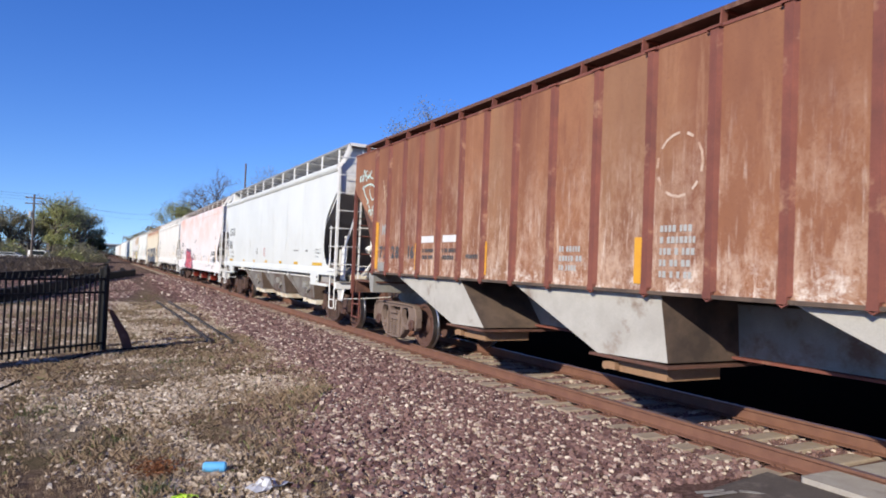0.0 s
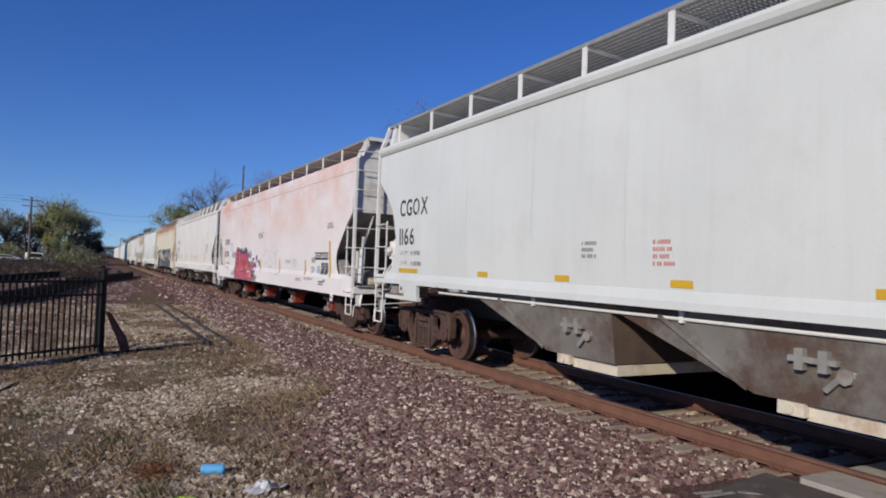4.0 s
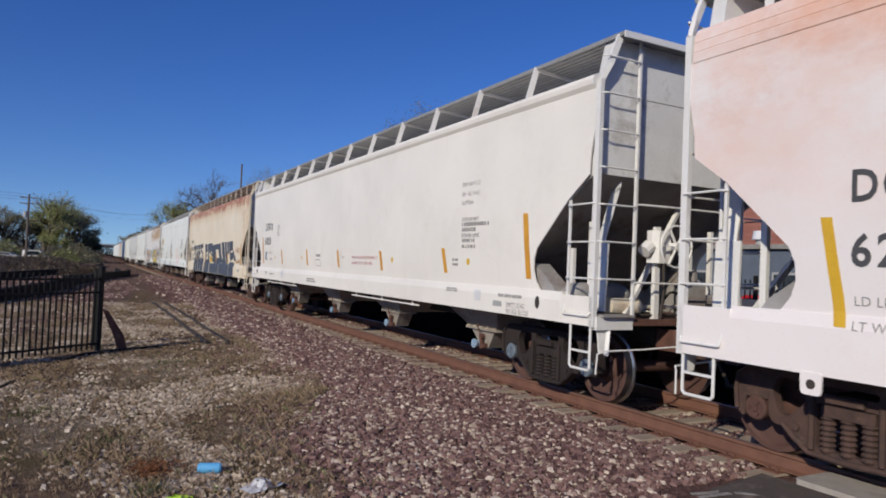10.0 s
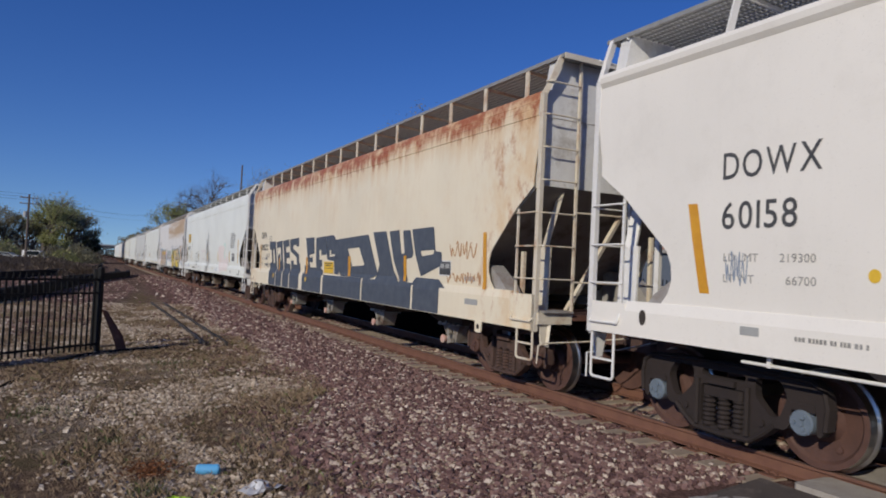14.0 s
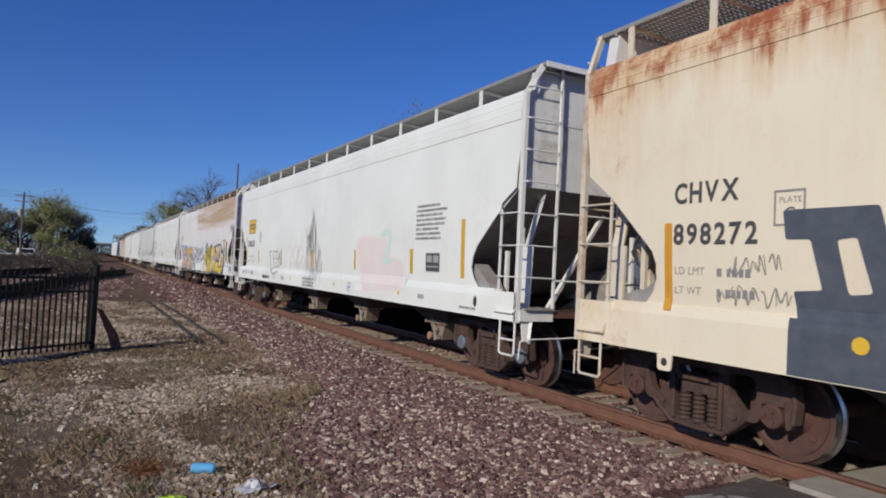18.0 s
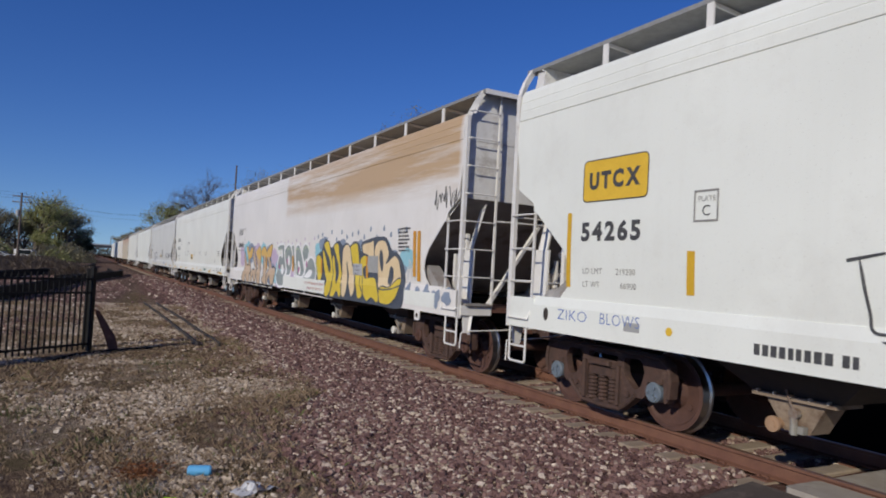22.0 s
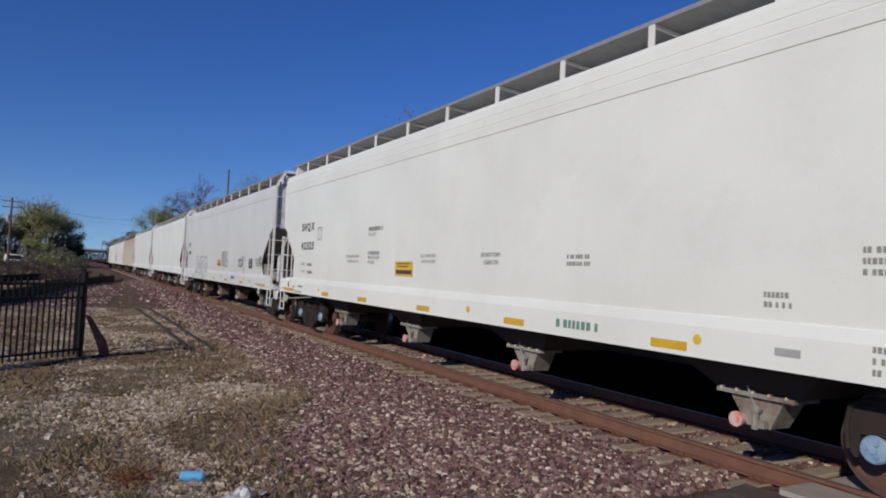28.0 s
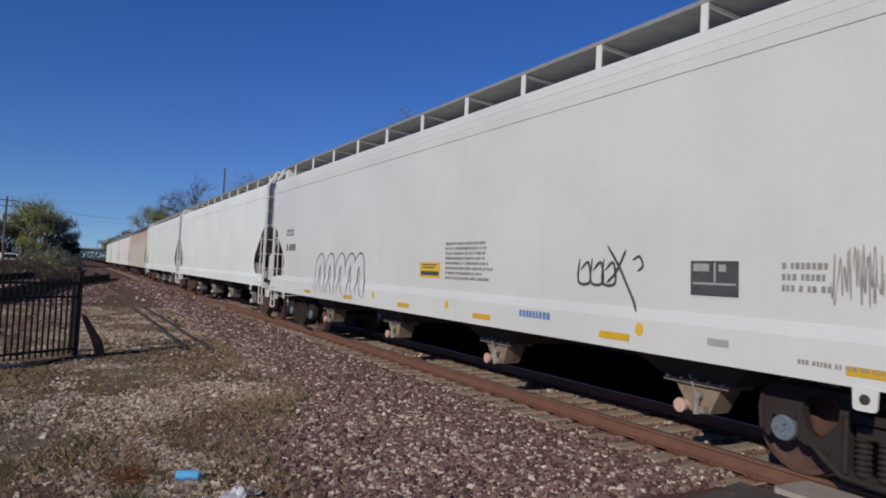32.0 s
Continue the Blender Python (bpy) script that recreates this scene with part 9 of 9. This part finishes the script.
vehicle(20.5, 13.9, 0, plain("car_red", (0.5, 0.02, 0.03), (0.42, 0.02, 0.03), 0.25), "red car parked beyond the tracks")


def brick_material():
    m, nt, b = nodes_of("red_brick")
    tc = nt.nodes.new("ShaderNodeTexCoord")
    mp = put(nt, "ShaderNodeMapping", Rotation=(radians(90), 0, radians(90)))
    br = put(nt, "ShaderNodeTexBrick", Color1=(0.33, 0.12, 0.085, 1), Color2=(0.25, 0.09, 0.07, 1), Mortar=(0.3, 0.24, 0.2, 1), Scale=4.4)
    nt.links.new(tc.outputs["Object"], mp.inputs[0])
    nt.links.new(mp.outputs[0], br.inputs["Vector"])
    nt.links.new(mix(nt, ramp(nt, noise_of(nt, 0.7), 0.4, 0.7, 0.4), br.outputs["Color"], (0.2, 0.08, 0.06)), b.inputs["Base Color"])
    b.inputs["Roughness"].default_value = 0.9
    return m


BRICK = brick_material()
GLASS = plain("window_glass", (0.03, 0.04, 0.05), (0.05, 0.06, 0.07), 0.08)
bb_ = thing("brick_building", "red brick industrial building beyond the tracks", "building")
part("wall", Shape().box(34, -30, -0.4, 52, 52.0, 7.6), BRICK, bb_)
part("roof", Shape().box(33.8, -30.2, 7.6, 52.2, 52.2, 7.9), CONCRETE, bb_)
for y_ in (-6, -1, 4, 9, 14, 19, 24, 29, 34, 39, 44, 49):
    for z_ in (1.2, 4.6):
        w_ = part("window", Shape().box(33.92, y_ - 0.8, z_, 34.05, y_ + 0.8, z_ + 1.7), CONCRETE, bb_)
        part("pane", Shape().box(33.9, y_ - 0.7, z_ + 0.1, 33.95, y_ + 0.7, z_ + 1.6), GLASS, w_)
SLATE = plain("slate_blue_cladding", (0.13, 0.155, 0.2), (0.1, 0.12, 0.155), 0.6, scale=1.5)
gb_ = thing("low_shed", "low slate-grey flat-roofed shed beyond the tracks", "building")
part("wall", Shape().box(26, -30, -0.4, 33, 27.5, 3.1), SLATE, gb_)
part("roof", Shape().box(25.8, -30.2, 3.1, 33.2, 27.7, 3.3), GREY_STEEL, gb_)
for y_ in (-4, 2, 8, 13, 18, 23):
    w_ = part("window", Shape().box(25.93, y_ - 0.9, 1.1, 26.02, y_ + 0.9, 2.1), NOTICE_GREY, gb_)
    part("pane", Shape().box(25.91, y_ - 0.8, 1.2, 25.96, y_ + 0.8, 2.0), GLASS, w_)
for y_ in (13.5, 16.5, 17.8, 21.0, 24.0):
    v_ = thing("roof_vent", "round white ventilator on the shed roof", "ventilator", group="vents on the shed roof", at=pose(28, y_, 3.3))
    part("vent_neck", Shape().tube((0, 0, 0), (0, 0, 0.4), 0.25, 12), NOTICE_GREY, v_)
    part("vent_cap", Shape().tube((0, 0, 0.35), (0, 0, 0.75), 0.42, 14, 0.36), NOTICE_WHITE, v_)

# ---- what moves ----
def travel(t):
    """How far the train has rolled at t seconds: a steady pace with a slight ease and pull."""
    return 4.775 * t + float(np.interp(t, (0, 10, 13, 19, 22, 25, 28, 30, 32), (0, 0, -0.035, -0.135, -0.17, -0.135, -0.02, 0.09, 0.22)))


def motions():
    for car, s in CARS:
        walk(car, [(t, on_track(s - travel(t))) for t in range(0, 33)])
    for w, dy in ROLLING:
        rows = [(k * 0.1333, pose(0, dy, WHEEL_R, math.degrees(travel(k * 0.1333) / WHEEL_R))) for k in range(0, 240)]
        walk(w, rows + [(32.0, pose(0, dy, WHEEL_R, math.degrees(travel(32.0) / WHEEL_R)))])


motions()
